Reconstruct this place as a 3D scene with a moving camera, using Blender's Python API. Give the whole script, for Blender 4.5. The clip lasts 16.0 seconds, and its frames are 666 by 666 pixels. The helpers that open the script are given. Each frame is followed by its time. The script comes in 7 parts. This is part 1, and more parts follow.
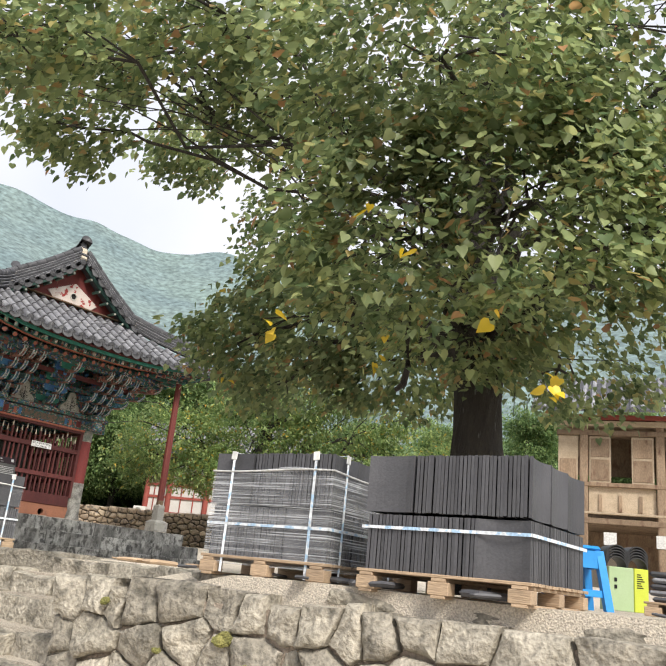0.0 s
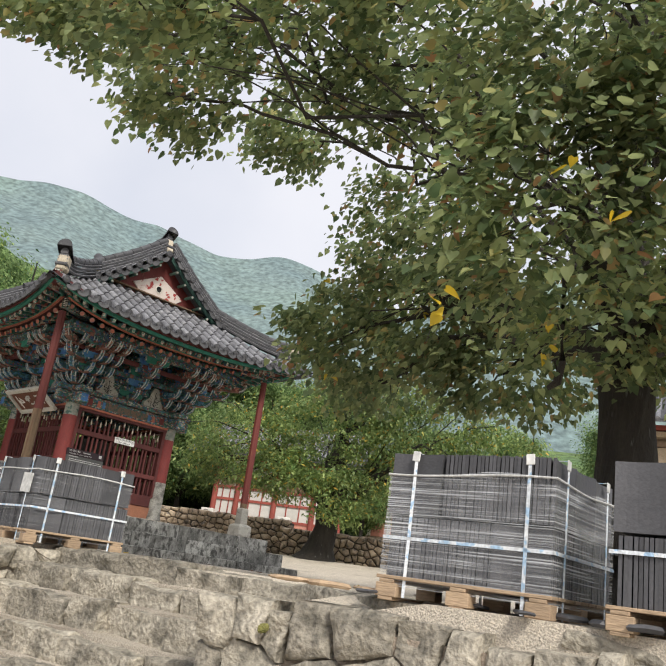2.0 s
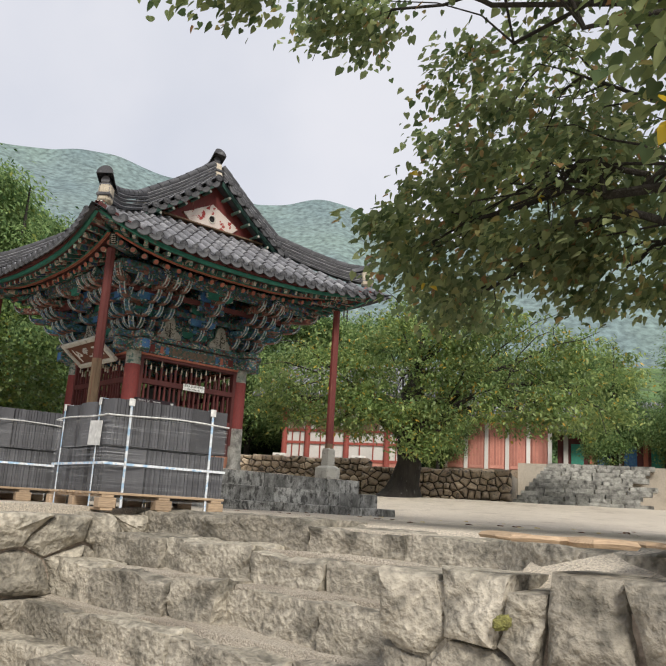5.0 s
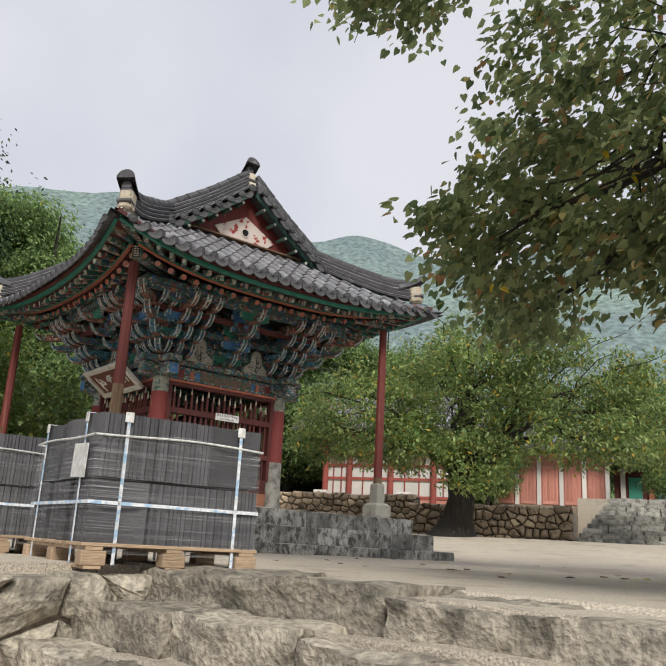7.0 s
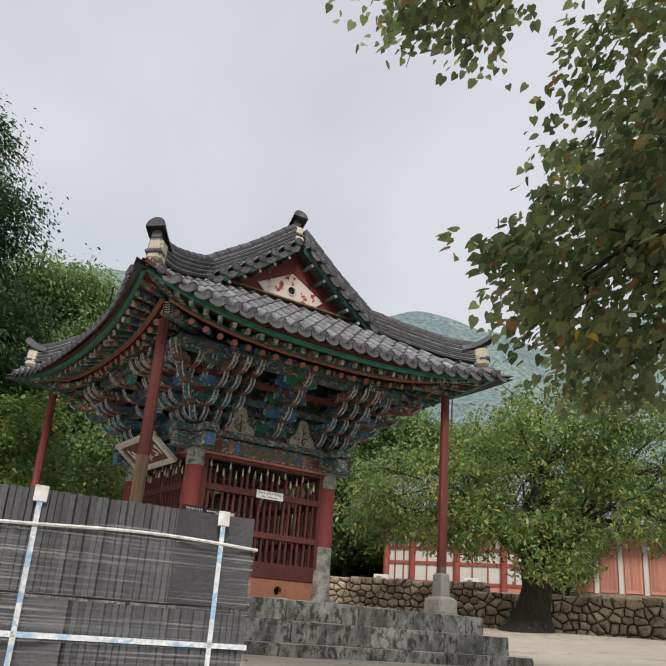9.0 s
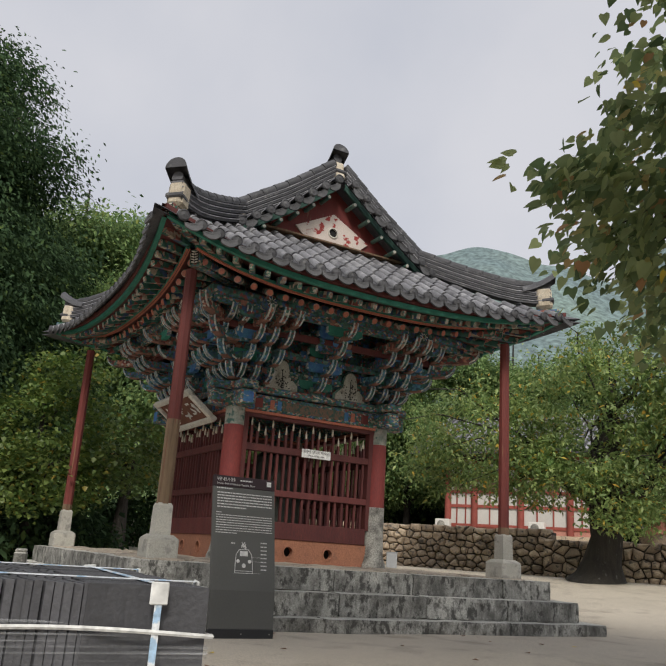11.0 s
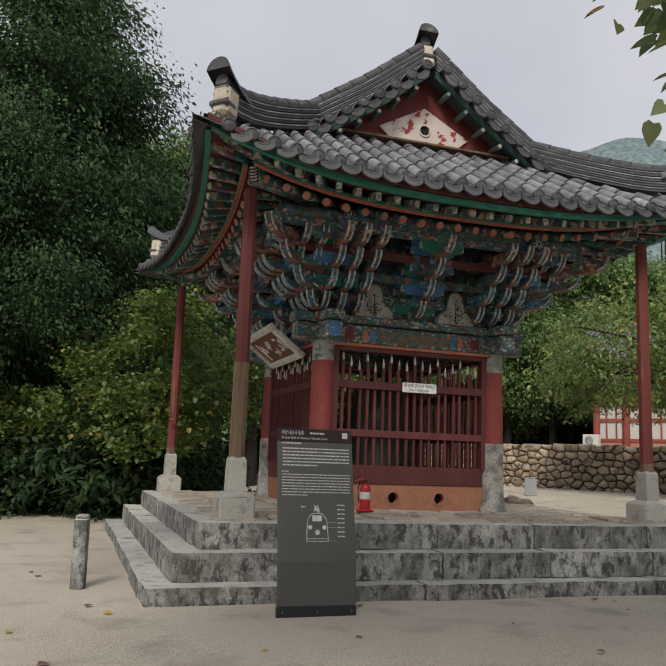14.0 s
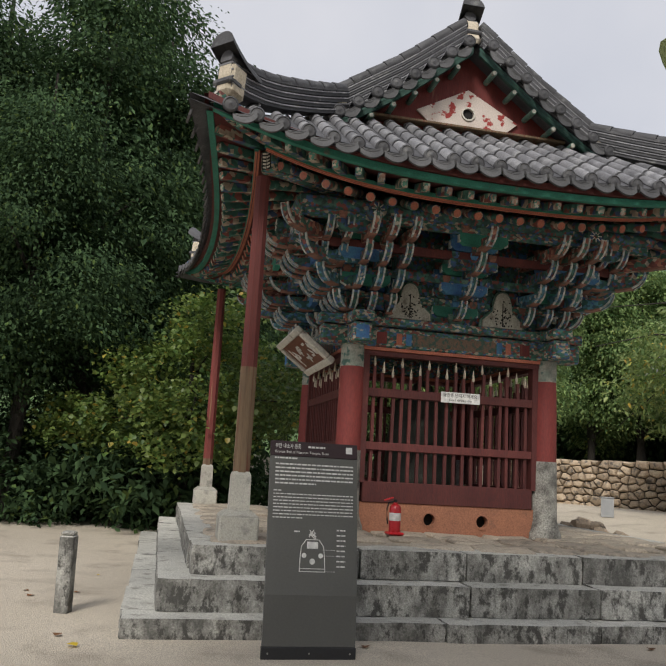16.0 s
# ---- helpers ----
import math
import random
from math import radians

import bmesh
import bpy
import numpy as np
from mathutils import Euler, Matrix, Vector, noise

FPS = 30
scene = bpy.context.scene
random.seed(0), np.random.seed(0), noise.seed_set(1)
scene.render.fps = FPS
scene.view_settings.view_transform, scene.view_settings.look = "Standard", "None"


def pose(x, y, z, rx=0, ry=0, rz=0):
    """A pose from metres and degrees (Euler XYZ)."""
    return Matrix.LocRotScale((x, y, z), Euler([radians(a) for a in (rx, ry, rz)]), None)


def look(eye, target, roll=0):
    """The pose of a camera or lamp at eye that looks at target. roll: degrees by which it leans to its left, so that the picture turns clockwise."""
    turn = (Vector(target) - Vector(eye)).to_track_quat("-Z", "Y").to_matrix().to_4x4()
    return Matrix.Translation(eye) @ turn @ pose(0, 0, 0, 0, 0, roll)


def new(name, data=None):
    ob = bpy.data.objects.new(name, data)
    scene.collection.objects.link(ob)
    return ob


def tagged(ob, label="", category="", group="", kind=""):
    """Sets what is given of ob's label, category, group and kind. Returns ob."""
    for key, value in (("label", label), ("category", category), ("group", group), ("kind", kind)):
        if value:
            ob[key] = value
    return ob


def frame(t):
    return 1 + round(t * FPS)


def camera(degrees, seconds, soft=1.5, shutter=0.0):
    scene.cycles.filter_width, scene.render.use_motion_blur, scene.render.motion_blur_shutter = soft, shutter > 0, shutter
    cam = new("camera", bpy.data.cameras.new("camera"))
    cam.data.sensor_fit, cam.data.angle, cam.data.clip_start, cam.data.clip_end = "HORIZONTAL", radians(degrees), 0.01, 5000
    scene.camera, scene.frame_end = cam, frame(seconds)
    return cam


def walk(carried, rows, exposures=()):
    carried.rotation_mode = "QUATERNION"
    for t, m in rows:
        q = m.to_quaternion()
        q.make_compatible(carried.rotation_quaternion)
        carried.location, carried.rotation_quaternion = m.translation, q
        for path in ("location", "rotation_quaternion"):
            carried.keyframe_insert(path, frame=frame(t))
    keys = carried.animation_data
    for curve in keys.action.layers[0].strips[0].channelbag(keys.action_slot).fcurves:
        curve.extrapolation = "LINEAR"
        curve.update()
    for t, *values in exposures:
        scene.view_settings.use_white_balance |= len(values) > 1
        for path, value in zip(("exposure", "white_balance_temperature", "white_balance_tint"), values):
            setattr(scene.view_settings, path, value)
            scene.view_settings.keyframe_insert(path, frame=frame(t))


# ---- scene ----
cam = camera(46.1, 16.0)
PATH = [
    (0, (1.891, 0.802, 1.634), (1.513, 2.672, 2.233), 5.9),
    (0.5, (1.585, 1.034, 1.639), (1.051, 2.872, 2.219), 3.2),
    (1, (1.289, 1.335, 1.669), (0.663, 3.144, 2.249), 3.1),
    (1.5, (0.972, 1.534, 1.691), (0.407, 3.36, 2.279), 5.8),
    (2, (0.7, 1.746, 1.658), (0.181, 3.583, 2.255), 8.2),
    (2.5, (0.394, 2.036, 1.643), (-0.192, 3.868, 2.191), 6.6),
    (3, (0.057, 2.28, 1.607), (-0.553, 4.131, 2.053), 4.8),
    (3.2, (-0.022, 2.391, 1.613), (-0.647, 4.247, 2.018), 4.3),
    (5.3, (-0.685, 3.821, 1.709), (-1.321, 5.662, 2.161), 3.2),
    (5.5, (-0.764, 3.973, 1.714), (-1.408, 5.809, 2.175), 2.9),
    (6, (-1.05, 4.375, 1.718), (-1.711, 6.203, 2.19), 2.3),
    (6.5, (-1.222, 4.828, 1.726), (-1.927, 6.635, 2.211), 2.2),
    (7, (-1.35, 5.264, 1.788), (-2.067, 7.056, 2.311), 3.2),
    (7.5, (-1.491, 5.705, 1.843), (-2.195, 7.488, 2.414), 4.5),
    (8, (-1.529, 6.165, 1.887), (-2.274, 7.919, 2.496), 4.7),
    (8.5, (-1.63, 6.486, 1.916), (-2.436, 8.194, 2.575), 4.5),
    (9, (-1.85, 6.93, 2.07), (-2.7, 8.6, 2.768), 4.4),
    (9.2, (-1.874, 7.04, 2.139), (-2.743, 8.699, 2.841), 4.2),
    (11.3, (-2.222, 8.221, 2.683), (-3.258, 9.853, 3.199), 3.4),
    (11.5, (-2.252, 8.351, 2.739), (-3.323, 9.963, 3.243), 2.8),
    (12, (-2.335, 8.536, 2.861), (-3.466, 10.113, 3.345), 2.3),
    (12.5, (-2.468, 8.853, 2.968), (-3.632, 10.421, 3.401), 2.4),
    (13, (-2.485, 9.152, 3.031), (-3.698, 10.701, 3.39), 2.3),
    (13.5, (-2.438, 9.499, 3.142), (-3.702, 11.015, 3.459), 2.1),
    (14, (-2.463, 9.82, 3.158), (-3.771, 11.299, 3.473), 2.1),
    (14.5, (-2.441, 10.206, 3.187), (-3.789, 11.653, 3.488), 2.0),
    (15, (-2.344, 10.513, 3.201), (-3.745, 11.912, 3.487), 2.4),
    (15.5, (-2.435, 10.807, 3.22), (-3.87, 12.166, 3.526), 3.0),
    (16, (-2.571, 11.144, 3.261), (-4.037, 12.464, 3.592), 3.3),
]
walk(cam, [(t, look(eye, target, roll)) for t, eye, target, roll in PATH],
     [(0.0, 0.45), (0.7, 0.3), (1.5, 0.22), (3.0, 0.14), (5.5, 0.03), (9.0, -0.1), (11.5, -0.25), (13.5, -0.3), (15.0, -0.32), (16.0, -0.14)])

# ---- light and sky ----
world = bpy.data.worlds.new("world")
scene.world = world
world.use_nodes = True
wn, wl = world.node_tree.nodes, world.node_tree.links
wn.clear()
w_out = wn.new("ShaderNodeOutputWorld")
w_bg = wn.new("ShaderNodeBackground")
w_sky = wn.new("ShaderNodeTexSky")
w_sky.sky_type, w_sky.sun_disc = "NISHITA", False
w_sky.sun_elevation, w_sky.sun_rotation = radians(42), radians(147)
w_sky.dust_density = 3.0
w_dim = wn.new("ShaderNodeMix")
w_dim.data_type, w_dim.blend_type = "RGBA", "MULTIPLY"
w_dim.inputs["Factor"].default_value = 1
w_dim.inputs[7].default_value = (0.1, 0.1, 0.1, 1)
w_map = wn.new("ShaderNodeTexCoord")
w_noise = wn.new("ShaderNodeTexNoise")
w_noise.inputs["Scale"].default_value, w_noise.inputs["Detail"].default_value = 2.2, 5
w_ramp = wn.new("ShaderNodeValToRGB")
w_ramp.color_ramp.elements[0].position, w_ramp.color_ramp.elements[0].color = 0.3, (0.66, 0.69, 0.78, 1)
w_ramp.color_ramp.elements[1].position, w_ramp.color_ramp.elements[1].color = 0.68, (0.86, 0.86, 0.91, 1)
w_mix = wn.new("ShaderNodeMix")
w_mix.data_type = "RGBA"
w_mix.inputs["Factor"].default_value = 0.88
wl.new(w_sky.outputs[0], w_dim.inputs[6])
wl.new(w_map.outputs["Generated"], w_noise.inputs["Vector"])
wl.new(w_noise.outputs[0], w_ramp.inputs[0])
wl.new(w_dim.outputs[2], w_mix.inputs[6])
wl.new(w_ramp.outputs[0], w_mix.inputs[7])
wl.new(w_mix.outputs[2], w_bg.inputs[0])
wl.new(w_bg.outputs[0], w_out.inputs[0])
w_bg.inputs[1].default_value = 1.0
sun = new("sun", bpy.data.lights.new("sun", "SUN"))
sun.data.energy, sun.data.angle, sun.data.color = 3.1, radians(16), (1.0, 0.95, 0.87)
# the sun stands behind the walker's right shoulder
sun.matrix_world = look((9, -14, 15), (0, 0, 0))


# ---- helpers for building ----
class MB:
    """Gathers vertices and faces for one mesh."""

    def __init__(self):
        self.v, self.f = [], []

    def add(self, verts, faces, m=None):
        n = len(self.v)
        self.v += [tuple(m @ Vector(p)) for p in verts] if m else [tuple(p) for p in verts]
        self.f += [tuple(n + i for i in f) for f in faces]
        return self

    def box(self, x0, x1, y0, y1, z0, z1, m=None, bev=0.0):
        if bev <= 0:
            vs = [(x, y, z) for z in (z0, z1) for y in (y0, y1) for x in (x0, x1)]
            return self.add(vs, [(0, 2, 3, 1), (4, 5, 7, 6), (0, 1, 5, 4), (2, 6, 7, 3), (0, 4, 6, 2), (1, 3, 7, 5)], m)
        b = min(bev, (x1 - x0) / 2.1, (y1 - y0) / 2.1, (z1 - z0) / 2.1)

        def ring(i, z):
            return [(x0 + i, y0 + b, z), (x0 + b, y0 + i, z), (x1 - b, y0 + i, z), (x1 - i, y0 + b, z),
                    (x1 - i, y1 - b, z), (x1 - b, y1 - i, z), (x0 + b, y1 - i, z), (x0 + i, y1 - b, z)]
        vs = ring(b, z0) + ring(0, z0 + b) + ring(0, z1 - b) + ring(b, z1)
        fs = [tuple(reversed(range(8))), tuple(range(24, 32))]
        for k in range(3):
            for i in range(8):
                j = (i + 1) % 8
                fs.append((k * 8 + i, k * 8 + j, k * 8 + 8 + j, k * 8 + 8 + i))
        return self.add(vs, fs, m)

    def tube(self, pts, rad, n=10, cap=True, flat=1.0):
        pts = [Vector(p) for p in pts]
        rad = rad if isinstance(rad, (list, tuple)) else [rad] * len(pts)
        vs, fs = [], []
        for i, p in enumerate(pts):
            d = (pts[min(i + 1, len(pts) - 1)] - pts[max(i - 1, 0)]).normalized()
            a = d.cross(Vector((0, 0, 1)))
            a = a.normalized() if a.length > 1e-3 else Vector((1, 0, 0))
            b = a.cross(d)
            vs += [p + rad[i] * (a * math.cos(t) + b * math.sin(t) * flat) for t in (2 * math.pi * k / n for k in range(n))]
        for i in range(len(pts) - 1):
            for k in range(n):
                q = (k + 1) % n
                fs.append((i * n + k, i * n + q, i * n + n + q, i * n + n + k))
        if cap:
            fs += [tuple(reversed(range(n))), tuple(range((len(pts) - 1) * n, len(pts) * n))]
        return self.add(vs, fs)

    def lathe(self, prof, n=20, m=None, turn=0.0, caps=True):
        vs, fs = [], []
        for r, z in prof:
            vs += [(r * math.cos(turn + 2 * math.pi * k / n), r * math.sin(turn + 2 * math.pi * k / n), z) for k in range(n)]
        for i in range(len(prof) - 1):
            for k in range(n):
                q = (k + 1) % n
                fs.append((i * n + k, i * n + q, i * n + n + q, i * n + n + k))
        if caps:
            fs += [tuple(reversed(range(n))), tuple(range((len(prof) - 1) * n, len(prof) * n))]
        return self.add(vs, fs, m)

    def prism(self, poly, t, m=None):
        """A flat outline in x, z given thickness t along y, about y = 0."""
        n = len(poly)
        vs = [(x, -t / 2, z) for x, z in poly] + [(x, t / 2, z) for x, z in poly]
        fs = [tuple(range(n)), tuple(reversed(range(n, 2 * n)))] + [(i, i + n, (i + 1) % n + n, (i + 1) % n) for i in range(n)]
        return self.add(vs, fs, m)

    def mesh(self, name, material, smooth=False, recalc=True):
        me = bpy.data.meshes.new(name)
        me.from_pydata(self.v, [], self.f)
        if recalc:
            bm = bmesh.new()
            bm.from_mesh(me)
            bmesh.ops.recalc_face_normals(bm, faces=bm.faces)
            bm.to_mesh(me)
            bm.free()
        if smooth:
            me.polygons.foreach_set("use_smooth", [True] * len(me.polygons))
            me.set_sharp_from_angle(angle=radians(40))
        me.materials.append(material)
        return me

    def ob(self, name, material, parent=None, label="", smooth=False, recalc=True):
        o = new(name, self.mesh(name, material, smooth, recalc))
        o.parent = parent
        return tagged(o, label)


def piece(name, me, parent, m=None):
    o = new(name, me)
    o.parent = parent
    if m is not None:
        o.matrix_basis = m
    return o


def thing(name, label, category, m=None, group="", kind=""):
    e = new(name)
    e.empty_display_size = 0.2
    if m is not None:
        e.matrix_basis = m
    return tagged(e, label, category, group, kind)


def frame_of(p, x, z):
    """A pose at p whose x axis is x and whose z axis leans to z."""
    x = Vector(x).normalized()
    y = Vector(z).cross(x).normalized()
    z = x.cross(y)
    return Matrix.Translation(p) @ Matrix((x, y, z)).transposed().to_4x4()


def mat(name, a, b, scale=3.0, fine=40.0, rough=0.8, bump=0.3, metal=0.0, spot=None, spot_at=(0.55, 0.65), spot_scale=6.0, rnd=0.2,
        grain=0.3, stretch=(1, 1, 1), island=False, through_light=0.0, dist=0.02):
    m = bpy.data.materials.new(name)
    m.use_nodes = True
    n, l = m.node_tree.nodes, m.node_tree.links
    p = n["Principled BSDF"]
    tc, oi = n.new("ShaderNodeTexCoord"), n.new("ShaderNodeObjectInfo")
    mul = n.new("ShaderNodeMath")
    mul.operation, mul.inputs[1].default_value = "MULTIPLY", 61.0
    l.new(oi.outputs["Random"], mul.inputs[0])
    add = n.new("ShaderNodeVectorMath")
    l.new(tc.outputs["Object"], add.inputs[0])
    l.new(mul.outputs[0], add.inputs[1])
    mp = n.new("ShaderNodeMapping")
    mp.inputs["Scale"].default_value = stretch
    l.new(add.outputs[0], mp.inputs[0])

    def tex(s, d=5.0):
        t = n.new("ShaderNodeTexNoise")
        t.inputs["Scale"].default_value, t.inputs["Detail"].default_value = s, d
        l.new(mp.outputs[0], t.inputs["Vector"])
        return t.outputs[0]

    def rng(v, lo, hi, to0, to1):
        r = n.new("ShaderNodeMapRange")
        l.new(v, r.inputs[0])
        for i, q in enumerate((lo, hi, to0, to1)):
            r.inputs[i + 1].default_value = q
        return r.outputs[0]

    def mixc(f, x, y, kind="MIX"):
        k = n.new("ShaderNodeMix")
        k.data_type, k.blend_type = "RGBA", kind
        for i, q in ((0, f), (6, x), (7, y)):
            if isinstance(q, (float, int)):
                k.inputs[i].default_value = q
            elif isinstance(q, tuple):
                k.inputs[i].default_value = (*q, 1)
            else:
                l.new(q, k.inputs[i])
        return k.outputs[2]
    coarse, small = tex(scale), tex(fine, 4.0)
    col = mixc(rng(coarse, 0.32, 0.68, 0, 1), a, b)
    if spot:
        col = mixc(rng(tex(spot_scale), spot_at[0], spot_at[1], 0, 1), col, spot)
    val = rng(small, 0.25, 0.75, 1 - grain, 1 + grain)
    comb = n.new("ShaderNodeMath")
    comb.operation = "MULTIPLY"
    l.new(val, comb.inputs[0])
    if island:
        ge = n.new("ShaderNodeNewGeometry")
        l.new(rng(ge.outputs["Random Per Island"], 0, 1, 1 - rnd, 1 + rnd), comb.inputs[1])
    else:
        l.new(rng(oi.outputs["Random"], 0, 1, 1 - rnd, 1 + rnd), comb.inputs[1])
    col = mixc(1.0, col, comb.outputs[0], "MULTIPLY")
    l.new(col, p.inputs["Base Color"])
    p.inputs["Roughness"].default_value, p.inputs["Metallic"].default_value = rough, metal
    l.new(rng(small, 0.2, 0.8, max(rough - 0.12, 0.05), min(rough + 0.12, 1)), p.inputs["Roughness"])
    if bump > 0:
        hs = n.new("ShaderNodeMath")
        l.new(small, hs.inputs[0])
        l.new(coarse, hs.inputs[1])
        bu = n.new("ShaderNodeBump")
        bu.inputs["Strength"].default_value, bu.inputs["Distance"].default_value = bump, dist
        l.new(hs.outputs[0], bu.inputs["Height"])
        l.new(bu.outputs[0], p.inputs["Normal"])
    if through_light > 0:
        tr = n.new("ShaderNodeBsdfTranslucent")
        l.new(mixc(1.0, col, (1.0, 1.25, 0.45), "MULTIPLY"), tr.inputs[0])
        ms = n.new("ShaderNodeMixShader")
        ms.inputs[0].default_value = through_light
        l.new(p.outputs[0], ms.inputs[1])
        l.new(tr.outputs[0], ms.inputs[2])
        l.new(ms.outputs[0], n["Material Output"].inputs[0])
    return m


# ---- materials ----
SAND = mat("sand", (0.45, 0.395, 0.32), (0.53, 0.47, 0.385), 0.35, 85, 0.95, 0.8, spot=(0.36, 0.31, 0.25), spot_at=(0.55, 0.72), spot_scale=1.6, grain=0.46, dist=0.02)
STONE = mat("wall_stone", (0.27, 0.245, 0.195), (0.41, 0.37, 0.30), 3.6, 27, 0.92, 1.0, spot=(0.15, 0.137, 0.11), spot_at=(0.50, 0.68), spot_scale=5.5, rnd=0.25, grain=0.45, dist=0.032)
MOSS = mat("dry_moss", (0.17, 0.17, 0.05), (0.26, 0.24, 0.08), 12, 70, 0.95, 0.8, grain=0.5)
MORTAR = mat("wall_earth", (0.27, 0.22, 0.17), (0.36, 0.30, 0.24), 5, 40, 0.95, 0.8, grain=0.3)
GRANITE = mat("granite", (0.46, 0.45, 0.405), (0.28, 0.272, 0.245), 2.0, 55, 0.85, 1.0, spot=(0.075, 0.072, 0.065), spot_at=(0.42, 0.72), spot_scale=5.5, rnd=0.22, grain=0.55, stretch=(1, 1, 0.9), dist=0.025)


def weathered_shaded_granite():
    """Grey granite whose upright faces carry black run-off streaks and painted-in shade."""
    m = mat("weathered_shaded_granite", (0.46, 0.455, 0.42), (0.56, 0.55, 0.505), 2.4, 60, 0.88, 0.9, spot=(0.22, 0.21, 0.185), spot_at=(0.55, 0.75), spot_scale=6, rnd=0.14, grain=0.4, dist=0.014)
    n, l = m.node_tree.nodes, m.node_tree.links
    p = n["Principled BSDF"]
    col = p.inputs["Base Color"].links[0].from_socket
    tc, mp, oi, ad, mu = n.new("ShaderNodeTexCoord"), n.new("ShaderNodeMapping"), n.new("ShaderNodeObjectInfo"), n.new("ShaderNodeVectorMath"), n.new("ShaderNodeMath")
    mu.operation, mu.inputs[1].default_value = "MULTIPLY", 37.0
    l.new(oi.outputs["Random"], mu.inputs[0])
    l.new(tc.outputs["Object"], ad.inputs[0])
    l.new(mu.outputs[0], ad.inputs[1])
    mp.inputs["Scale"].default_value = (1, 1, 0.6)
    l.new(ad.outputs[0], mp.inputs[0])
    fac = None
    for scale, lo, hi, top in ((9.0, 0.43, 0.58, 0.90), (1.6, 0.40, 0.60, 0.80)):
        t, r = n.new("ShaderNodeTexNoise"), n.new("ShaderNodeMapRange")
        t.inputs["Scale"].default_value, t.inputs["Detail"].default_value, t.inputs["Roughness"].default_value = scale, 8, 0.72
        l.new(mp.outputs[0], t.inputs["Vector"])
        for i, q in enumerate((lo, hi, 0.0, top)):
            r.inputs[i + 1].default_value = q
        l.new(t.outputs[0], r.inputs[0])
        if fac is None:
            fac = r.outputs[0]
        else:
            mx = n.new("ShaderNodeMath")
            mx.operation = "MAXIMUM"
            l.new(fac, mx.inputs[0])
            l.new(r.outputs[0], mx.inputs[1])
            fac = mx.outputs[0]
    # normal mask: risers get stains plus painted shade, sky-lit tops stay pale
    ge, sx, up_ = n.new("ShaderNodeNewGeometry"), n.new("ShaderNodeSeparateXYZ"), n.new("ShaderNodeMapRange")
    l.new(ge.outputs["True Normal"], sx.inputs[0])
    for i, q in enumerate((0.35, 0.8, 1.0, 0.05)):
        up_.inputs[i + 1].default_value = q
    l.new(sx.outputs[2], up_.inputs[0])
    k = n.new("ShaderNodeMath")
    k.operation = "MULTIPLY"
    l.new(fac, k.inputs[0])
    l.new(up_.outputs[0], k.inputs[1])
    mc = n.new("ShaderNodeMix")
    mc.data_type = "RGBA"
    l.new(k.outputs[0], mc.inputs[0])
    l.new(col, mc.inputs[6])
    mc.inputs[7].default_value = (0.035, 0.034, 0.03, 1)
    l.new(mc.outputs[2], p.inputs["Base Color"])
    return m


STREAKED_SHADED = weathered_shaded_granite()
PALE_STONE = mat("pale_granite", (0.40, 0.39, 0.34), (0.47, 0.45, 0.40), 3, 70, 0.85, 0.4, spot=(0.30, 0.29, 0.26), grain=0.25)
FLAG = mat("flagstone", (0.36, 0.32, 0.26), (0.45, 0.38, 0.30), 3, 40, 0.9, 0.6, spot=(0.25, 0.22, 0.18), rnd=0.2)
RED_WOOD = mat("red_paint", (0.15, 0.024, 0.022), (0.20, 0.038, 0.032), 4, 60, 0.7, 0.3, spot=(0.30, 0.16, 0.10), spot_at=(0.66, 0.74), spot_scale=7, stretch=(1, 1, 0.25), grain=0.25)
DARK_RED = mat("dark_red_paint", (0.085, 0.020, 0.019), (0.12, 0.030, 0.026), 4, 60, 0.7, 0.3, grain=0.3, stretch=(1, 1, 0.3))
POST_WOOD = mat("post_paint", (0.12, 0.022, 0.019), (0.165, 0.036, 0.028), 3, 50, 0.7, 0.4, spot=(0.34, 0.24, 0.12), spot_at=(0.62, 0.72), spot_scale=5, stretch=(2, 2, 0.12), grain=0.25)
BARE_WOOD = mat("bare_post_wood", (0.23, 0.16, 0.095), (0.11, 0.07, 0.04), 3, 50, 0.8, 0.5, spot=(0.16, 0.05, 0.03), spot_at=(0.55, 0.65), spot_scale=8, stretch=(3, 3, 0.1))
GREEN = mat("green_paint", (0.025, 0.17, 0.12), (0.04, 0.23, 0.165), 5, 60, 0.7, 0.3, spot=(0.16, 0.16, 0.13), spot_at=(0.66, 0.76), grain=0.3)
OLD_GREEN = mat("faded_green_paint", (0.06, 0.15, 0.115), (0.12, 0.19, 0.155), 7, 60, 0.8, 0.4, spot=(0.24, 0.21, 0.17), spot_at=(0.56, 0.68), spot_scale=9, grain=0.4)
ORANGE = mat("orange_paint", (0.46, 0.15, 0.09), (0.34, 0.11, 0.07), 5, 60, 0.7, 0.2)
WHITE = mat("faded_white_paint", (0.62, 0.60, 0.54), (0.52, 0.50, 0.44), 8, 60, 0.8, 0.3, spot=(0.22, 0.20, 0.17), spot_at=(0.6, 0.72), grain=0.25)
BLUE = mat("blue_paint", (0.04, 0.11, 0.33), (0.07, 0.22, 0.36), 6, 60, 0.7, 0.2, spot=(0.3, 0.3, 0.28), spot_at=(0.64, 0.7), spot_scale=14)
PINK = mat("pink_paint", (0.45, 0.20, 0.16), (0.38, 0.13, 0.09), 8, 60, 0.8, 0.2)
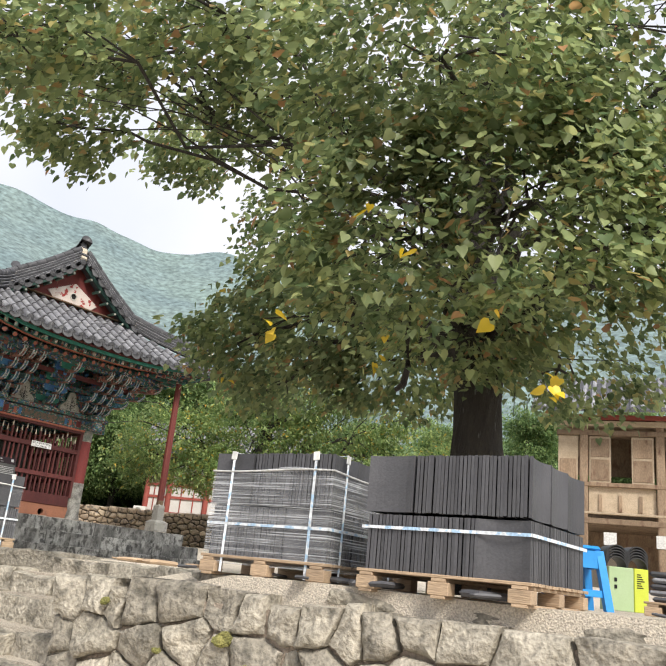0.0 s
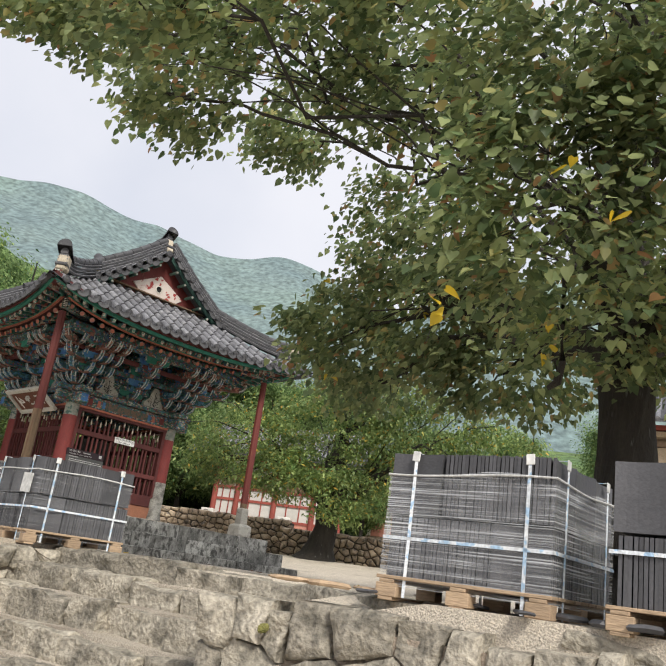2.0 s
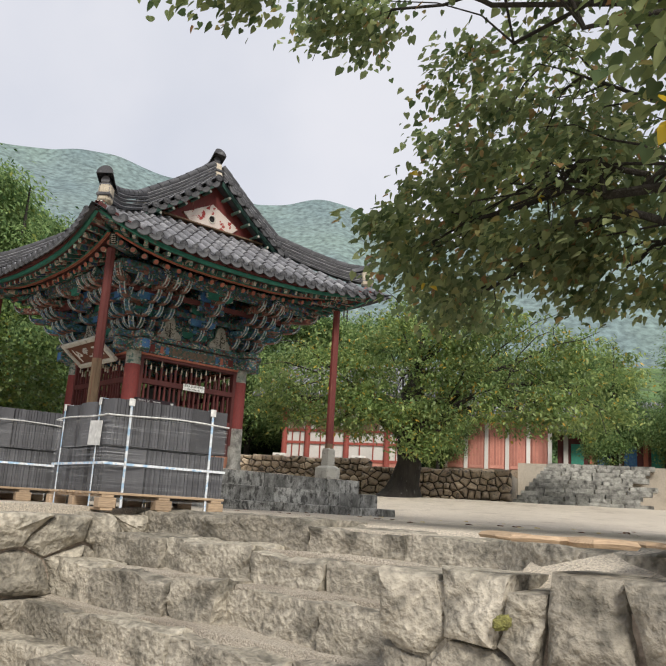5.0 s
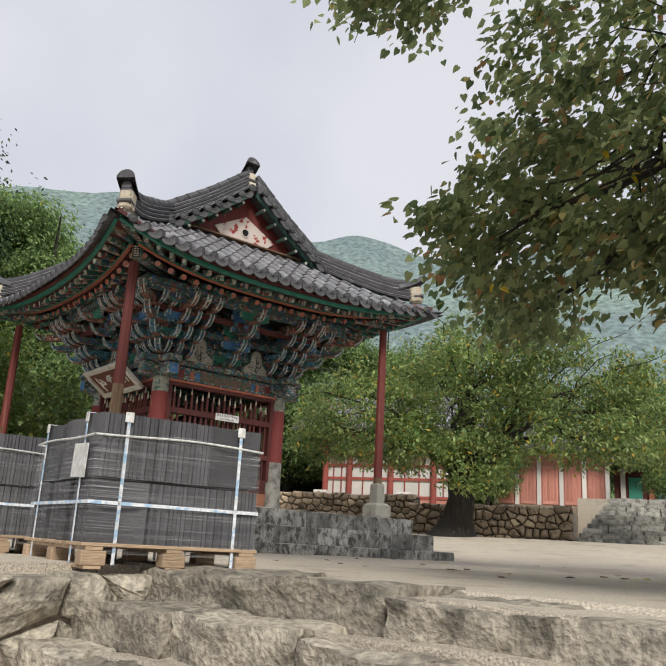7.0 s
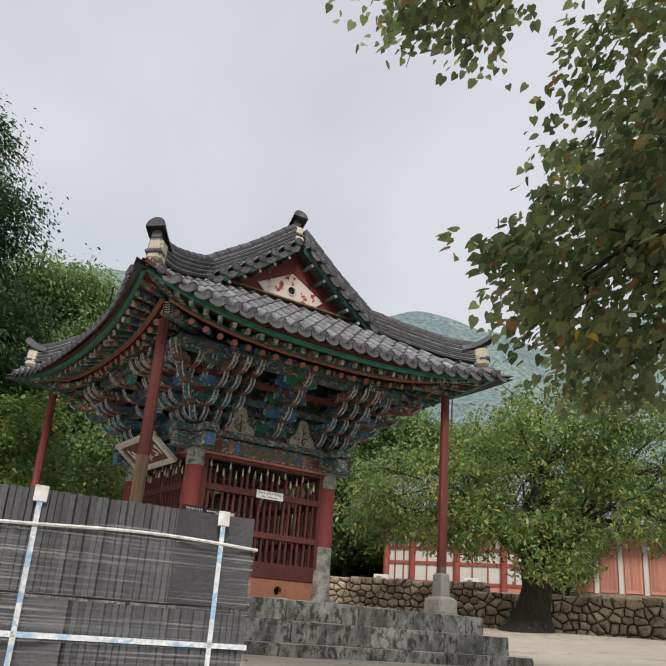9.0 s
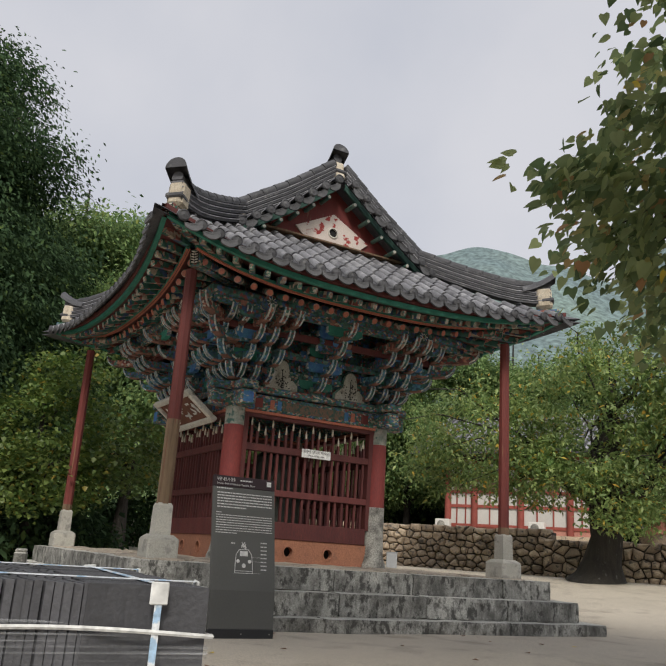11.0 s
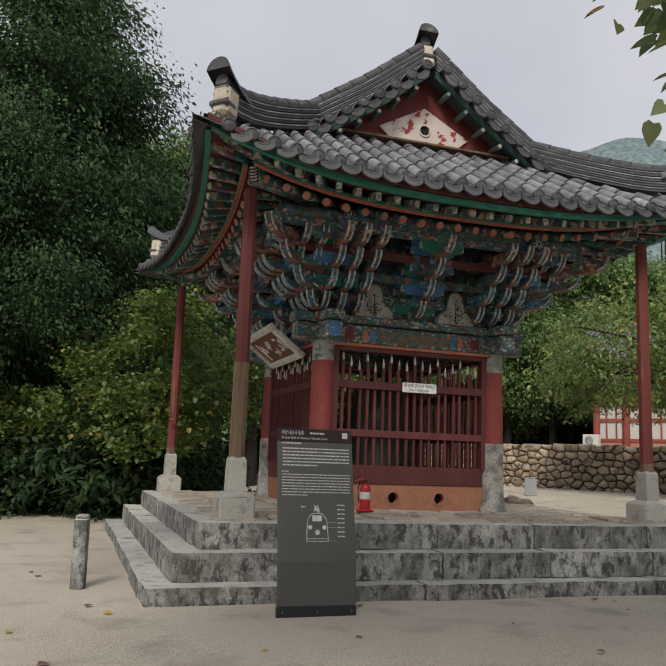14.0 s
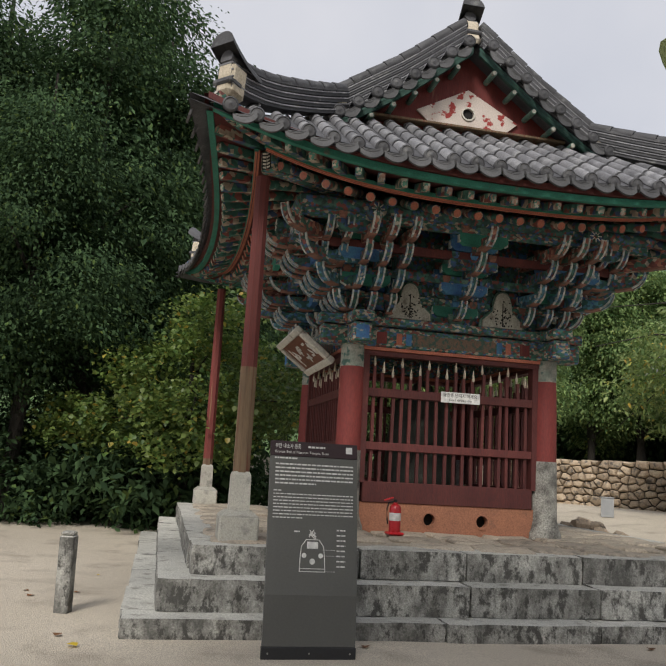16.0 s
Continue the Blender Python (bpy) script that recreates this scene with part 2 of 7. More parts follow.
GABLE_WHITE = mat("gable_plaster", (0.60, 0.52, 0.47), (0.66, 0.58, 0.53), 3, 50, 0.9, 0.2, spot=(0.34, 0.05, 0.045), spot_at=(0.57, 0.60), spot_scale=4.5, grain=0.14)
TERRA = mat("terracotta_render", (0.43, 0.19, 0.11), (0.36, 0.16, 0.10), 3, 50, 0.9, 0.3, spot=(0.24, 0.13, 0.09), spot_at=(0.62, 0.8))
TILE = mat("roof_tile", (0.13, 0.13, 0.14), (0.23, 0.23, 0.245), 3, 50, 0.6, 0.4, spot=(0.36, 0.36, 0.37), spot_at=(0.5, 0.75), spot_scale=5, rnd=0.25, grain=0.3)
TILE_DARK = mat("roof_tile_dark", (0.045, 0.045, 0.05), (0.08, 0.08, 0.086), 4, 50, 0.65, 0.4, spot=(0.17, 0.17, 0.17), spot_at=(0.6, 0.75), rnd=0.25)
PLASTER = mat("lime_plaster", (0.58, 0.52, 0.42), (0.46, 0.39, 0.29), 5, 50, 0.9, 0.4, spot=(0.22, 0.18, 0.13), spot_at=(0.62, 0.72))
BLACK = mat("dark_void", (0.006, 0.006, 0.006), (0.01, 0.009, 0.008), 4, 30, 0.9, 0.0)
PALLET = mat("pallet_wood", (0.44, 0.32, 0.21), (0.36, 0.26, 0.17), 3, 40, 0.85, 0.4, stretch=(0.4, 3, 3), rnd=0.2, grain=0.25)
NEW_TILE = mat("new_clay_tile", (0.062, 0.062, 0.068), (0.085, 0.085, 0.092), 3, 60, 0.55, 0.2, rnd=0.22, grain=0.18)
STRAP = mat("strap_white", (0.62, 0.66, 0.70), (0.70, 0.72, 0.74), 8, 60, 0.5, 0.1, spot=(0.35, 0.50, 0.66), spot_at=(0.52, 0.56), spot_scale=16)


def pattern_mat(name, scale, colours, dim=1.0, stretch=(1, 1, 1)):
    """Small painted cells in a few pigments, worn and dirty."""
    m = bpy.data.materials.new(name)
    m.use_nodes = True
    n, l = m.node_tree.nodes, m.node_tree.links
    p = n["Principled BSDF"]
    tc, oi, mp = n.new("ShaderNodeTexCoord"), n.new("ShaderNodeObjectInfo"), n.new("ShaderNodeMapping")
    mp.inputs["Scale"].default_value = stretch
    mu, ad = n.new("ShaderNodeMath"), n.new("ShaderNodeVectorMath")
    mu.operation, mu.inputs[1].default_value = "MULTIPLY", 43.0
    l.new(oi.outputs["Random"], mu.inputs[0])
    l.new(tc.outputs["Object"], ad.inputs[0])
    l.new(mu.outputs[0], ad.inputs[1])
    l.new(ad.outputs[0], mp.inputs[0])
    vo = n.new("ShaderNodeTexVoronoi")
    vo.inputs["Scale"].default_value = scale
    l.new(mp.outputs[0], vo.inputs["Vector"])
    ra = n.new("ShaderNodeValToRGB")
    ra.color_ramp.interpolation = "CONSTANT"
    el = ra.color_ramp.elements
    el[0].color, el[1].color = (*colours[0], 1), (*colours[1], 1)
    el[1].position = 1 / len(colours)
    for i, c in enumerate(colours[2:]):
        el.new((i + 2) / len(colours)).color = (*c, 1)
    l.new(vo.outputs["Color"], ra.inputs[0])
    no = n.new("ShaderNodeTexNoise")
    no.inputs["Scale"].default_value, no.inputs["Detail"].default_value = 9, 6
    l.new(mp.outputs[0], no.inputs["Vector"])
    r = n.new("ShaderNodeMapRange")
    for i, q in enumerate((0.3, 0.7, 0.45 * dim, 1.3 * dim)):
        r.inputs[i + 1].default_value = q
    l.new(no.outputs[0], r.inputs[0])
    mx = n.new("ShaderNodeMix")
    mx.data_type, mx.blend_type = "RGBA", "MULTIPLY"
    mx.inputs[0].default_value = 1
    l.new(ra.outputs[0], mx.inputs[6])
    l.new(r.outputs[0], mx.inputs[7])
    l.new(mx.outputs[2], p.inputs["Base Color"])
    p.inputs["Roughness"].default_value = 0.75
    bu = n.new("ShaderNodeBump")
    bu.inputs["Strength"].default_value, bu.inputs["Distance"].default_value = 0.4, 0.01
    l.new(no.outputs[0], bu.inputs["Height"])
    l.new(bu.outputs[0], p.inputs["Normal"])
    return m


PAINT_BEAM = pattern_mat("painted_beam", 22, ((0.05, 0.17, 0.125), (0.07, 0.20, 0.15), (0.22, 0.08, 0.065), (0.05, 0.15, 0.115), (0.40, 0.36, 0.28), (0.07, 0.15, 0.28), (0.04, 0.11, 0.09), (0.38, 0.17, 0.10)), 1.0, (1, 1, 1.6))
PAINT_RAFTER = pattern_mat("painted_rafter", 13, ((0.04, 0.15, 0.115), (0.06, 0.18, 0.14), (0.03, 0.11, 0.085), (0.42, 0.35, 0.27), (0.24, 0.075, 0.06), (0.04, 0.13, 0.10), (0.05, 0.09, 0.18), (0.36, 0.31, 0.25)), 1.0)
BARK = mat("bark", (0.028, 0.024, 0.020), (0.05, 0.043, 0.035), 4, 25, 0.95, 1.0, spot=(0.14, 0.14, 0.13), spot_at=(0.68, 0.74), stretch=(2, 2, 0.35), dist=0.04)

# ---- ground ----
# e runs along the steps of the stairs, n up the stairs
C20, S20 = math.cos(radians(20)), math.sin(radians(20))


def en(e, n, z=0.0):
    return Vector((C20 * e + S20 * n, -S20 * e + C20 * n, z))


STEPS = [(5.05, 0.07), (5.45, 0.27), (5.85, 0.48), (6.15, 0.71), (6.43, 0.95), (6.72, 1.20), (7.05, 1.41), (7.42, 1.59)]
E_LEFT, E_RIGHT = -7.05, -3.85


def ground_z(x, y):
    e, n = C20 * x - S20 * y, S20 * x + C20 * y
    top = 1.6 + 0.75 * min(max((y - 23) / 10, 0), 1) ** 1.2
    low = 0.03
    if n > 8.0 or (e > E_RIGHT + 0.25 and n > 6.42 + max(0.0, min(0.75, 0.65 * (-2.45 - e)))) or (e < E_LEFT - 0.25 and n > 4.6):
        return top
    if e > E_RIGHT + 0.25 and n > 6.42:
        return 1.42
    if E_LEFT - 0.25 <= e <= E_RIGHT + 0.25 and n > 4.9:
        return min(max(0.03 + (n - 5.6) * 0.72, 0.03), 1.28) if n < 7.55 else top - 0.03
    return low


gb = MB()
es = sorted(set([-2500, -900, -400, -200, -120, -80, -60, -45, 40, 60, 90, 150, 300, 700, 2500] + [round(-36 + 0.75 * i, 2) for i in range(92)]
                + [E_LEFT - 0.27, E_LEFT - 0.23, E_RIGHT + 0.23, E_RIGHT + 0.27]))
ns = sorted(set([-2500, -900, -300, -120, -60, -30, -15, -8, -4, 60, 80, 110, 160, 300, 700, 2500] + [round(-2 + 0.45 * i, 2) for i in range(122)]
                + [4.58, 4.62, 4.88, 4.92, 6.40, 6.44, 7.53, 7.57, 7.98, 8.02]))
for n in ns:
    for e in es:
        p = en(e, n)
        gz = ground_z(p.x, p.y)
        if gz > 1.5 and abs(e) < 40 and n < 60:
            gz += 0.018 * noise.noise(Vector((p.x * 0.7, p.y * 0.7, 0)))
        gb.v.append((p.x, p.y, gz))
w = len(es)
gb.f = [(j * w + i, j * w + i + 1, j * w + w + i + 1, j * w + w + i) for j in range(len(ns) - 1) for i in range(w - 1)]
ground = tagged(gb.ob("ground", SAND, smooth=False, recalc=False), "pale packed sandy ground of the temple yard", "ground", kind="structure")


# ---- stones: a rough block with its own lumpy face ----
def rough_block(rnd, sx, sy, sz, lump=0.03, cuts=3, corner=0.05):
    """A rough stone about the origin, lying in x (width), y (depth), z (height)."""
    me = MB()
    k = cuts
    off = Vector((rnd.random() * 90, rnd.random() * 90, rnd.random() * 90))
    idx = {}
    for face in range(6):
        axis, side = face // 2, face % 2
        grid = []
        for i in range(k + 1):
            row = []
            for j in range(k + 1):
                q = [0, 0, 0]
                q[axis] = -1 + 2 * side
                q[(axis + 1) % 3], q[(axis + 2) % 3] = -1 + 2 * i / k, -1 + 2 * j / k
                key = tuple(round(c, 4) for c in q)
                if key not in idx:
                    v = Vector(q)
                    edge = sum(abs(c) > 0.999 for c in q)
                    s = Vector((sx, sy, sz)) / 2
                    r = v * (1 - corner * max(edge - 1, 0))
                    r = Vector((r.x * s.x, r.y * s.y, r.z * s.z))
                    r += lump * (Vector(noise.noise_vector((r * 2.6) + off)) * 0.8 + 0.55 * Vector(noise.noise_vector((r * 8) + off)) + 0.4 * Vector(noise.noise_vector((r * 19) + off)))
                    idx[key] = len(me.v)
                    me.v.append(tuple(r))
                row.append(idx[key])
            grid.append(row)
        for i in range(k):
            for j in range(k):
                f = (grid[i][j], grid[i + 1][j], grid[i + 1][j + 1], grid[i][j + 1])
                me.f.append(f if side else tuple(reversed(f)))
    return me


# ---- the pavilion's own axes: x along its front, y to its back, z from the platform's top ----
PAV = pose(-10.805, 20.537, 2.39, 0, 0, 59.74)
HOUSE = PAV @ Matrix.Translation((-0.03, 0.20, 0)) @ Matrix.Diagonal((1.0, 1.06, 1.0, 1.0))

# ---- stone platform in three steps ----
def platform():
    root = thing("stone_platform", "three-stepped weathered granite platform under the pavilion", "platform", PAV, kind="structure")
    rnd = random.Random(5)
    for half, z0, z1, wide in ((4.2, -0.81, -0.61, 1.75), (3.9, -0.61, -0.30, 1.6), (3.58, -0.30, 0.0, 1.5)):
        for k in range(4):
            rot = Matrix.Rotation(math.pi / 2 * k, 4, "Z")
            x = -half
            while x < half - 0.45:
                wd = min(wide * rnd.uniform(0.75, 1.2), half - x)
                if half - x - wd < 0.5:
                    wd = half - x
                end = half - 0.45 if x + wd > half - 0.45 else x + wd
                if end - x > 0.1:
                    b = rough_block(rnd, end - x - 0.010, 0.45, z1 - z0, 0.012, 8, 0.008)
                    piece("stone_block", b.mesh("stone_block", STREAKED_SHADED, True, False), root,
                          rot @ Matrix.Translation(((x + end) / 2, -half + 0.225 + rnd.uniform(-0.012, 0.012), (z0 + z1) / 2 + rnd.uniform(-0.006, 0.004))))
                x = end if end < half - 0.46 else half
        MB().box(-half + 0.3, half - 0.3, -half + 0.3, half - 0.3, z0, z1 - 0.02).ob("fill", FLAG, root)
    for i in range(9):
        for j in range(9):
            if rnd.random() < 0.94:
                cx, cy = -3.0 + i * 0.75 + rnd.uniform(-0.06, 0.06), -3.0 + j * 0.75 + rnd.uniform(-0.06, 0.06)
                b = rough_block(rnd, rnd.uniform(0.6, 0.74), rnd.uniform(0.6, 0.74), 0.08, 0.025, 3, 0.08)
                piece("flagstone", b.mesh("flagstone", FLAG, True, False), root, Matrix.Translation((cx, cy, -0.015)) @ Matrix.Rotation(rnd.uniform(-0.15, 0.15), 4, "Z"))


platform()


# ---- stairs and retaining walls ----
def stairs():
    root = thing("stone_stairs", "wide old stairs of rough grey stone blocks", "stairs", kind="structure")
    rnd = random.Random(11)
    turn = Matrix.Rotation(radians(-20), 4, "Z")
    for k, (n, z) in enumerate(STEPS):
        nxt = STEPS[k + 1][0] if k + 1 < len(STEPS) else n + 0.5
        e = E_LEFT - 0.12
        last = E_RIGHT + (0.15 if k < 6 else 0.55 if k < 7 else 0.1)
        while e < last:
            wd = rnd.uniform(0.4, 0.95) if k < 6 else rnd.uniform(0.55, 1.1)
            if last - e - wd < 0.25:
                wd = last - e
            deep = nxt - n + 0.22 + rnd.uniform(-0.02, 0.05)
            b = rough_block(rnd, wd * 0.985, deep, 0.27, 0.042, 10, 0.016)
            piece("step_stone", b.mesh("step_stone", STONE, True, False), root,
                  Matrix.Translation(en(e + wd / 2, n + deep / 2 + rnd.uniform(-0.08, 0.06), z - 0.13 + rnd.uniform(-0.035, 0.025))) @ turn @ Euler((rnd.uniform(-0.04, 0.04), rnd.uniform(-0.04, 0.04), rnd.uniform(-0.06, 0.06))).to_matrix().to_4x4())
            e += wd
        if k < 7:
            sd = rough_block(rnd, E_RIGHT - E_LEFT + 0.3, nxt - n - 0.02, 0.10, 0.03, 8, 0.02)
            piece("sand_fill", sd.mesh("sand_fill", SAND, True, False), root, Matrix.Translation(en((E_LEFT + E_RIGHT) / 2, (n + nxt) / 2 + 0.13, z - 0.040)) @ turn)


stairs()


def top_ledge():
    """The top course runs on past the stairs and closes on the wall's edge."""
    rnd = random.Random(19)
    root = thing("stone_kerb", "low course of rough stones edging the terrace above the wall", "kerb", kind="structure")
    line = [(-3.75, 7.42), (-3.2, 7.05), (-2.65, 6.72), (-2.05, 6.55), (-1.4, 6.5), (-0.6, 6.5), (0.3, 6.5), (1.3, 6.5), (2.4, 6.5), (3.6, 6.5), (4.8, 6.5)]
    for (e0, n0), (e1, n1) in zip(line, line[1:]):
        d = Vector((e1 - e0, n1 - n0, 0))
        cuts = max(1, round(d.length / 0.62))
        for q in range(cuts):
            f = (q + 0.5) / cuts
            low = e0 > -2.2
            b = rough_block(rnd, d.length / cuts * 1.03, rnd.uniform(0.34, 0.5), 0.12 if low else 0.25, 0.045, 5, 0.05)
            piece("kerb_stone", b.mesh("kerb_stone", STONE, True, False), root,
                  Matrix.Translation(en(e0 + d.x * f, n0 + d.y * f + 0.16, (1.50 if low else 1.475) + rnd.uniform(-0.03, 0.02))) @ Matrix.Rotation(radians(-20) + math.atan2(d.y, d.x) + rnd.uniform(-0.08, 0.08), 4, "Z")
                  @ Matrix.Rotation(rnd.uniform(-0.05, 0.05), 4, "X"))


top_ledge()


def clip_half(poly, px, pz, nx, nz):
    """The part of a convex outline behind the line through p with normal n."""
    out = []
    for (x0, z0), (x1, z1) in zip(poly, poly[1:] + poly[:1]):
        d0, d1 = (x0 - px) * nx + (z0 - pz) * nz, (x1 - px) * nx + (z1 - pz) * nz
        if d0 <= 0:
            out.append((x0, z0))
        if d0 * d1 < 0:
            t = d0 / (d0 - d1)
            out.append((x0 + (x1 - x0) * t, z0 + (z1 - z0) * t))
    return out


def fitted_stone(rnd, poly, depth, bulge, lump, seg):
    """A rough stone behind a convex outline: lumpy face at y = 0, its body reaching back to y = depth."""
    cx, cz = sum(p[0] for p in poly) / len(poly), sum(p[1] for p in poly) / len(poly)
    loop = []
    for (x0, z0), (x1, z1) in zip(poly, poly[1:] + poly[:1]):
        n = max(1, round(math.hypot(x1 - x0, z1 - z0) / seg))
        loop += [(x0 + (x1 - x0) * i / n - cx, z0 + (z1 - z0) * i / n - cz) for i in range(n)]
    off = Vector((rnd.random() * 90, rnd.random() * 90, rnd.random() * 90))
    tilt_x, tilt_z = rnd.uniform(-0.12, 0.12), rnd.uniform(-0.14, 0.14)
    me, n = MB(), len(loop)
    for k, y in ((0.97, depth), (0.985, 0.035), (0.93, 0.004), (0.72, -0.7 * bulge), (0.36, -bulge), (0.0, -bulge)):
        for x, z in (loop if k > 0 else [(0, 0)]):
            v = Vector((x * k, y, z * k))
            w = lump * (Vector(noise.noise_vector(v * 4 + off)) + 0.55 * Vector(noise.noise_vector(v * 10 + off)) + 0.3 * Vector(noise.noise_vector(v * 23 + off)))
            w.x, w.z = w.x * 0.45, w.z * 0.45
            if y < depth:
                v += w + Vector((0, tilt_x * x + tilt_z * z, 0))
            me.v.append(tuple(v))
    for r in range(4):
        me.f += [(r * n + i, r * n + (i + 1) % n, (r + 1) * n + (i + 1) % n, (r + 1) * n + i) for i in range(n)]
    me.f += [(4 * n + i, 4 * n + (i + 1) % n, 5 * n) for i in range(n)] + [tuple(reversed(range(n)))]
    me.f = [tuple(reversed(f)) for f in me.f]
    return me, cx, cz


def fitted_wall(name, label, start, along, length, height, out, seed, size=(0.45, 0.36), depth=0.42, material=STONE, bulge=0.025, lump=0.035, joint=0.014, seg=0.11, core=MORTAR, limit=300, uneven=0.05, moss=0):
    """A dry wall of irregular stones fitted to one another."""
    rnd = random.Random(seed)
    root = thing(name, label, "stone wall", Matrix.Translation(start), kind="structure")
    along, out = Vector(along).normalized(), Vector(out).normalized()
    turn = Matrix((along, -out, Vector((0, 0, 1)))).transposed().to_4x4()
    sx, sz = size
    rows = max(2, round(height / sz))
    pts = []
    for r in range(rows):
        x = -rnd.uniform(0.0, sx)
        while x < length + sx:
            x += sx * rnd.choice((0.55, 0.75, 1.0, 1.25, 1.5))
            pts.append((x, (r + 0.5 + rnd.uniform(-0.3, 0.3)) * height / rows))
    stretch, made, rest = sz / sx, 0, MB()
    for i, (x, z) in enumerate(pts):
        if not -0.1 < x < length + 0.1:
            continue
        top = height + rnd.uniform(-uneven, uneven)
        poly = [(0, 0), (length, 0), (length, top), (0, top)]
        for j, (u, w) in enumerate(pts):
            if i != j and abs(u - x) < 4 * sx and abs(w - z) < 3 * sz:
                dx, dz = (u - x) * stretch * stretch, w - z
                ln = math.hypot(dx, dz)
                mx, mz = (x + u) / 2, (z + w) / 2
                poly = clip_half(poly, mx - dx / ln * joint / 2, mz - dz / ln * joint / 2, dx, dz)
                if len(poly) < 3:
                    break
        if len(poly) < 3 or max(p[0] for p in poly) - min(p[0] for p in poly) < 0.06 or max(p[1] for p in poly) - min(p[1] for p in poly) < 0.05:
            continue
        b, cx, cz = fitted_stone(rnd, poly, depth, bulge * rnd.uniform(0.4, 1.4), lump, seg)
        m = Matrix.Translation(along * cx + out * rnd.uniform(-0.03, 0.02) + Vector((0, 0, cz))) @ turn
        if made < limit:
            piece("stone", b.mesh("stone", material, True, False), root, m)
        else:
            rest.add(b.v, b.f, m)
        made += 1
    if rest.v:
        tagged(rest.ob("stones", material, root, smooth=True, recalc=False), kind="stuff")
    MB().box(0.02, length - 0.02, 0.07, depth + 0.05, 0, height - 0.08, turn).ob("core", core, root)
    for q in range(moss):
        b = rough_block(rnd, rnd.uniform(0.05, 0.16), 0.05, rnd.uniform(0.03, 0.10), 0.02, 4, 0.3)
        piece("moss_patch", b.mesh("moss_patch", MOSS, True, False), root, Matrix.Translation(along * rnd.uniform(0.4, length * 0.6) + out * 0.025 + Vector((0, 0, rnd.uniform(0.5, height - 0.1)))) @ turn)
    return root


fitted_wall("retaining_wall", "retaining wall of large rough grey stones below the terrace", en(E_RIGHT, 6.2, 0.0), en(1, 0), 10.5, 1.47, en(0, -1), 21, (0.32, 0.27), 0.42, lump=0.045, seg=0.06, moss=14)
fitted_wall("retaining_wall", "retaining wall of large rough stones beside the stairs", en(E_LEFT, 8.0, 0.0), en(0, -1), 3.45, 1.58, en(1, 0), 22, (0.42, 0.30), 0.42, lump=0.045, seg=0.06)
fitted_wall("retaining_wall", "retaining wall end facing the lower yard", en(E_LEFT - 6, 4.55, 0.0), en(1, 0), 6.0, 1.56, en(0, -1), 23, (0.40, 0.30), 0.42, lump=0.06)
fitted_wall("retaining_wall", "short cheek wall of rough stones at the stairs", en(E_RIGHT, 6.25, 0.0), en(0, 1), 1.15, 1.44, en(-1, 0), 24, (0.45, 0.34), 0.35, lump=0.045, seg=0.06, uneven=0.02)

# ---- terrace walls in the distance ----
DEEP = mat("dark_earth", (0.06, 0.05, 0.04), (0.09, 0.075, 0.06), 6, 40, 0.95, 0.5)
WALL_BROWN = mat("field_stone", (0.34, 0.26, 0.185), (0.46, 0.37, 0.27), 1.5, 25, 0.9, 0.6, spot=(0.15, 0.13, 0.11), rnd=0.3)
fitted_wall("terrace_wall", "low wall of reddish-brown field stones below the hall", (-21.5, 36.9, 2.2), (1, 0, 0), 11.6, 1.75, (0, -1, 0), 31, (0.34, 0.25), 0.5, WALL_BROWN, bulge=0.07, lump=0.03, joint=0.03, seg=0.2, core=DEEP)
fitted_wall("terrace_wall", "low wall of grey-brown field stones behind the big tree", (-10.1, 36.4, 2.2), (1, 0, 0), 6.3, 1.45, (0, -1, 0), 32, (0.42, 0.32), 0.5, WALL_BROWN, bulge=0.09, lump=0.03, joint=0.035, seg=0.2, core=DEEP)

# ---- bell pavilion ----
pavilion = thing("bell_pavilion", "small square temple bell pavilion with painted brackets and grey tiled roof", "pavilion", HOUSE)
ROT4 = [Matrix.Rotation(math.pi / 2 * k, 4, "Z") for k in range(4)]


def tri_smooth(a):
    return abs(a) ** 3


def roof_z(r):
    pts = ((0, 7.0), (1.0, 6.2), (1.8, 5.66), (2.8, 4.98), (3.6, 4.42), (4.2, 4.02))
    for (r0, z0), (r1, z1) in zip(pts, pts[1:]):
        if r <= r1:
            return z0 + (z1 - z0) * (r - r0) / (r1 - r0)
    return pts[-1][1]


def lift(w, r):
    return 0.36 * tri_smooth(min(abs(w) / 3.8, 1.05)) * min(max((r - 1.6) / 2.0, 0), 1.1)


def eave_r(w):
    return 3.56 + 0.42 * (abs(w) / 3.95) ** 2.4


def on_roof(w, r, up=0.0):
    """A point of the front roof: w along the eave, r out from the middle."""
    return Vector((w, -r, roof_z(r) + lift(w, r) + up))


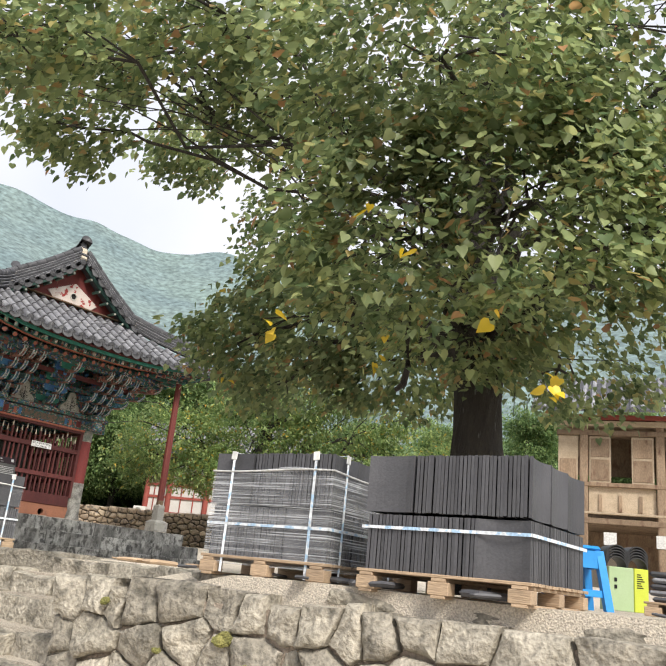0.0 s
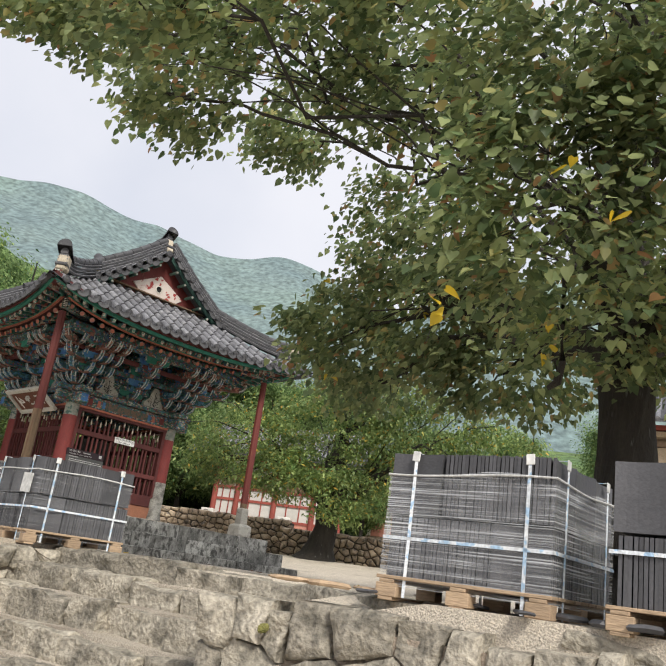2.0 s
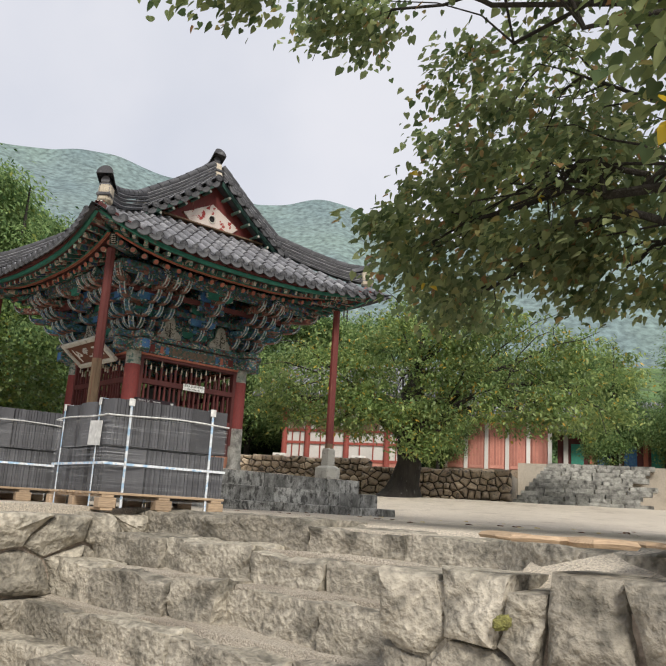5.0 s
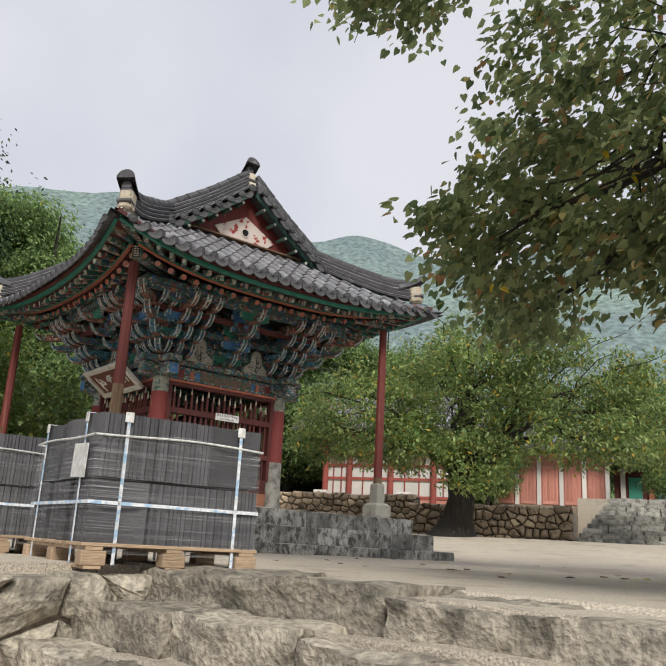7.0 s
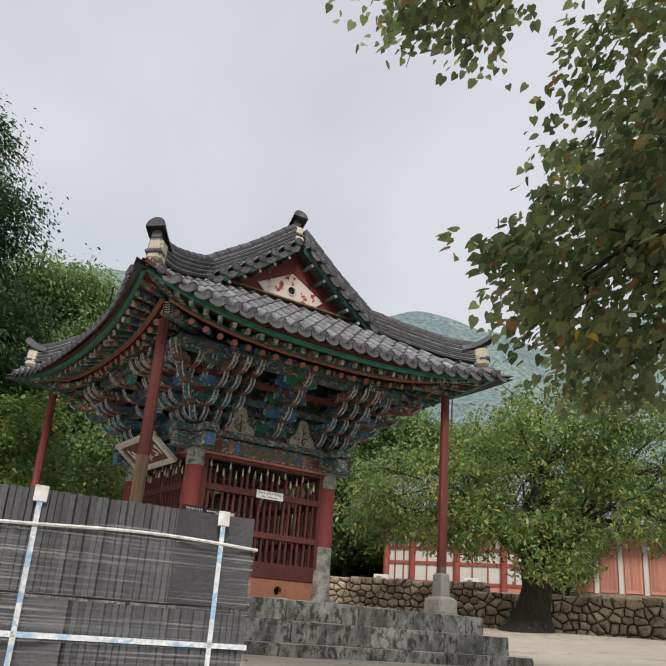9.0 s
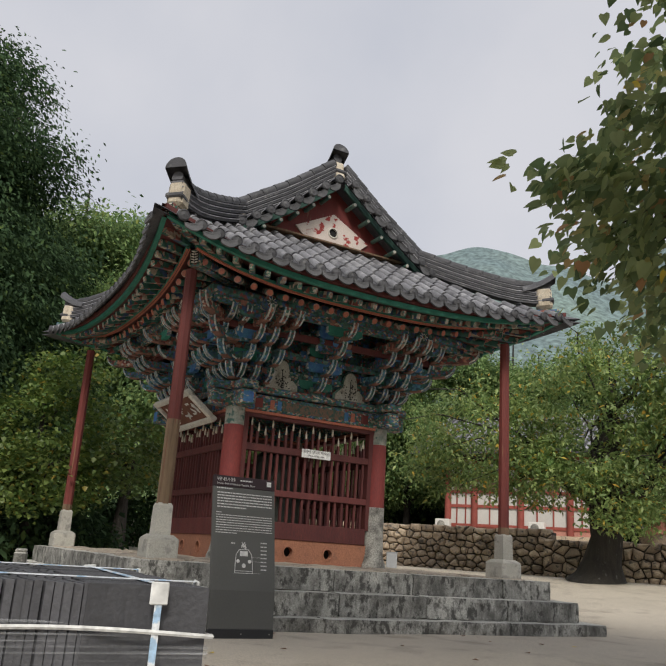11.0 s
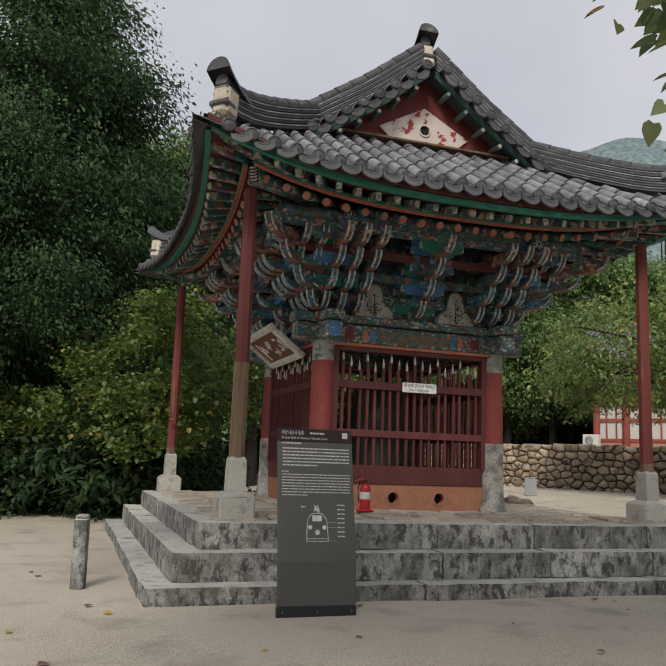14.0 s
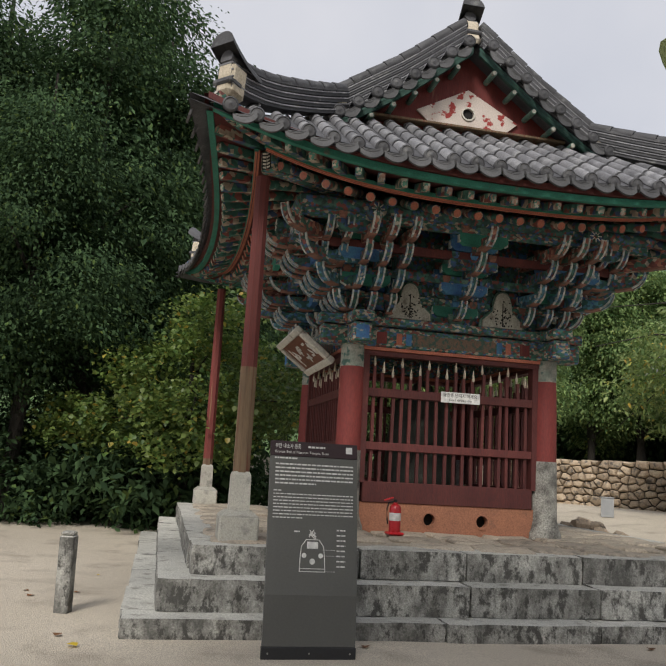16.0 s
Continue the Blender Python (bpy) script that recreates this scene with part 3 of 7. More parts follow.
def build_roof():
    roof = MB()
    for k in range(4):
        rows = []
        for i in range(33):
            f = -1 + i / 16
            row = []
            for j in range(11):
                r0 = 1.6 if k % 2 == 0 else 0.0
                w_e = f * 3.98
                r = r0 + (eave_r(w_e) - r0) * j / 10
                reach = max(r, 2.05) if k % 2 else max(r, 1.6)
                row.append(on_roof(f * min(reach, 3.98) if j else f * (2.05 if k % 2 else 1.6), r))
            rows.append(row)
        vs = [p for row in rows for p in row]
        fs = [(i * 11 + j, i * 11 + j + 1, (i + 1) * 11 + j + 1, (i + 1) * 11 + j) for i in range(32) for j in range(10)]
        roof.add(vs, fs, ROT4[k])
        roof.add([p - Vector((0, 0, 0.07)) for p in vs], [tuple(reversed(f)) for f in fs], ROT4[k])
    root = roof.ob("roof", TILE_DARK, pavilion, "curved hip-and-gable roof of grey clay tiles", recalc=False)
    # cover tiles: half pipes, slightly wider at the lower end
    tile = MB()
    n = 8
    for x, r in ((-0.19, 0.073), (0.17, 0.080)):
        tile.v += [(x, -r * math.cos(math.pi * k / n), r * math.sin(math.pi * k / n)) for k in range(n + 1)]
    tile.f = [(k, k + 1, n + 2 + k, n + 1 + k) for k in range(n)] + [tuple(range(n + 1, 2 * n + 2)), tuple(reversed(range(n + 1)))]
    tile_me = tile.mesh("roof_tile", TILE, True)
    disc = MB().lathe([(0.084, -0.02), (0.088, 0.0), (0.088, 0.03), (0.070, 0.045), (0.066, 0.036), (0.03, 0.036), (0.012, 0.048)], 14)
    disc_me = disc.mesh("end_tile", TILE_DARK, True)
    drip = MB()
    out = []
    for i in range(9):
        t = -1 + i / 4
        out.append((0.125 * t, -0.02 - 0.05 * (1 - t * t)))
    poly = out + [(0.125 * (1 - i / 4), -0.10 - 0.06 * (1 - (1 - i / 4) ** 2)) for i in range(9)]
    poly = [(x * 1.05, z * 1.15) for x, z in poly]
    drip.prism(poly, 0.025)
    for s in (0.35, 0.7):
        drip.prism([(x * 0.8, z * s - 0.045 + 0.004) for x, z in out] + [(x * 0.8, z * s - 0.045 - 0.008) for x, z in reversed(out)], 0.036)
    drip_me = drip.mesh("drip_tile", mat("drip_tile", (0.055, 0.055, 0.058), (0.10, 0.10, 0.104), 4, 50, 0.7, 0.3, rnd=0.2), False)
    rest = MB()
    count = 27
    for k in range(4):
        for i in range(count):
            wv = -3.84 + 7.68 * i / (count - 1)
            top = (max(1.66, abs(wv)) if k % 2 == 0 else (0.06 if abs(wv) < 2.05 else abs(wv)))
            r = eave_r(wv) - 0.16
            first = True
            while r > top + 0.02:
                a, b = on_roof(wv, r + 0.02), on_roof(wv, r - 0.02)
                m = ROT4[k] @ frame_of(on_roof(wv, r, 0.01), a - b, (0, 0, 1))
                if k == 0 or (k == 3 and r > 2.7):
                    piece("roof_tile", tile_me, root, m)
                else:
                    rest.add(tile.v, tile.f, m)
                if first:
                    fwd = (a - b).normalized()
                    face = Matrix.Translation(on_roof(wv, r, 0.01) + fwd * 0.175 + Vector((0, 0, 0.01)))
                    md = ROT4[k] @ face @ Matrix.Rotation(radians(90), 4, "X")
                    w2 = wv + 3.84 / (count - 1)
                    e2 = on_roof(w2, eave_r(w2) + 0.01, 0.03)
                    mp = ROT4[k] @ Matrix.Translation(e2) @ Matrix.Rotation(math.atan(3 * 0.36 * w2 * abs(w2) / 3.8 ** 3), 4, "Y") @ Matrix.Rotation(radians(-18), 4, "X")
                    if k in (0, 3):
                        piece("end_tile", disc_me, root, md)
                        if i < count - 1:
                            piece("drip_tile", drip_me, root, mp)
                    else:
                        rest.add(disc.v, disc.f, md)
                    first = False
                r -= 0.335
    tagged(rest.ob("tile_rows", TILE, root, smooth=False), kind="stuff")
    # verge: short tiles that look out over both gables
    for side in (-1, 1):
        for sgn in (-1, 1):
            for i in range(8):
                r = 0.18 + i * 0.262
                zz = roof_z(r) + 0.05
                m = Matrix.Translation((sgn * r, side * 2.03, zz)) @ Matrix.Rotation(math.pi / 2 * side, 4, "Z")
                piece("roof_tile", tile_me, root, m)
                piece("end_tile", disc_me, root, Matrix.Translation((sgn * r, side * 2.20, zz)) @ Matrix.Rotation(math.pi / 2 * -side, 4, "X"))
                slope = math.atan2(roof_z(r + 0.1) - roof_z(r - 0.1), 0.2)
                piece("drip_tile", drip_me, root, Matrix.Translation((sgn * (r + 0.13), side * 2.2, roof_z(r + 0.13) + 0.07)) @ Matrix.Rotation(-sgn * slope, 4, "Y"))
    return root


def ridge(name, pts, width, layers, parent, label="", lay=0.042):
    """A ridge of stacked flat tiles along pts with a round cap on top."""
    pts = [Vector(p) for p in pts]
    top = None
    for k in range(layers):
        mb = MB()
        wd = width * (1.0 if k % 2 else 0.86) * (1 - 0.035 * k)
        z0, z1 = k * lay, k * lay + lay * (0.42 if k % 2 else 1.0)
        vs, fs = [], []
        for i, p in enumerate(pts):
            d = pts[min(i + 1, len(pts) - 1)] - pts[max(i - 1, 0)]
            s = Vector((-d.y, d.x, 0)).normalized() * wd / 2
            vs += [p - s + Vector((0, 0, z0)), p + s + Vector((0, 0, z0)), p + s + Vector((0, 0, z1)), p - s + Vector((0, 0, z1))]
        for i in range(len(pts) - 1):
            for q in range(4):
                fs.append((4 * i + q, 4 * i + (q + 1) % 4, 4 * i + 4 + (q + 1) % 4, 4 * i + 4 + q))
        fs += [(0, 1, 2, 3), tuple(4 * (len(pts) - 1) + q for q in (3, 2, 1, 0))]
        mb.add(vs, fs)
        if top is None:
            top = mb.ob(name, TILE_DARK, parent, label)
        else:
            mb.ob("tile_layer", TILE if k % 2 else TILE_DARK, top)
    for i in range(len(pts) - 1):
        a, b = pts[i] + Vector((0, 0, layers * lay)), pts[i + 1] + Vector((0, 0, layers * lay))
        seg = max(1, round((b - a).length / 0.33))
        for q in range(seg):
            c0, c1 = a.lerp(b, q / seg), a.lerp(b, (q + 0.97) / seg)
            MB().tube([c0, c1], [width * 0.30, width * 0.34], 10).ob("ridge_cap", TILE_DARK, top, smooth=True)
    return top


def ridge_end(p, way, parent, s=1.0):
    """Plaster block and upturned end tile at a ridge's end."""
    m = frame_of(p, way, (0, 0, 1))
    blk = MB().box(-0.20 * s, 0.10 * s, -0.13 * s, 0.13 * s, -0.02, 0.40 * s, m, 0.05)
    end = blk.ob("ridge_end", PLASTER, parent, "weathered cream plaster ridge end")
    tl = MB()
    nn = 9
    rows = []
    for i in range(7):
        t = i / 6
        x, z = -0.42 * s + 0.62 * s * t, 0.36 * s + 0.20 * s * t * t
        rad = 0.15 * s * (1.0 + 0.15 * t)
        rows.append([(x, rad * math.cos(math.pi * k / nn), z + rad * math.sin(math.pi * k / nn)) for k in range(nn + 1)])
    vs = [q for row in rows for q in row]
    fs = [(i * (nn + 1) + k, i * (nn + 1) + k + 1, (i + 1) * (nn + 1) + k + 1, (i + 1) * (nn + 1) + k) for i in range(6) for k in range(nn)]
    fs.append(tuple(range(6 * (nn + 1), 7 * (nn + 1))))
    tl.add(vs, fs, m)
    tl.ob("end_cap", TILE_DARK, end, "dark upturned cap tile", smooth=True)
    MB().box(-0.1 * s, 0.13 * s, -0.14 * s, 0.14 * s, 0.10 * s, 0.18 * s, m, 0.02).ob("tile_band", TILE_DARK, end)


def roof_ridges(root):
    main = [(0, -1.78 + 3.56 * i / 14, 6.93 + 0.20 * abs(-1 + i / 7) ** 1.7) for i in range(15)]
    ridge("main_ridge", main, 0.30, 11, root, "ridge of stacked grey tiles")
    for s in (-1, 1):
        ridge_end((0, s * 1.84, 7.10), (0, s, 0.25), root, 1.0)
        for u in (-1, 1):
            verge = [(u * (0.12 + 1.9 * i / 8), s * 1.86, roof_z(0.12 + 1.9 * i / 8) + 0.04) for i in range(9)]
            ridge("verge_ridge", verge, 0.26, 11, root)
            hip = []
            for i in range(9):
                r = 1.9 + 1.72 * i / 8
                hip.append((u * r, s * r, roof_z(r) + lift(r, r) + 0.07 + 0.10 * max(0, (i - 5) / 3) ** 2))
            ridge("hip_ridge", hip, 0.26, 9, root)
            d = Vector((u, s, 0.12)).normalized()
            q = Vector((u * 3.58, s * 3.58, roof_z(3.58) + lift(3.58, 3.58) + 0.10))
            ridge_end(q, d, root, 0.95)
            MB().box(-0.07, 0.10, -0.09, 0.09, 0, 0.2, frame_of((u * 1.96, s * 1.96, roof_z(1.96) + 0.10), d, (0, 0, 1)), 0.03).ob("plaster_end", PLASTER, root)


roof = build_roof()
roof_ridges(roof)


BARGE = mat("dark_green_board", (0.018, 0.055, 0.045), (0.03, 0.085, 0.065), 5, 60, 0.75, 0.3, grain=0.3)


def gables():
    for s in (-1, 1):
        m = Matrix.Rotation(0 if s < 0 else math.pi, 4, "Z")
        red = MB()
        poly = [(-1.95, 5.52)] + [(x, roof_z(abs(x)) - 0.02) for x in (-1.95, -1.5, -1.0, -0.5, 0, 0.5, 1.0, 1.5, 1.95)] + [(1.95, 5.52)]
        red.prism(poly, 0.06, m @ Matrix.Translation((0, -1.72, 0)))
        g = red.ob("gable", RED_WOOD, pavilion, "dark red boarded gable")
        # white panel with a round hole through it
        outer = [(-1.08, 5.82), (0.0, 6.40), (1.08, 5.82)]
        ring = []
        for k in range(24):
            a = 2 * math.pi * k / 24
            d = (math.cos(a), math.sin(a))
            best = 9
            pts = [(x, z - 5.98) for x, z in outer]
            for (x0, z0), (x1, z1) in zip(pts, pts[1:] + pts[:1]):
                ex, ez = x1 - x0, z1 - z0
                den = d[0] * ez - d[1] * ex
                if abs(den) > 1e-9:
                    t = (x0 * ez - z0 * ex) / den
                    q = (x0 * d[1] - z0 * d[0]) / den
                    if t > 0 and -1e-6 <= -q <= 1 + 1e-6 or (t > 0 and -1e-6 <= q <= 1 + 1e-6):
                        best = min(best, t)
            ring.append((d[0] * best, d[1] * best))
        pan = MB()
        for y in (-1.79, -1.755):
            pan.v += [(0.085 * math.cos(2 * math.pi * k / 24), y, 6.02 + 0.085 * math.sin(2 * math.pi * k / 24)) for k in range(24)]
            pan.v += [(x, y, z + 5.98) for x, z in ring]
        for k in range(24):
            q = (k + 1) % 24
            pan.f += [(k, q, 24 + q, 24 + k), (k, 48 + k, 48 + q, q), (24 + k, 24 + q, 72 + q, 72 + k)]
        pan.v = [tuple(m @ Vector(p)) for p in pan.v]
        pan.ob("gable_panel", GABLE_WHITE, g, "peeling whitewashed triangular panel with a round vent")
        # black disc behind the hole, painting the dark inside the vent
        MB().lathe([(0.085, 0), (0.085, 0.012)], 20, m @ Matrix.Translation((0, -1.757, 6.02)) @ Matrix.Rotation(math.pi / 2, 4, "X")).ob("vent", BLACK, g)
        MB().lathe([(0.084, 0), (0.105, 0.0), (0.105, 0.02), (0.084, 0.02)], 20, m @ Matrix.Translation((0, -1.789, 6.02)) @ Matrix.Rotation(math.pi / 2, 4, "X"), 0, False).ob("vent_ring", WHITE, g)
        # barge boards and the small rafters that carry the verge
        for u in (-1, 1):
            run = [0.05 + 1.95 * i / 8 for i in range(9)]
            bb = MB().prism([(u * x, roof_z(x) - 0.14) for x in run] + [(u * x, roof_z(x) - 0.02) for x in reversed(run)], 0.05, m @ Matrix.Translation((0, -2.02, 0)))
            bb.ob("barge_board", BARGE, g)
            for i in range(6):
                r = 0.28 + 0.31 * i
                MB().tube([m @ Vector((u * r, -1.75, roof_z(r) - 0.20)), m @ Vector((u * r, -2.06, roof_z(r) - 0.20))], 0.042, 10).ob("verge_rafter", OLD_GREEN, g, smooth=True)
                MB().lathe([(0.03, 0), (0.03, 0.008)], 8, m @ Matrix.Translation((u * r, -2.06, roof_z(r) - 0.20)) @ Matrix.Rotation(math.pi / 2, 4, "X")).ob("painted_end", WHITE, g)
        MB().box(-1.5, 1.5, -1.90, -1.70, 5.745, 5.785, m, 0.008).ob("gable_sill", BARE_WOOD, g)


gables()


# ---- rafters ----
CRUST = pattern_mat("painted_rosette", 34, ((0.50, 0.47, 0.40), (0.10, 0.26, 0.20), (0.44, 0.26, 0.20), (0.46, 0.44, 0.38), (0.08, 0.20, 0.16)), 1.1)

def fan(wv, inner):
    return wv if abs(wv) < 1.2 else math.copysign(1.2 + (abs(wv) - 1.2) * inner, wv)


def rafters():
    flower = MB().lathe([(0.050, 0), (0.050, 0.004)], 10)
    fl_or, fl_pk = flower.mesh("painted_end", ORANGE), flower.mesh("painted_end", PINK)
    dia = MB().prism([(-0.036, -0.030), (-0.020, -0.044), (0.020, -0.044), (0.036, -0.030), (0.036, 0.030), (0.020, 0.044), (-0.020, 0.044), (-0.036, 0.030)], 0.006, Matrix.Translation((0, -0.006, 0)))
    dia_me = dia.mesh("painted_end", CRUST)
    for k in range(4):
        rot = ROT4[k]
        for i in range(21):
            wv = -2.85 + 5.7 * i / 20
            out = Vector((wv, -2.92 - 0.1 * (wv / 2.9) ** 2, 4.07 + 0.30 * tri_smooth(wv / 2.95)))
            inn = Vector((fan(wv, 0.1), -1.35, 4.78))
            r = MB().tube([rot @ inn, rot @ out], [0.062, 0.060], 10)
            ra = r.ob("rafter", PAINT_RAFTER, pavilion, smooth=True)
            d = (out - inn).normalized()
            m = rot @ frame_of(out + d * 0.002, d, (0, 0, 1)) @ Matrix.Rotation(math.pi / 2, 4, "Y")
            piece("painted_end", fl_or if abs(wv) < 2.0 else fl_pk, ra, m)
        for i in range(25):
            wv = -3.42 + 6.84 * i / 24
            out = Vector((wv, -3.34 - 0.30 * (wv / 3.4) ** 2, 4.16 + 0.34 * tri_smooth(wv / 3.4)))
            inn = Vector((fan(wv, 0.62), -2.62, 4.40 + 0.24 * tri_smooth(wv / 3.4)))
            d = out - inn
            m = rot @ frame_of(inn, d, (0, 0, 1))
            fr = MB().box(0, d.length, -0.043, 0.043, -0.052, 0.052, m).ob("flying_rafter", PAINT_RAFTER, pavilion)
            piece("painted_end", dia_me, fr, rot @ frame_of(out, d, (0, 0, 1)) @ Matrix.Rotation(math.pi / 2, 4, "Z"))
    # boards above the rafters, and the strips along their ends
    for k in range(4):
        for (r0, z0, l0, r1, z1, l1, mt, nm) in ((1.2, 4.94, 0.0, 3.0, 4.16, 0.30, DARK_RED, "soffit_board"), (2.75, 4.40, 0.26, 3.46, 4.23, 0.36, DARK_RED, "soffit_board")):
            mb = MB()
            nn = 24
            for rr, zz, ll in ((r0, z0, l0), (r1, z1, l1), (r1, z1 + 0.03, l1), (r0, z0 + 0.03, l0)):
                for i in range(nn + 1):
                    f = -1 + 2 * i / nn
                    mb.v.append((f * (rr + (0.28 if rr > 3.2 else 0.05)), -rr - ((0.30 if rr > 3.2 else 0.14) * f * f if rr > 2.7 else 0), zz + ll * tri_smooth(f)))
            for q in range(4):
                p = (q + 1) % 4
                mb.f += [(q * (nn + 1) + i, q * (nn + 1) + i + 1, p * (nn + 1) + i + 1, p * (nn + 1) + i) for i in range(nn)]
            mb.v = [tuple(ROT4[k] @ Vector(p)) for p in mb.v]
            mb.ob(nm, mt, pavilion)
        for r0, z0, l0, h, th, mt, nm in ((2.95, 4.165, 0.30, 0.025, 0.06, ORANGE, "eave_strip"), (2.97, 4.19, 0.30, 0.05, 0.05, GREEN, "eave_strip"),
                                           (3.40, 4.215, 0.35, 0.075, 0.07, GREEN, "eave_fascia"), (3.46, 4.30, 0.36, 0.075, 0.05, DARK_RED, "eave_fascia")):
            mb = MB()
            nn = 24
            for dy, dz in ((0, 0), (-th, 0), (-th, h), (0, h)):
                for i in range(nn + 1):
                    f = -1 + 2 * i / nn
                    mb.v.append((f * (r0 + (0.32 if r0 > 3.2 else 0.1)), -r0 + dy - (0.32 if r0 > 3.2 else 0.16) * f * f, z0 + dz + l0 * tri_smooth(f)))
            for q in range(4):
                p = (q + 1) % 4
                mb.f += [(q * (nn + 1) + i, q * (nn + 1) + i + 1, p * (nn + 1) + i + 1, p * (nn + 1) + i) for i in range(nn)]
            mb.v = [tuple(ROT4[k] @ Vector(p)) for p in mb.v]
            mb.ob(nm, mt, pavilion)
        # hip rafters under the corner
        d = Vector((-1, -1, 0)).normalized()
        for a, b, hh, ww in (((-1.3, -1.3, 4.72), (-3.02, -3.02, 4.38), 0.24, 0.17), ((-2.4, -2.4, 4.66), (-3.72, -3.72, 4.70), 0.20, 0.16)):
            va, vb = Vector(a), Vector(b)
            m = ROT4[k] @ frame_of(va, vb - va, (0, 0, 1))
            ln = (vb - va).length
            h = MB().box(0, ln, -ww / 2, ww / 2, -hh / 2, hh / 2, m, 0.012).ob("hip_rafter", PAINT_BEAM, pavilion, "painted hip rafter with a patterned end")
            pt = MB().box(ln, ln + 0.006, -ww * 0.38, ww * 0.38, -hh * 0.42, hh * 0.42, m)
            pt.ob("painted_end", BLACK, h)
            orn = MB()
            for q in range(5):
                for sg in (-1, 1):
                    zc = -hh * 0.34 + hh * 0.17 * q
                    orn.add([(ln + 0.009, sg * 0.005, zc - 0.012), (ln + 0.009, sg * 0.05, zc), (ln + 0.009, sg * 0.05, zc + 0.018), (ln + 0.009, sg * 0.005, zc + 0.012),
                             (ln + 0.004, sg * 0.005, zc - 0.012), (ln + 0.004, sg * 0.05, zc), (ln + 0.004, sg * 0.05, zc + 0.018), (ln + 0.004, sg * 0.005, zc + 0.012)],
                            [(0, 1, 2, 3), (4, 7, 6, 5), (0, 4, 5, 1), (1, 5, 6, 2), (2, 6, 7, 3), (3, 7, 4, 0)], m)
            orn.ob("ornament", WHITE, h)


rafters()


# ---- posts, columns, beams ----
def posts():
    for k in range(4):
        p = ROT4[k] @ Vector((-3.05, -3.05, 0))
        m = Matrix.Translation(p) @ ROT4[k]
        cut = 1.9 if k == 0 else 0.85
        po = MB().lathe([(0.0955, cut), (0.092, 2.6), (0.085, 4.15)], 8, m, math.pi / 8)
        post = po.ob("eave_post", POST_WOOD, pavilion, "slender red-painted eave post, paint worn to wood low down")
        MB().lathe([(0.098, 0.70), (0.096, cut)], 8, m, math.pi / 8).ob("worn_foot", BARE_WOOD, post, "bare weathered wood")
        ft = MB()
        ft.lathe([(0.158, 0.30), (0.148, 0.70), (0.12, 0.74)], 4, m, math.pi / 4)
        ft.ob("stone_pillar", PALE_STONE, post, "tapered pale granite foot")
        MB().box(-0.215, 0.215, -0.215, 0.215, -0.01, 0.27, m, 0.02).ob("stone_base", PALE_STONE, post, "square granite base block")
        MB().lathe([(0.295, 0.265), (0.20, 0.32)], 4, m, math.pi / 4).ob("stone_cap", PALE_STONE, post)


posts()


def columns():
    for k in range(4):
        p = ROT4[k] @ Vector((-1.45, -1.45, 0))
        m = Matrix.Translation(p) @ ROT4[k]
        col = MB().lathe([(0.175, 1.08), (0.172, 1.8), (0.165, 2.22)], 20, m).ob("column", RED_WOOD, pavilion, "round red-painted column", smooth=True)
        MB().lathe([(0.166, 2.22), (0.165, 2.55), (0.165, 2.82)], 20, m).ob("painted_top", mat("column_top", (0.42, 0.40, 0.34), (0.22, 0.26, 0.22), 6, 40, 0.8, 0.2, spot=(0.06, 0.13, 0.11), spot_at=(0.55, 0.62), spot_scale=10) if k == 0 else bpy.data.materials["column_top"],
                                                                        col, "white and green painted column head", smooth=True)
        MB().lathe([(0.25, 0.0), (0.245, 0.08), (0.215, 0.15), (0.192, 0.26), (0.185, 0.6), (0.18, 1.08)], 20, m).ob("stone_base", GRANITE, col, "tall flared granite column base", smooth=True)
        # capital: two crossing painted blocks
        cap = MB()
        cap.box(-0.48, 0.30, -0.13, 0.13, 2.52, 2.78, m, 0.02)
        cap.box(-0.13, 0.13, -0.48, 0.30, 2.52, 2.78, m, 0.02)
        cap.ob("capital", PAINT_BEAM, col, "faded painted beam ends crossing at the column head")
        c2 = MB()
        c2.box(-0.52, 0.32, -0.15, 0.15, 2.80, 2.94, m, 0.02)
        c2.box(-0.15, 0.15, -0.52, 0.32, 2.80, 2.94, m, 0.02)
        c2.ob("capital_plate", PAINT_BEAM, col)
        MB().box(-0.485, -0.47, -0.09, 0.09, 2.56, 2.74, m).ob("painted_end", PAINT_BEAM, col)
        MB().box(-0.09, 0.09, -0.485, -0.47, 2.56, 2.74, m).ob("painted_end", BLUE, col)


columns()


FADED = mat("faded_pink_band", (0.20, 0.105, 0.07), (0.11, 0.10, 0.075), 9, 50, 0.8, 0.2, spot=(0.05, 0.09, 0.07), spot_at=(0.5, 0.6), spot_scale=14)


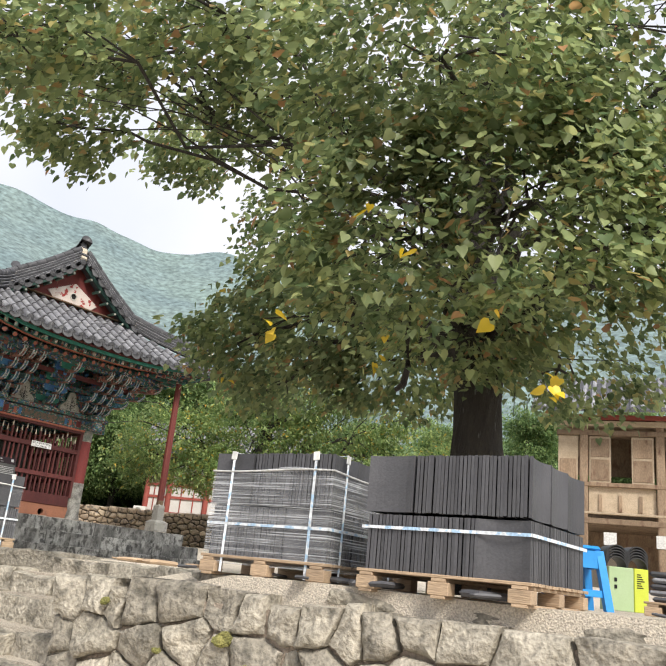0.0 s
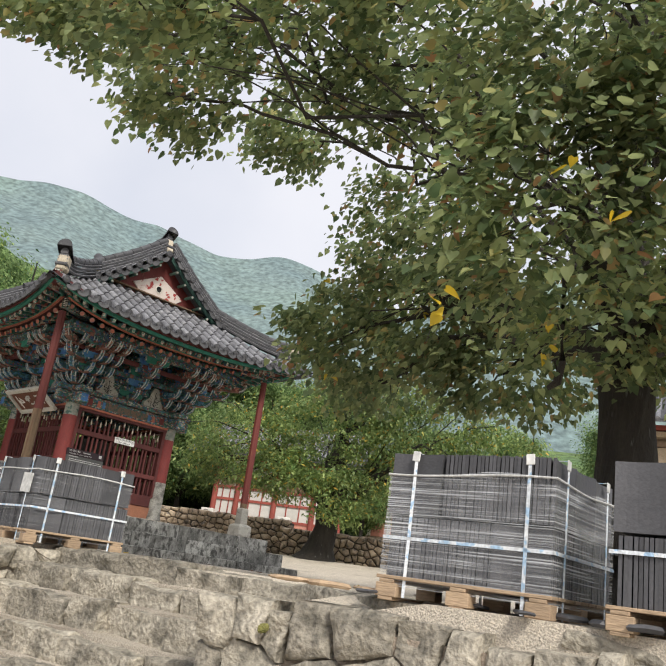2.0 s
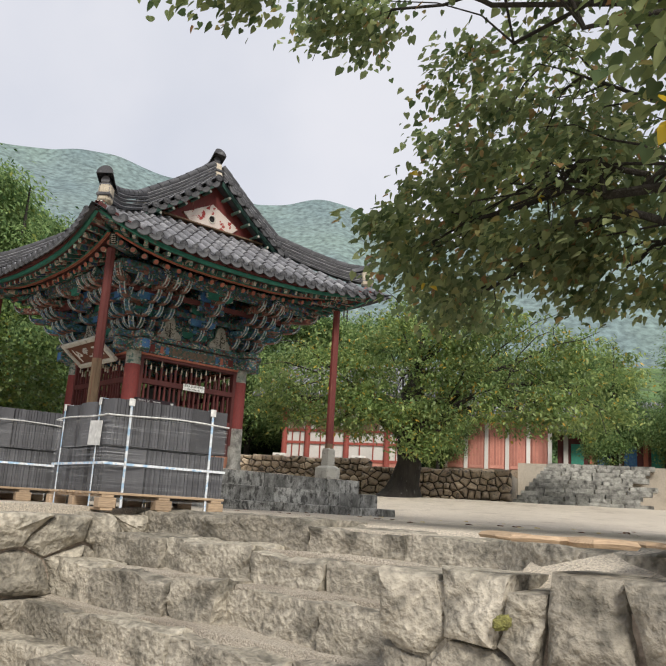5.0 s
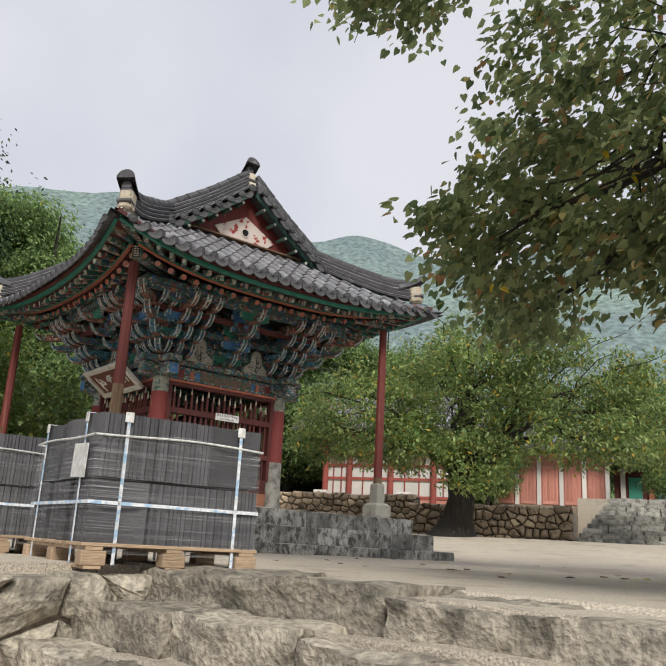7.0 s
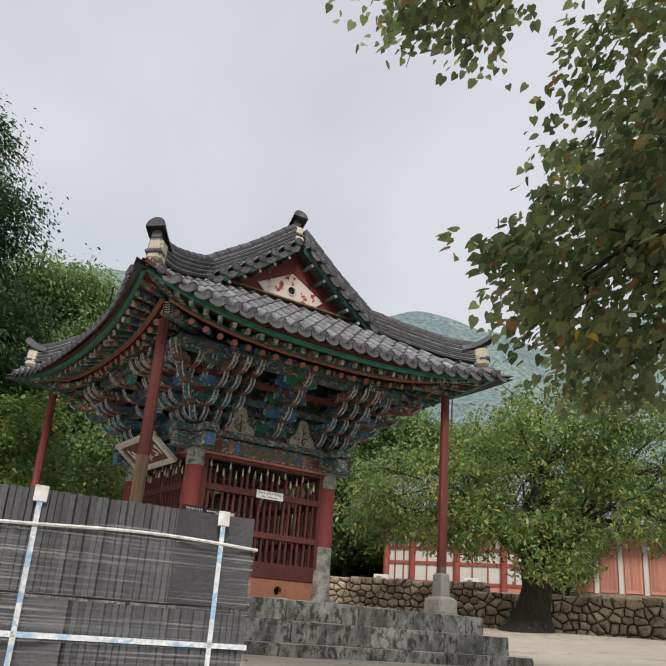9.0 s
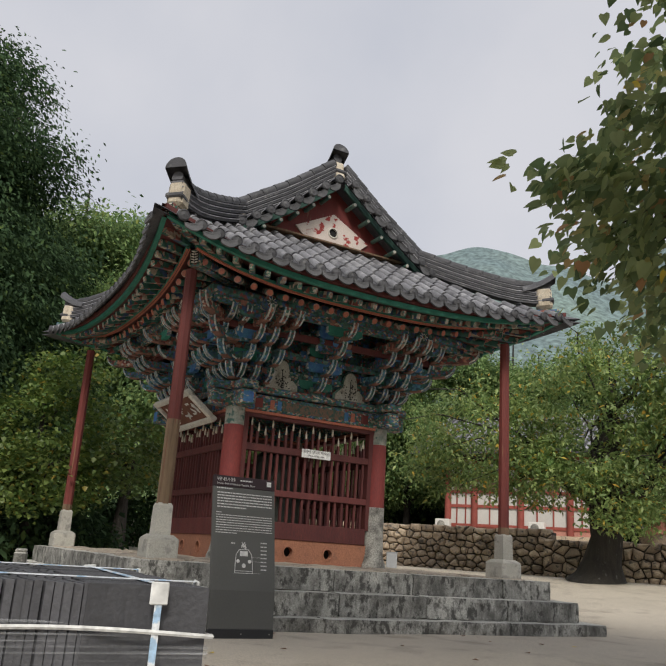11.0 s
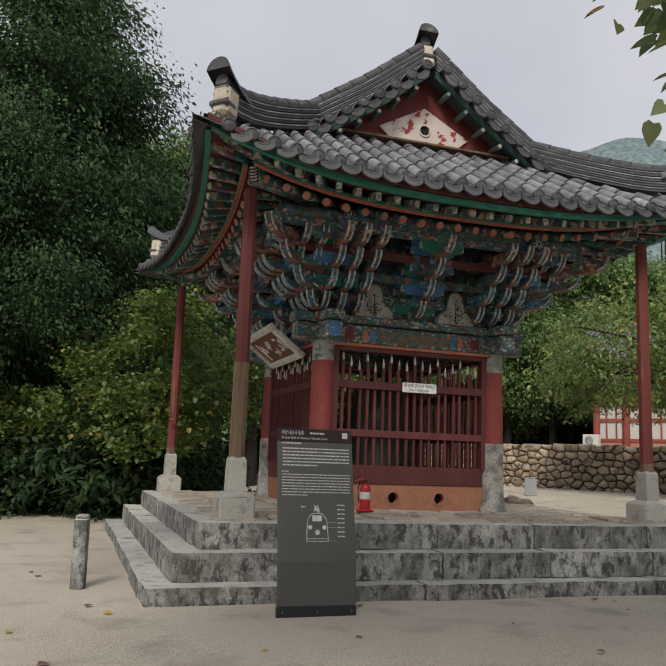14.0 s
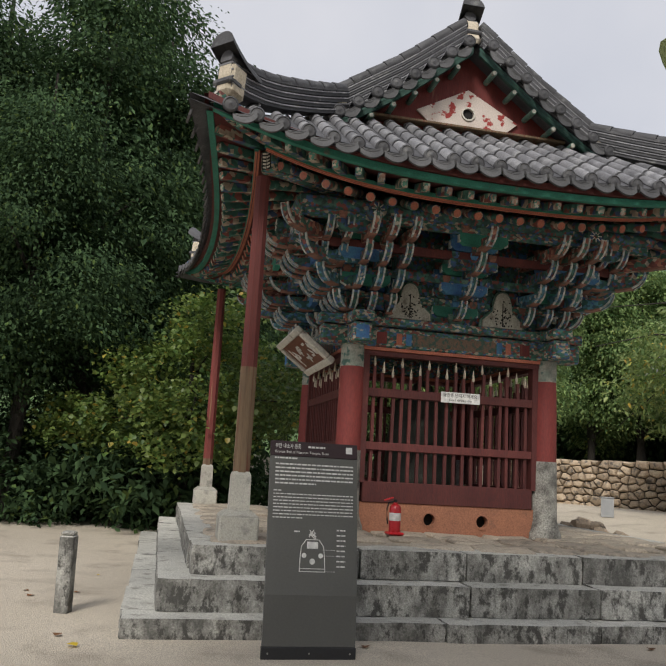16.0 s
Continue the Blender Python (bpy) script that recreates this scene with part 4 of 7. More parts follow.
def walls():
    hole_r = 0.085
    for k in range(4):
        rot = ROT4[k]
        b = MB().box(-1.32, 1.32, -1.55, -1.37, 2.52, 2.80, rot, 0.015).ob("tie_beam", PAINT_BEAM, pavilion, "painted tie beam with faded flower bands")
        for x0, x1, mt in ((-0.62, 0.62, FADED), (-0.72, -0.64, BLUE), (0.64, 0.72, BLUE), (-0.86, -0.78, ORANGE), (0.78, 0.86, ORANGE), (-1.2, -1.0, RED_WOOD), (1.0, 1.2, RED_WOOD)):
            MB().box(x0, x1, -1.556, -1.54, 2.57, 2.73, rot).ob("painted_band", mt, b)
        MB().box(-1.32, 1.32, -1.56, -1.36, 2.47, 2.515, rot).ob("beam_edge", ORANGE, b)
        MB().box(-1.65, 1.65, -1.63, -1.27, 2.82, 2.93, rot, 0.01).ob("plate_beam", PAINT_BEAM, pavilion, "painted plate beam")
        fr = MB()
        fr.box(-1.32, 1.32, -1.54, -1.38, 2.40, 2.46, rot)
        fr.box(-1.32, -1.22, -1.53, -1.39, 0.66, 2.40, rot)
        fr.box(1.22, 1.32, -1.53, -1.39, 0.66, 2.40, rot)
        fe = fr.ob("fence", DARK_RED, pavilion, "dark red picket fence between the columns")
        for z0, z1 in ((0.40, 0.68), (1.10, 1.21), (1.83, 1.95)):
            MB().box(-1.24, 1.24, -1.52, -1.42, z0, z1, rot, 0.008).ob("rail", DARK_RED, fe)
        rnd = random.Random(40 + k)
        for i in range(18):
            x = -1.13 + 2.26 * i / 17
            ht = 2.12 + (0.14 if i % 3 == 0 else rnd.uniform(-0.03, 0.06))
            pk = MB()
            pk.box(-0.021, 0.021, -0.021, 0.021, 0.68, ht, rot @ Matrix.Translation((x, -1.47, 0)) @ Matrix.Rotation(rnd.uniform(-0.012, 0.012), 4, "Y"))
            pc = pk.ob("picket", DARK_RED, fe)
            MB().lathe([(0.014, ht), (0.022, ht + 0.03), (0.018, ht + 0.07), (0.003, ht + 0.16)], 6, rot @ Matrix.Translation((x, -1.47, 0))).ob("picket_tip", PLASTER, pc, "worn pale spear tip")
        # terracotta base wall with two round vents
        wb = MB()
        nseg = 20
        holes = (-0.27, 0.5)
        edges = [-1.3, holes[0] - 0.16, holes[0] + 0.16, holes[1] - 0.16, holes[1] + 0.16, 1.3]
        for i in range(5):
            if i % 2 == 0:
                wb.box(edges[i], edges[i + 1], -1.50, -1.40, 0.0, 0.40, rot)
            else:
                cx = (edges[i] + edges[i + 1]) / 2
                vs, fs = [], []
                for y in (-1.50, -1.40):
                    for q in range(nseg):
                        a = 2 * math.pi * q / nseg + math.pi / 4
                        c, s = math.cos(a), math.sin(a)
                        kk = 1 / max(abs(c), abs(s))
                        vs.append((cx + hole_r * c, y, 0.2 + hole_r * s))
                        vs.append((cx + 0.16 * c * kk, y, 0.2 + 0.2 * s * kk))
                for q in range(nseg):
                    p = (q + 1) % nseg
                    o = 2 * nseg
                    fs += [(2 * q, 2 * q + 1, 2 * p + 1, 2 * p), (o + 2 * q, o + 2 * p, o + 2 * p + 1, o + 2 * q + 1), (2 * q, 2 * p, o + 2 * p, o + 2 * q)]
                wb.add(vs, fs, rot)
        bw = wb.ob("base_wall", TERRA, pavilion, "low terracotta-coloured rendered wall with two round vents", recalc=False)
        for cx in holes:
            MB().lathe([(hole_r, 0), (hole_r + 0.022, 0), (hole_r + 0.022, 0.016), (hole_r, 0.016)], 20, rot @ Matrix.Translation((cx, -1.498, 0.2)) @ Matrix.Rotation(math.pi / 2, 4, "X"), 0, False).ob("vent_ring", TERRA, bw)
        # black sheet added behind the holes to paint the shade inside the vents
        MB().box(-1.3, 1.3, -1.38, -1.3, 0, 0.38, rot).ob("dark_lining", BLACK, bw)


walls()

# ---- brackets under the eaves ----
PAINTS = (GREEN, OLD_GREEN, BLUE, RED_WOOD, WHITE, PINK, ORANGE)


def arm_mesh(reach, thick=0.085):
    """A bracket arm whose nose sweeps out and curls up to a thin tip, with a pale edge along its belly."""
    low = [(0, 0), (0.45 * reach, -0.03), (0.8 * reach, -0.04), (reach - 0.02, -0.025), (reach + 0.06, 0.015), (reach + 0.11, 0.065), (reach + 0.145, 0.13), (reach + 0.16, 0.19)]
    high = [(reach + 0.115, 0.14), (reach + 0.06, 0.105), (reach - 0.02, 0.095), (0.8 * reach, 0.12), (0, 0.15)]
    arm = MB().prism(low + high, thick)
    nose = low[3:]
    strip = MB()
    for sg in (-1, 1):
        strip.prism([(x + 0.006, z - 0.006) for x, z in nose] + [(x - 0.012, z + 0.012) for x, z in reversed(nose)], 0.022, Matrix.Translation((0, sg * (thick / 2 - 0.006), 0)))
    belly = [(max(reach - 0.24, 0.05), -0.033), (0.8 * reach, -0.04), (reach - 0.02, -0.025)]
    low_strip = MB().prism([(x, z - 0.007) for x, z in belly] + [(x, z + 0.016) for x, z in reversed(belly)], thick + 0.014)
    return arm, strip, low_strip


DANCHEONG = pattern_mat("painted_bracket", 24, ((0.03, 0.085, 0.075), (0.05, 0.14, 0.115), (0.03, 0.075, 0.065), (0.20, 0.065, 0.055), (0.05, 0.13, 0.105), (0.05, 0.10, 0.22), (0.03, 0.07, 0.06), (0.32, 0.28, 0.22)), 1.15)
CREST = pattern_mat("bracket_edge", 30, ((0.52, 0.54, 0.50), (0.40, 0.44, 0.44), (0.46, 0.47, 0.44), (0.20, 0.30, 0.38), (0.52, 0.50, 0.45), (0.30, 0.36, 0.34), (0.44, 0.36, 0.30)), 1.1)


BLUE_CELL = pattern_mat("blue_bracket", 20, ((0.05, 0.13, 0.30), (0.04, 0.10, 0.14), (0.08, 0.22, 0.30), (0.04, 0.12, 0.10), (0.40, 0.40, 0.36)), 1.1)
RED_CELL = pattern_mat("red_bracket", 20, ((0.24, 0.075, 0.06), (0.05, 0.13, 0.10), (0.34, 0.16, 0.11), (0.14, 0.05, 0.045), (0.42, 0.38, 0.32)), 1.1)
ROSE = mat("faded_rose_paint", (0.30, 0.15, 0.11), (0.20, 0.09, 0.065), 9, 60, 0.8, 0.2, spot=(0.10, 0.10, 0.09), spot_at=(0.55, 0.65), spot_scale=14)
# white panel paint dimmed, the shade below the eaves put into its colour
SHADED_PANEL = mat("shaded_panel_white", (0.36, 0.35, 0.30), (0.28, 0.27, 0.23), 6, 50, 0.85, 0.2, spot=(0.16, 0.15, 0.12), spot_at=(0.6, 0.7))


def brackets():
    rnd = random.Random(77)
    arms = []
    for t in range(4):
        a, s, u = arm_mesh(0.26 + 0.31 * t)
        ad, sd, ud = arm_mesh((0.26 + 0.31 * t) * 1.38, 0.11)
        body = (DANCHEONG, BLUE_CELL, DANCHEONG, RED_CELL)[t]
        arms.append((a.mesh("bracket_arm", body), (s.mesh("arm_edge", CREST), u.mesh("arm_underside", ROSE)), ad.mesh("bracket_arm", body), (sd.mesh("arm_edge", CREST), ud.mesh("arm_underside", ROSE))))
    lat = MB().prism([(-0.34, 0.06), (-0.27, 0.0), (0.27, 0.0), (0.34, 0.06), (0.34, 0.15), (-0.34, 0.15)], 0.09)
    lat_me = [lat.mesh("cross_arm", m) for m in (GREEN, DANCHEONG, BLUE)]
    capb = MB().box(-0.012, 0.012, -0.04, 0.04, 0.03, 0.13)
    cap_me = capb.mesh("painted_end", CREST)
    blk = MB().lathe([(0.045, 0), (0.075, 0.05), (0.075, 0.10)], 4, None, math.pi / 4)
    blk_me = [blk.mesh("bearing_block", m) for m in (BLUE, ROSE, OLD_GREEN, DANCHEONG)]
    base = MB().lathe([(0.10, 0), (0.16, 0.07), (0.16, 0.14)], 4, None, math.pi / 4).mesh("base_block", OLD_GREEN)

    def place(me, nm, par, m, st=None):
        o = piece(nm, me, par, m)
        if st:
            piece("arm_edge", st[0], o, Matrix.Identity(4))
            piece("arm_underside", st[1], o, Matrix.Identity(4))
        return o
    for k in range(4):
        rot = ROT4[k]
        out = Matrix.Rotation(-math.pi / 2, 4, "Z")
        # wall of the bracket zone, long bearers stepping outwards
        MB().box(-1.45, 1.45, -1.50, -1.42, 2.94, 4.62, rot).ob("bracket_wall", DANCHEONG, pavilion, "dark painted boards behind the brackets")
        for j in range(4):
            y, z = -1.50 - 0.31 * j, 3.14 + 0.265 * j
            MB().box(-1.5 - 0.31 * j, 1.5 + 0.31 * j, y - 0.035, y + 0.035, z + 0.04, z + 0.15, rot).ob("bearer", (PAINT_BEAM, DANCHEONG, DARK_RED, PAINT_BEAM)[j], pavilion)
        MB().tube([rot @ Vector((-2.5, -2.46, 4.17)), rot @ Vector((2.5, -2.46, 4.17))], 0.085, 12).ob("eave_purlin", DANCHEONG, pavilion, smooth=True)
        # set in the middle of the bay
        mid = MB().box(-0.09, 0.09, -1.56, -1.40, 2.94, 3.05, rot, 0.01).ob("bracket_set", OLD_GREEN, pavilion, "stepped painted bracket set with curled tongues")
        for t in range(4):
            z = 3.02 + 0.265 * t
            a, s, ad, sd = arms[t]
            place(a, "bracket_arm", mid, rot @ Matrix.Translation((0, -1.46, z)) @ out, s)
            for j in range(t + 1):
                for sg in (0,):
                    m = rot @ Matrix.Translation((0, -1.50 - 0.31 * j, z + 0.02))
                    c = piece("cross_arm", lat_me[(t + j) % 3], mid, m)
                    for e in (-1, 1):
                        piece("painted_end", cap_me, c, Matrix.Translation((e * 0.335, 0, 0)))
                for e in (-1, 0, 1):
                    piece("bearing_block", blk_me[(t + j + e) % 4], mid, rot @ Matrix.Translation((e * 0.27, -1.50 - 0.31 * j, z + 0.17)))
        piece("base_block", base, mid, rot @ Matrix.Translation((0, -1.46, 2.94)))
        # corner set
        cs = MB().box(-1.56, -1.34, -1.56, -1.34, 2.94, 3.06, rot, 0.01).ob("bracket_set", OLD_GREEN, pavilion, "dense painted corner bracket set with curled tongues")
        for t in range(4):
            z = 3.02 + 0.265 * t
            a, s, ad, sd = arms[t]
            place(ad, "bracket_arm", cs, rot @ Matrix.Translation((-1.46, -1.46, z)) @ Matrix.Rotation(radians(-135), 4, "Z"), sd)
            for q in range(0, 4):
                off = 0.26 * q
                if q > t + 1:
                    continue
                tt = arms[max(t - (1 if q > 1 else 0), 0)]
                place(tt[0], "bracket_arm", cs, rot @ Matrix.Translation((-1.30 - off, -1.46, z)) @ out, tt[1])
                place(tt[0], "bracket_arm", cs, rot @ Matrix.Translation((-1.46, -1.30 - off, z)) @ Matrix.Rotation(math.pi, 4, "Z"), tt[1])
            place(a, "bracket_arm", cs, rot @ Matrix.Translation((-1.02, -1.46, z)) @ out, s)
            place(a, "bracket_arm", cs, rot @ Matrix.Translation((-1.46, -1.02, z)) @ Matrix.Rotation(math.pi, 4, "Z"), s)
            for j in range(t + 1):
                for tr in (rot @ Matrix.Translation((-1.30 - 0.12 * j, -1.50 - 0.31 * j, z + 0.02)), rot @ Matrix.Translation((-1.50 - 0.31 * j, -1.30 - 0.12 * j, z + 0.02)) @ Matrix.Rotation(math.pi / 2, 4, "Z")):
                    c = piece("cross_arm", lat_me[(t + j + 1) % 3], cs, tr)
                    for e in (-1, 1):
                        piece("painted_end", cap_me, c, Matrix.Translation((e * 0.335, 0, 0)))
                    for e in (-1, 1):
                        piece("bearing_block", blk_me[(t + j + e) % 4], cs, tr @ Matrix.Translation((e * 0.27, 0, 0.15)))
        # round drum beam end and a carved head below the hip
        for tr in (rot @ Matrix.Translation((-1.52, -2.62, 4.10)) @ Matrix.Rotation(math.pi / 2, 4, "X"), rot @ Matrix.Translation((-2.62, -1.52, 4.10)) @ Matrix.Rotation(-math.pi / 2, 4, "Y")):
            dr = MB().lathe([(0.10, -0.25), (0.12, 0), (0.12, 0.03), (0.10, 0.035)], 18, tr).ob("beam_end", DANCHEONG, cs, "round beam end painted with a white rosette", smooth=True)
            ro = MB()
            for q in range(8):
                an = q * math.pi / 4
                ro.tube([tr @ Vector((0.03 * math.cos(an), 0.03 * math.sin(an), 0.038)), tr @ Vector((0.085 * math.cos(an), 0.085 * math.sin(an), 0.038))], 0.008, 5)
            ro.ob("rosette", WHITE, dr)
        # white bell-shaped painted panels on the plate beam
        for x in (-0.70, 0.70):
            half = [(0.31, 0.0), (0.30, 0.10), (0.22, 0.17), (0.15, 0.24), (0.13, 0.36), (0.10, 0.46), (0.06, 0.50), (0, 0.52)]
            poly = half + [(-a, b) for a, b in reversed(half[:-1])]
            pn = MB().prism(poly, 0.03, rot @ Matrix.Translation((x, -1.585, 2.94))).ob("painted_panel", SHADED_PANEL, pavilion, "pale bell-shaped panel painted with a dark plant")
            MB().prism([(a * 1.12, b * 1.06) for a, b in poly], 0.03, rot @ Matrix.Translation((x, -1.56, 2.94))).ob("panel_rim", OLD_GREEN, pn)
            st = MB()
            for q in range(46):
                cx, cz = rnd.gauss(0, 0.075), abs(rnd.gauss(0.12, 0.10)) + 0.03
                if cz < 0.42 and abs(cx) < 0.26 - 0.45 * cz + (0.05 if cz < 0.2 else 0.06):
                    st.box(-0.013, 0.013, -0.003, 0.003, -0.007, 0.007, rot @ Matrix.Translation((x + cx, -1.602, 2.94 + cz)) @ Matrix.Rotation(rnd.uniform(0, 3), 4, "Y"))
            st.box(-0.006, 0.006, -0.003, 0.003, 0.02, 0.36, rot @ Matrix.Translation((x, -1.602, 2.94)))
            st.ob("painted_plant", BLACK, pn)
    MB().box(-2.0, 2.0, -2.0, 2.0, 4.78, 4.84).ob("ceiling", DARK_RED, pavilion, "dark boarded ceiling over the bell")


brackets()


def bell():
    prof = [(0.0, 0.35), (0.52, 0.33), (0.56, 0.36), (0.57, 0.50), (0.545, 0.54), (0.55, 0.95), (0.50, 1.35), (0.44, 1.52), (0.45, 1.56), (0.44, 1.66), (0.30, 1.76), (0.0, 1.80)]
    bronze = mat("old_bronze", (0.035, 0.04, 0.034), (0.06, 0.062, 0.05), 5, 50, 0.5, 0.3, metal=0.6)
    b = thing("temple_bell", "large dark bronze temple bell hanging inside the fence", "bell", PAV)
    MB().lathe([(r, z + 0.25) for r, z in prof], 32).ob("bell_body", bronze, b, smooth=True)
    loop = [(0.16 * math.cos(a), 0, 2.02 + 0.20 * math.sin(a)) for a in [math.pi * i / 8 for i in range(9)]]
    MB().tube(loop, 0.05, 8).ob("dragon_loop", bronze, b, smooth=True)
    MB().tube([(0, 0, 2.2), (0, 0, 4.79)], 0.018, 6).ob("hanging_rod", bronze, b)


bell()


# ---- writing ----
def words(name, text, size, material, parent, m, wide=None):
    cu = bpy.data.curves.new(name, "FONT")
    cu.body, cu.size, cu.align_x, cu.align_y, cu.extrude = text, size, "LEFT", "TOP", 0.0008
    o = new(name, cu)
    bpy.context.view_layer.update()
    me = bpy.data.meshes.new_from_object(o)
    bpy.data.objects.remove(o)
    xs = [v.co.x for v in me.vertices]
    if wide and xs:
        k = wide / (max(xs) - min(xs))
        for v in me.vertices:
            v.co.x *= k
    me.materials.append(material)
    q = new(name, me)
    q.parent, q.matrix_basis = parent, m
    return q


INK_WHITE = mat("white_print", (0.62, 0.62, 0.60), (0.66, 0.66, 0.64), 3, 20, 0.6, 0.0)
SIGN_GREY = mat("sign_grey", (0.085, 0.085, 0.08), (0.10, 0.10, 0.094), 1.2, 60, 0.45, 0.05, grain=0.08)
SIGN_DARK = mat("sign_maroon", (0.030, 0.016, 0.020), (0.036, 0.02, 0.024), 1.2, 60, 0.45, 0.05, grain=0.08)
SIGN_BASE = mat("sign_base", (0.014, 0.015, 0.017), (0.02, 0.02, 0.022), 2, 60, 0.5, 0.05)


def info_sign():
    # the foot runs along the platform's front, the upper board leans back
    m = PAV @ Matrix.Translation((-2.57, -4.90, -0.79))
    s = thing("information_sign", "tall grey heritage information sign leaning back before the platform", "sign", m)
    w = 0.41
    lean = Matrix.Rotation(radians(-11.5), 4, "X")
    up = Matrix.Translation((0, 0.035, 0.52)) @ lean
    MB().box(-w, w, 0.0, 0.05, 0.10, 0.53, Matrix.Rotation(radians(-4), 4, "X"), 0.004).ob("lower_board", SIGN_GREY, s)
    b = MB().box(-w, w, 0.0, 0.05, 0.0, 1.22, up, 0.004).ob("board", SIGN_GREY, s, "grey board printed in white")
    MB().box(-w, w, 0.0, 0.052, 1.223, 1.36, up, 0.003).ob("header", SIGN_DARK, s, "dark maroon title strip")
    ft = MB().box(-w - 0.004, w + 0.004, -0.004, 0.055, -0.02, 0.10, None, 0.004).ob("foot_plate", SIGN_BASE, s, "black foot plate")
    for x in (-0.36, 0.0, 0.36):
        MB().lathe([(0.008, 0), (0.008, 0.006)], 8, Matrix.Translation((x, -0.004, 0.05)) @ Matrix.Rotation(math.pi / 2, 4, "X")).ob("bolt", GRANITE, ft)
    face = up @ Matrix.Rotation(math.pi / 2, 4, "X")
    words("title", "Bronze Bell of Naesosa Temple, Buan", 0.034, INK_WHITE, b, face @ Matrix.Translation((-0.37, 1.275, 0.002)), 0.50)
    words("title", "\ubd80\uc548 \ub0b4\uc18c\uc0ac \ub3d9\uc885", 0.05, INK_WHITE, b, face @ Matrix.Translation((-0.37, 1.335, 0.002)), 0.24)
    bars = MB()
    rnd = random.Random(3)

    def line(x0, x1, z, h):
        x = x0
        while x < x1:
            d = rnd.uniform(0.015, 0.05)
            bars.box(x, min(x + d, x1), -0.0015, 0.001, z, z + h, up)
            x += d + 0.007
    line(-0.06, 0.10, 1.305, 0.016)
    line(-0.37, -0.16, 1.195, 0.013)
    for i in range(6):
        line(-0.36, 0.37 if i < 5 else 0.02, 1.14 - i * 0.035, 0.013)
    for i in range(9):
        line(-0.37, 0.37 if i not in (0, 8) else (-0.30 if i == 0 else -0.10), 0.90 - i * 0.030, 0.009)
    for i in range(8):
        line(0.22, 0.30, 0.56 - i * 0.045, 0.012)
    line(-0.17, -0.12, 0.54, 0.012)
    for z in (0.39, 0.34, 0.205):
        bars.box(0.09, 0.21, -0.0012, 0.001, z, z + 0.002, up)
    bars.ob("print_lines", INK_WHITE, b)
    # line drawing of a bell
    dr = MB()
    for sg in (-1, 1):
        pts = [(0.115, 0.20), (0.11, 0.33), (0.10, 0.42), (0.06, 0.475)]
        for (x0, z0), (x1, z1) in zip(pts, pts[1:]):
            dr.tube([up @ Vector((sg * x0, -0.001, z0)), up @ Vector((sg * x1, -0.001, z1))], 0.004, 4)
        dr.lathe([(0.022, 0), (0.022, 0.001)], 12, up @ Matrix.Translation((sg * 0.075, 0, 0.34)) @ Matrix.Rotation(math.pi / 2, 4, "X"))
    for z in (0.20, 0.225, 0.475):
        dr.box(-0.115 if z < 0.4 else -0.06, 0.115 if z < 0.4 else 0.06, -0.0015, 0.001, z, z + 0.006, up)
    dr.box(-0.05, 0.05, -0.0015, 0.001, 0.40, 0.46, up)
    dr.lathe([(0.026, 0), (0.026, 0.001)], 14, up @ Matrix.Translation((0.0, 0, 0.29)) @ Matrix.Rotation(math.pi / 2, 4, "X"))
    for q in range(9):
        dr.tube([up @ Vector((rnd.uniform(-0.04, 0.04), -0.001, 0.48 + rnd.uniform(0, 0.03))), up @ Vector((rnd.uniform(-0.03, 0.03), -0.001, 0.52 + rnd.uniform(0, 0.05)))], 0.004, 4)
    dr.ob("bell_drawing", INK_WHITE, b)
    MB().box(0.30, 0.36, -0.0015, 0.001, 1.27, 1.33, up).ob("pale_square", INK_WHITE, b)


info_sign()


def notice():
    m = HOUSE @ Matrix.Translation((-0.18, -1.555, 1.89))
    n = thing("notice_plate", "small white notice plate on the picket fence", "sign", m)
    MB().box(0, 0.58, -0.012, 0.0, -0.075, 0.075, None, 0.003).ob("plate", INK_WHITE, n)
    words("notice_text", "\ub3d9\uc804\uc744 \ub358\uc9c0\uc9c0 \ub9c8\uc138\uc694", 0.06, BLACK, n, Matrix.Translation((0.03, -0.0135, 0.06)) @ Matrix.Rotation(math.pi / 2, 4, "X"), 0.5)
    words("notice_text", "Don't throw coins", 0.045, BLACK, n, Matrix.Translation((0.12, -0.0135, -0.012)) @ Matrix.Rotation(math.pi / 2, 4, "X"), 0.33)


notice()


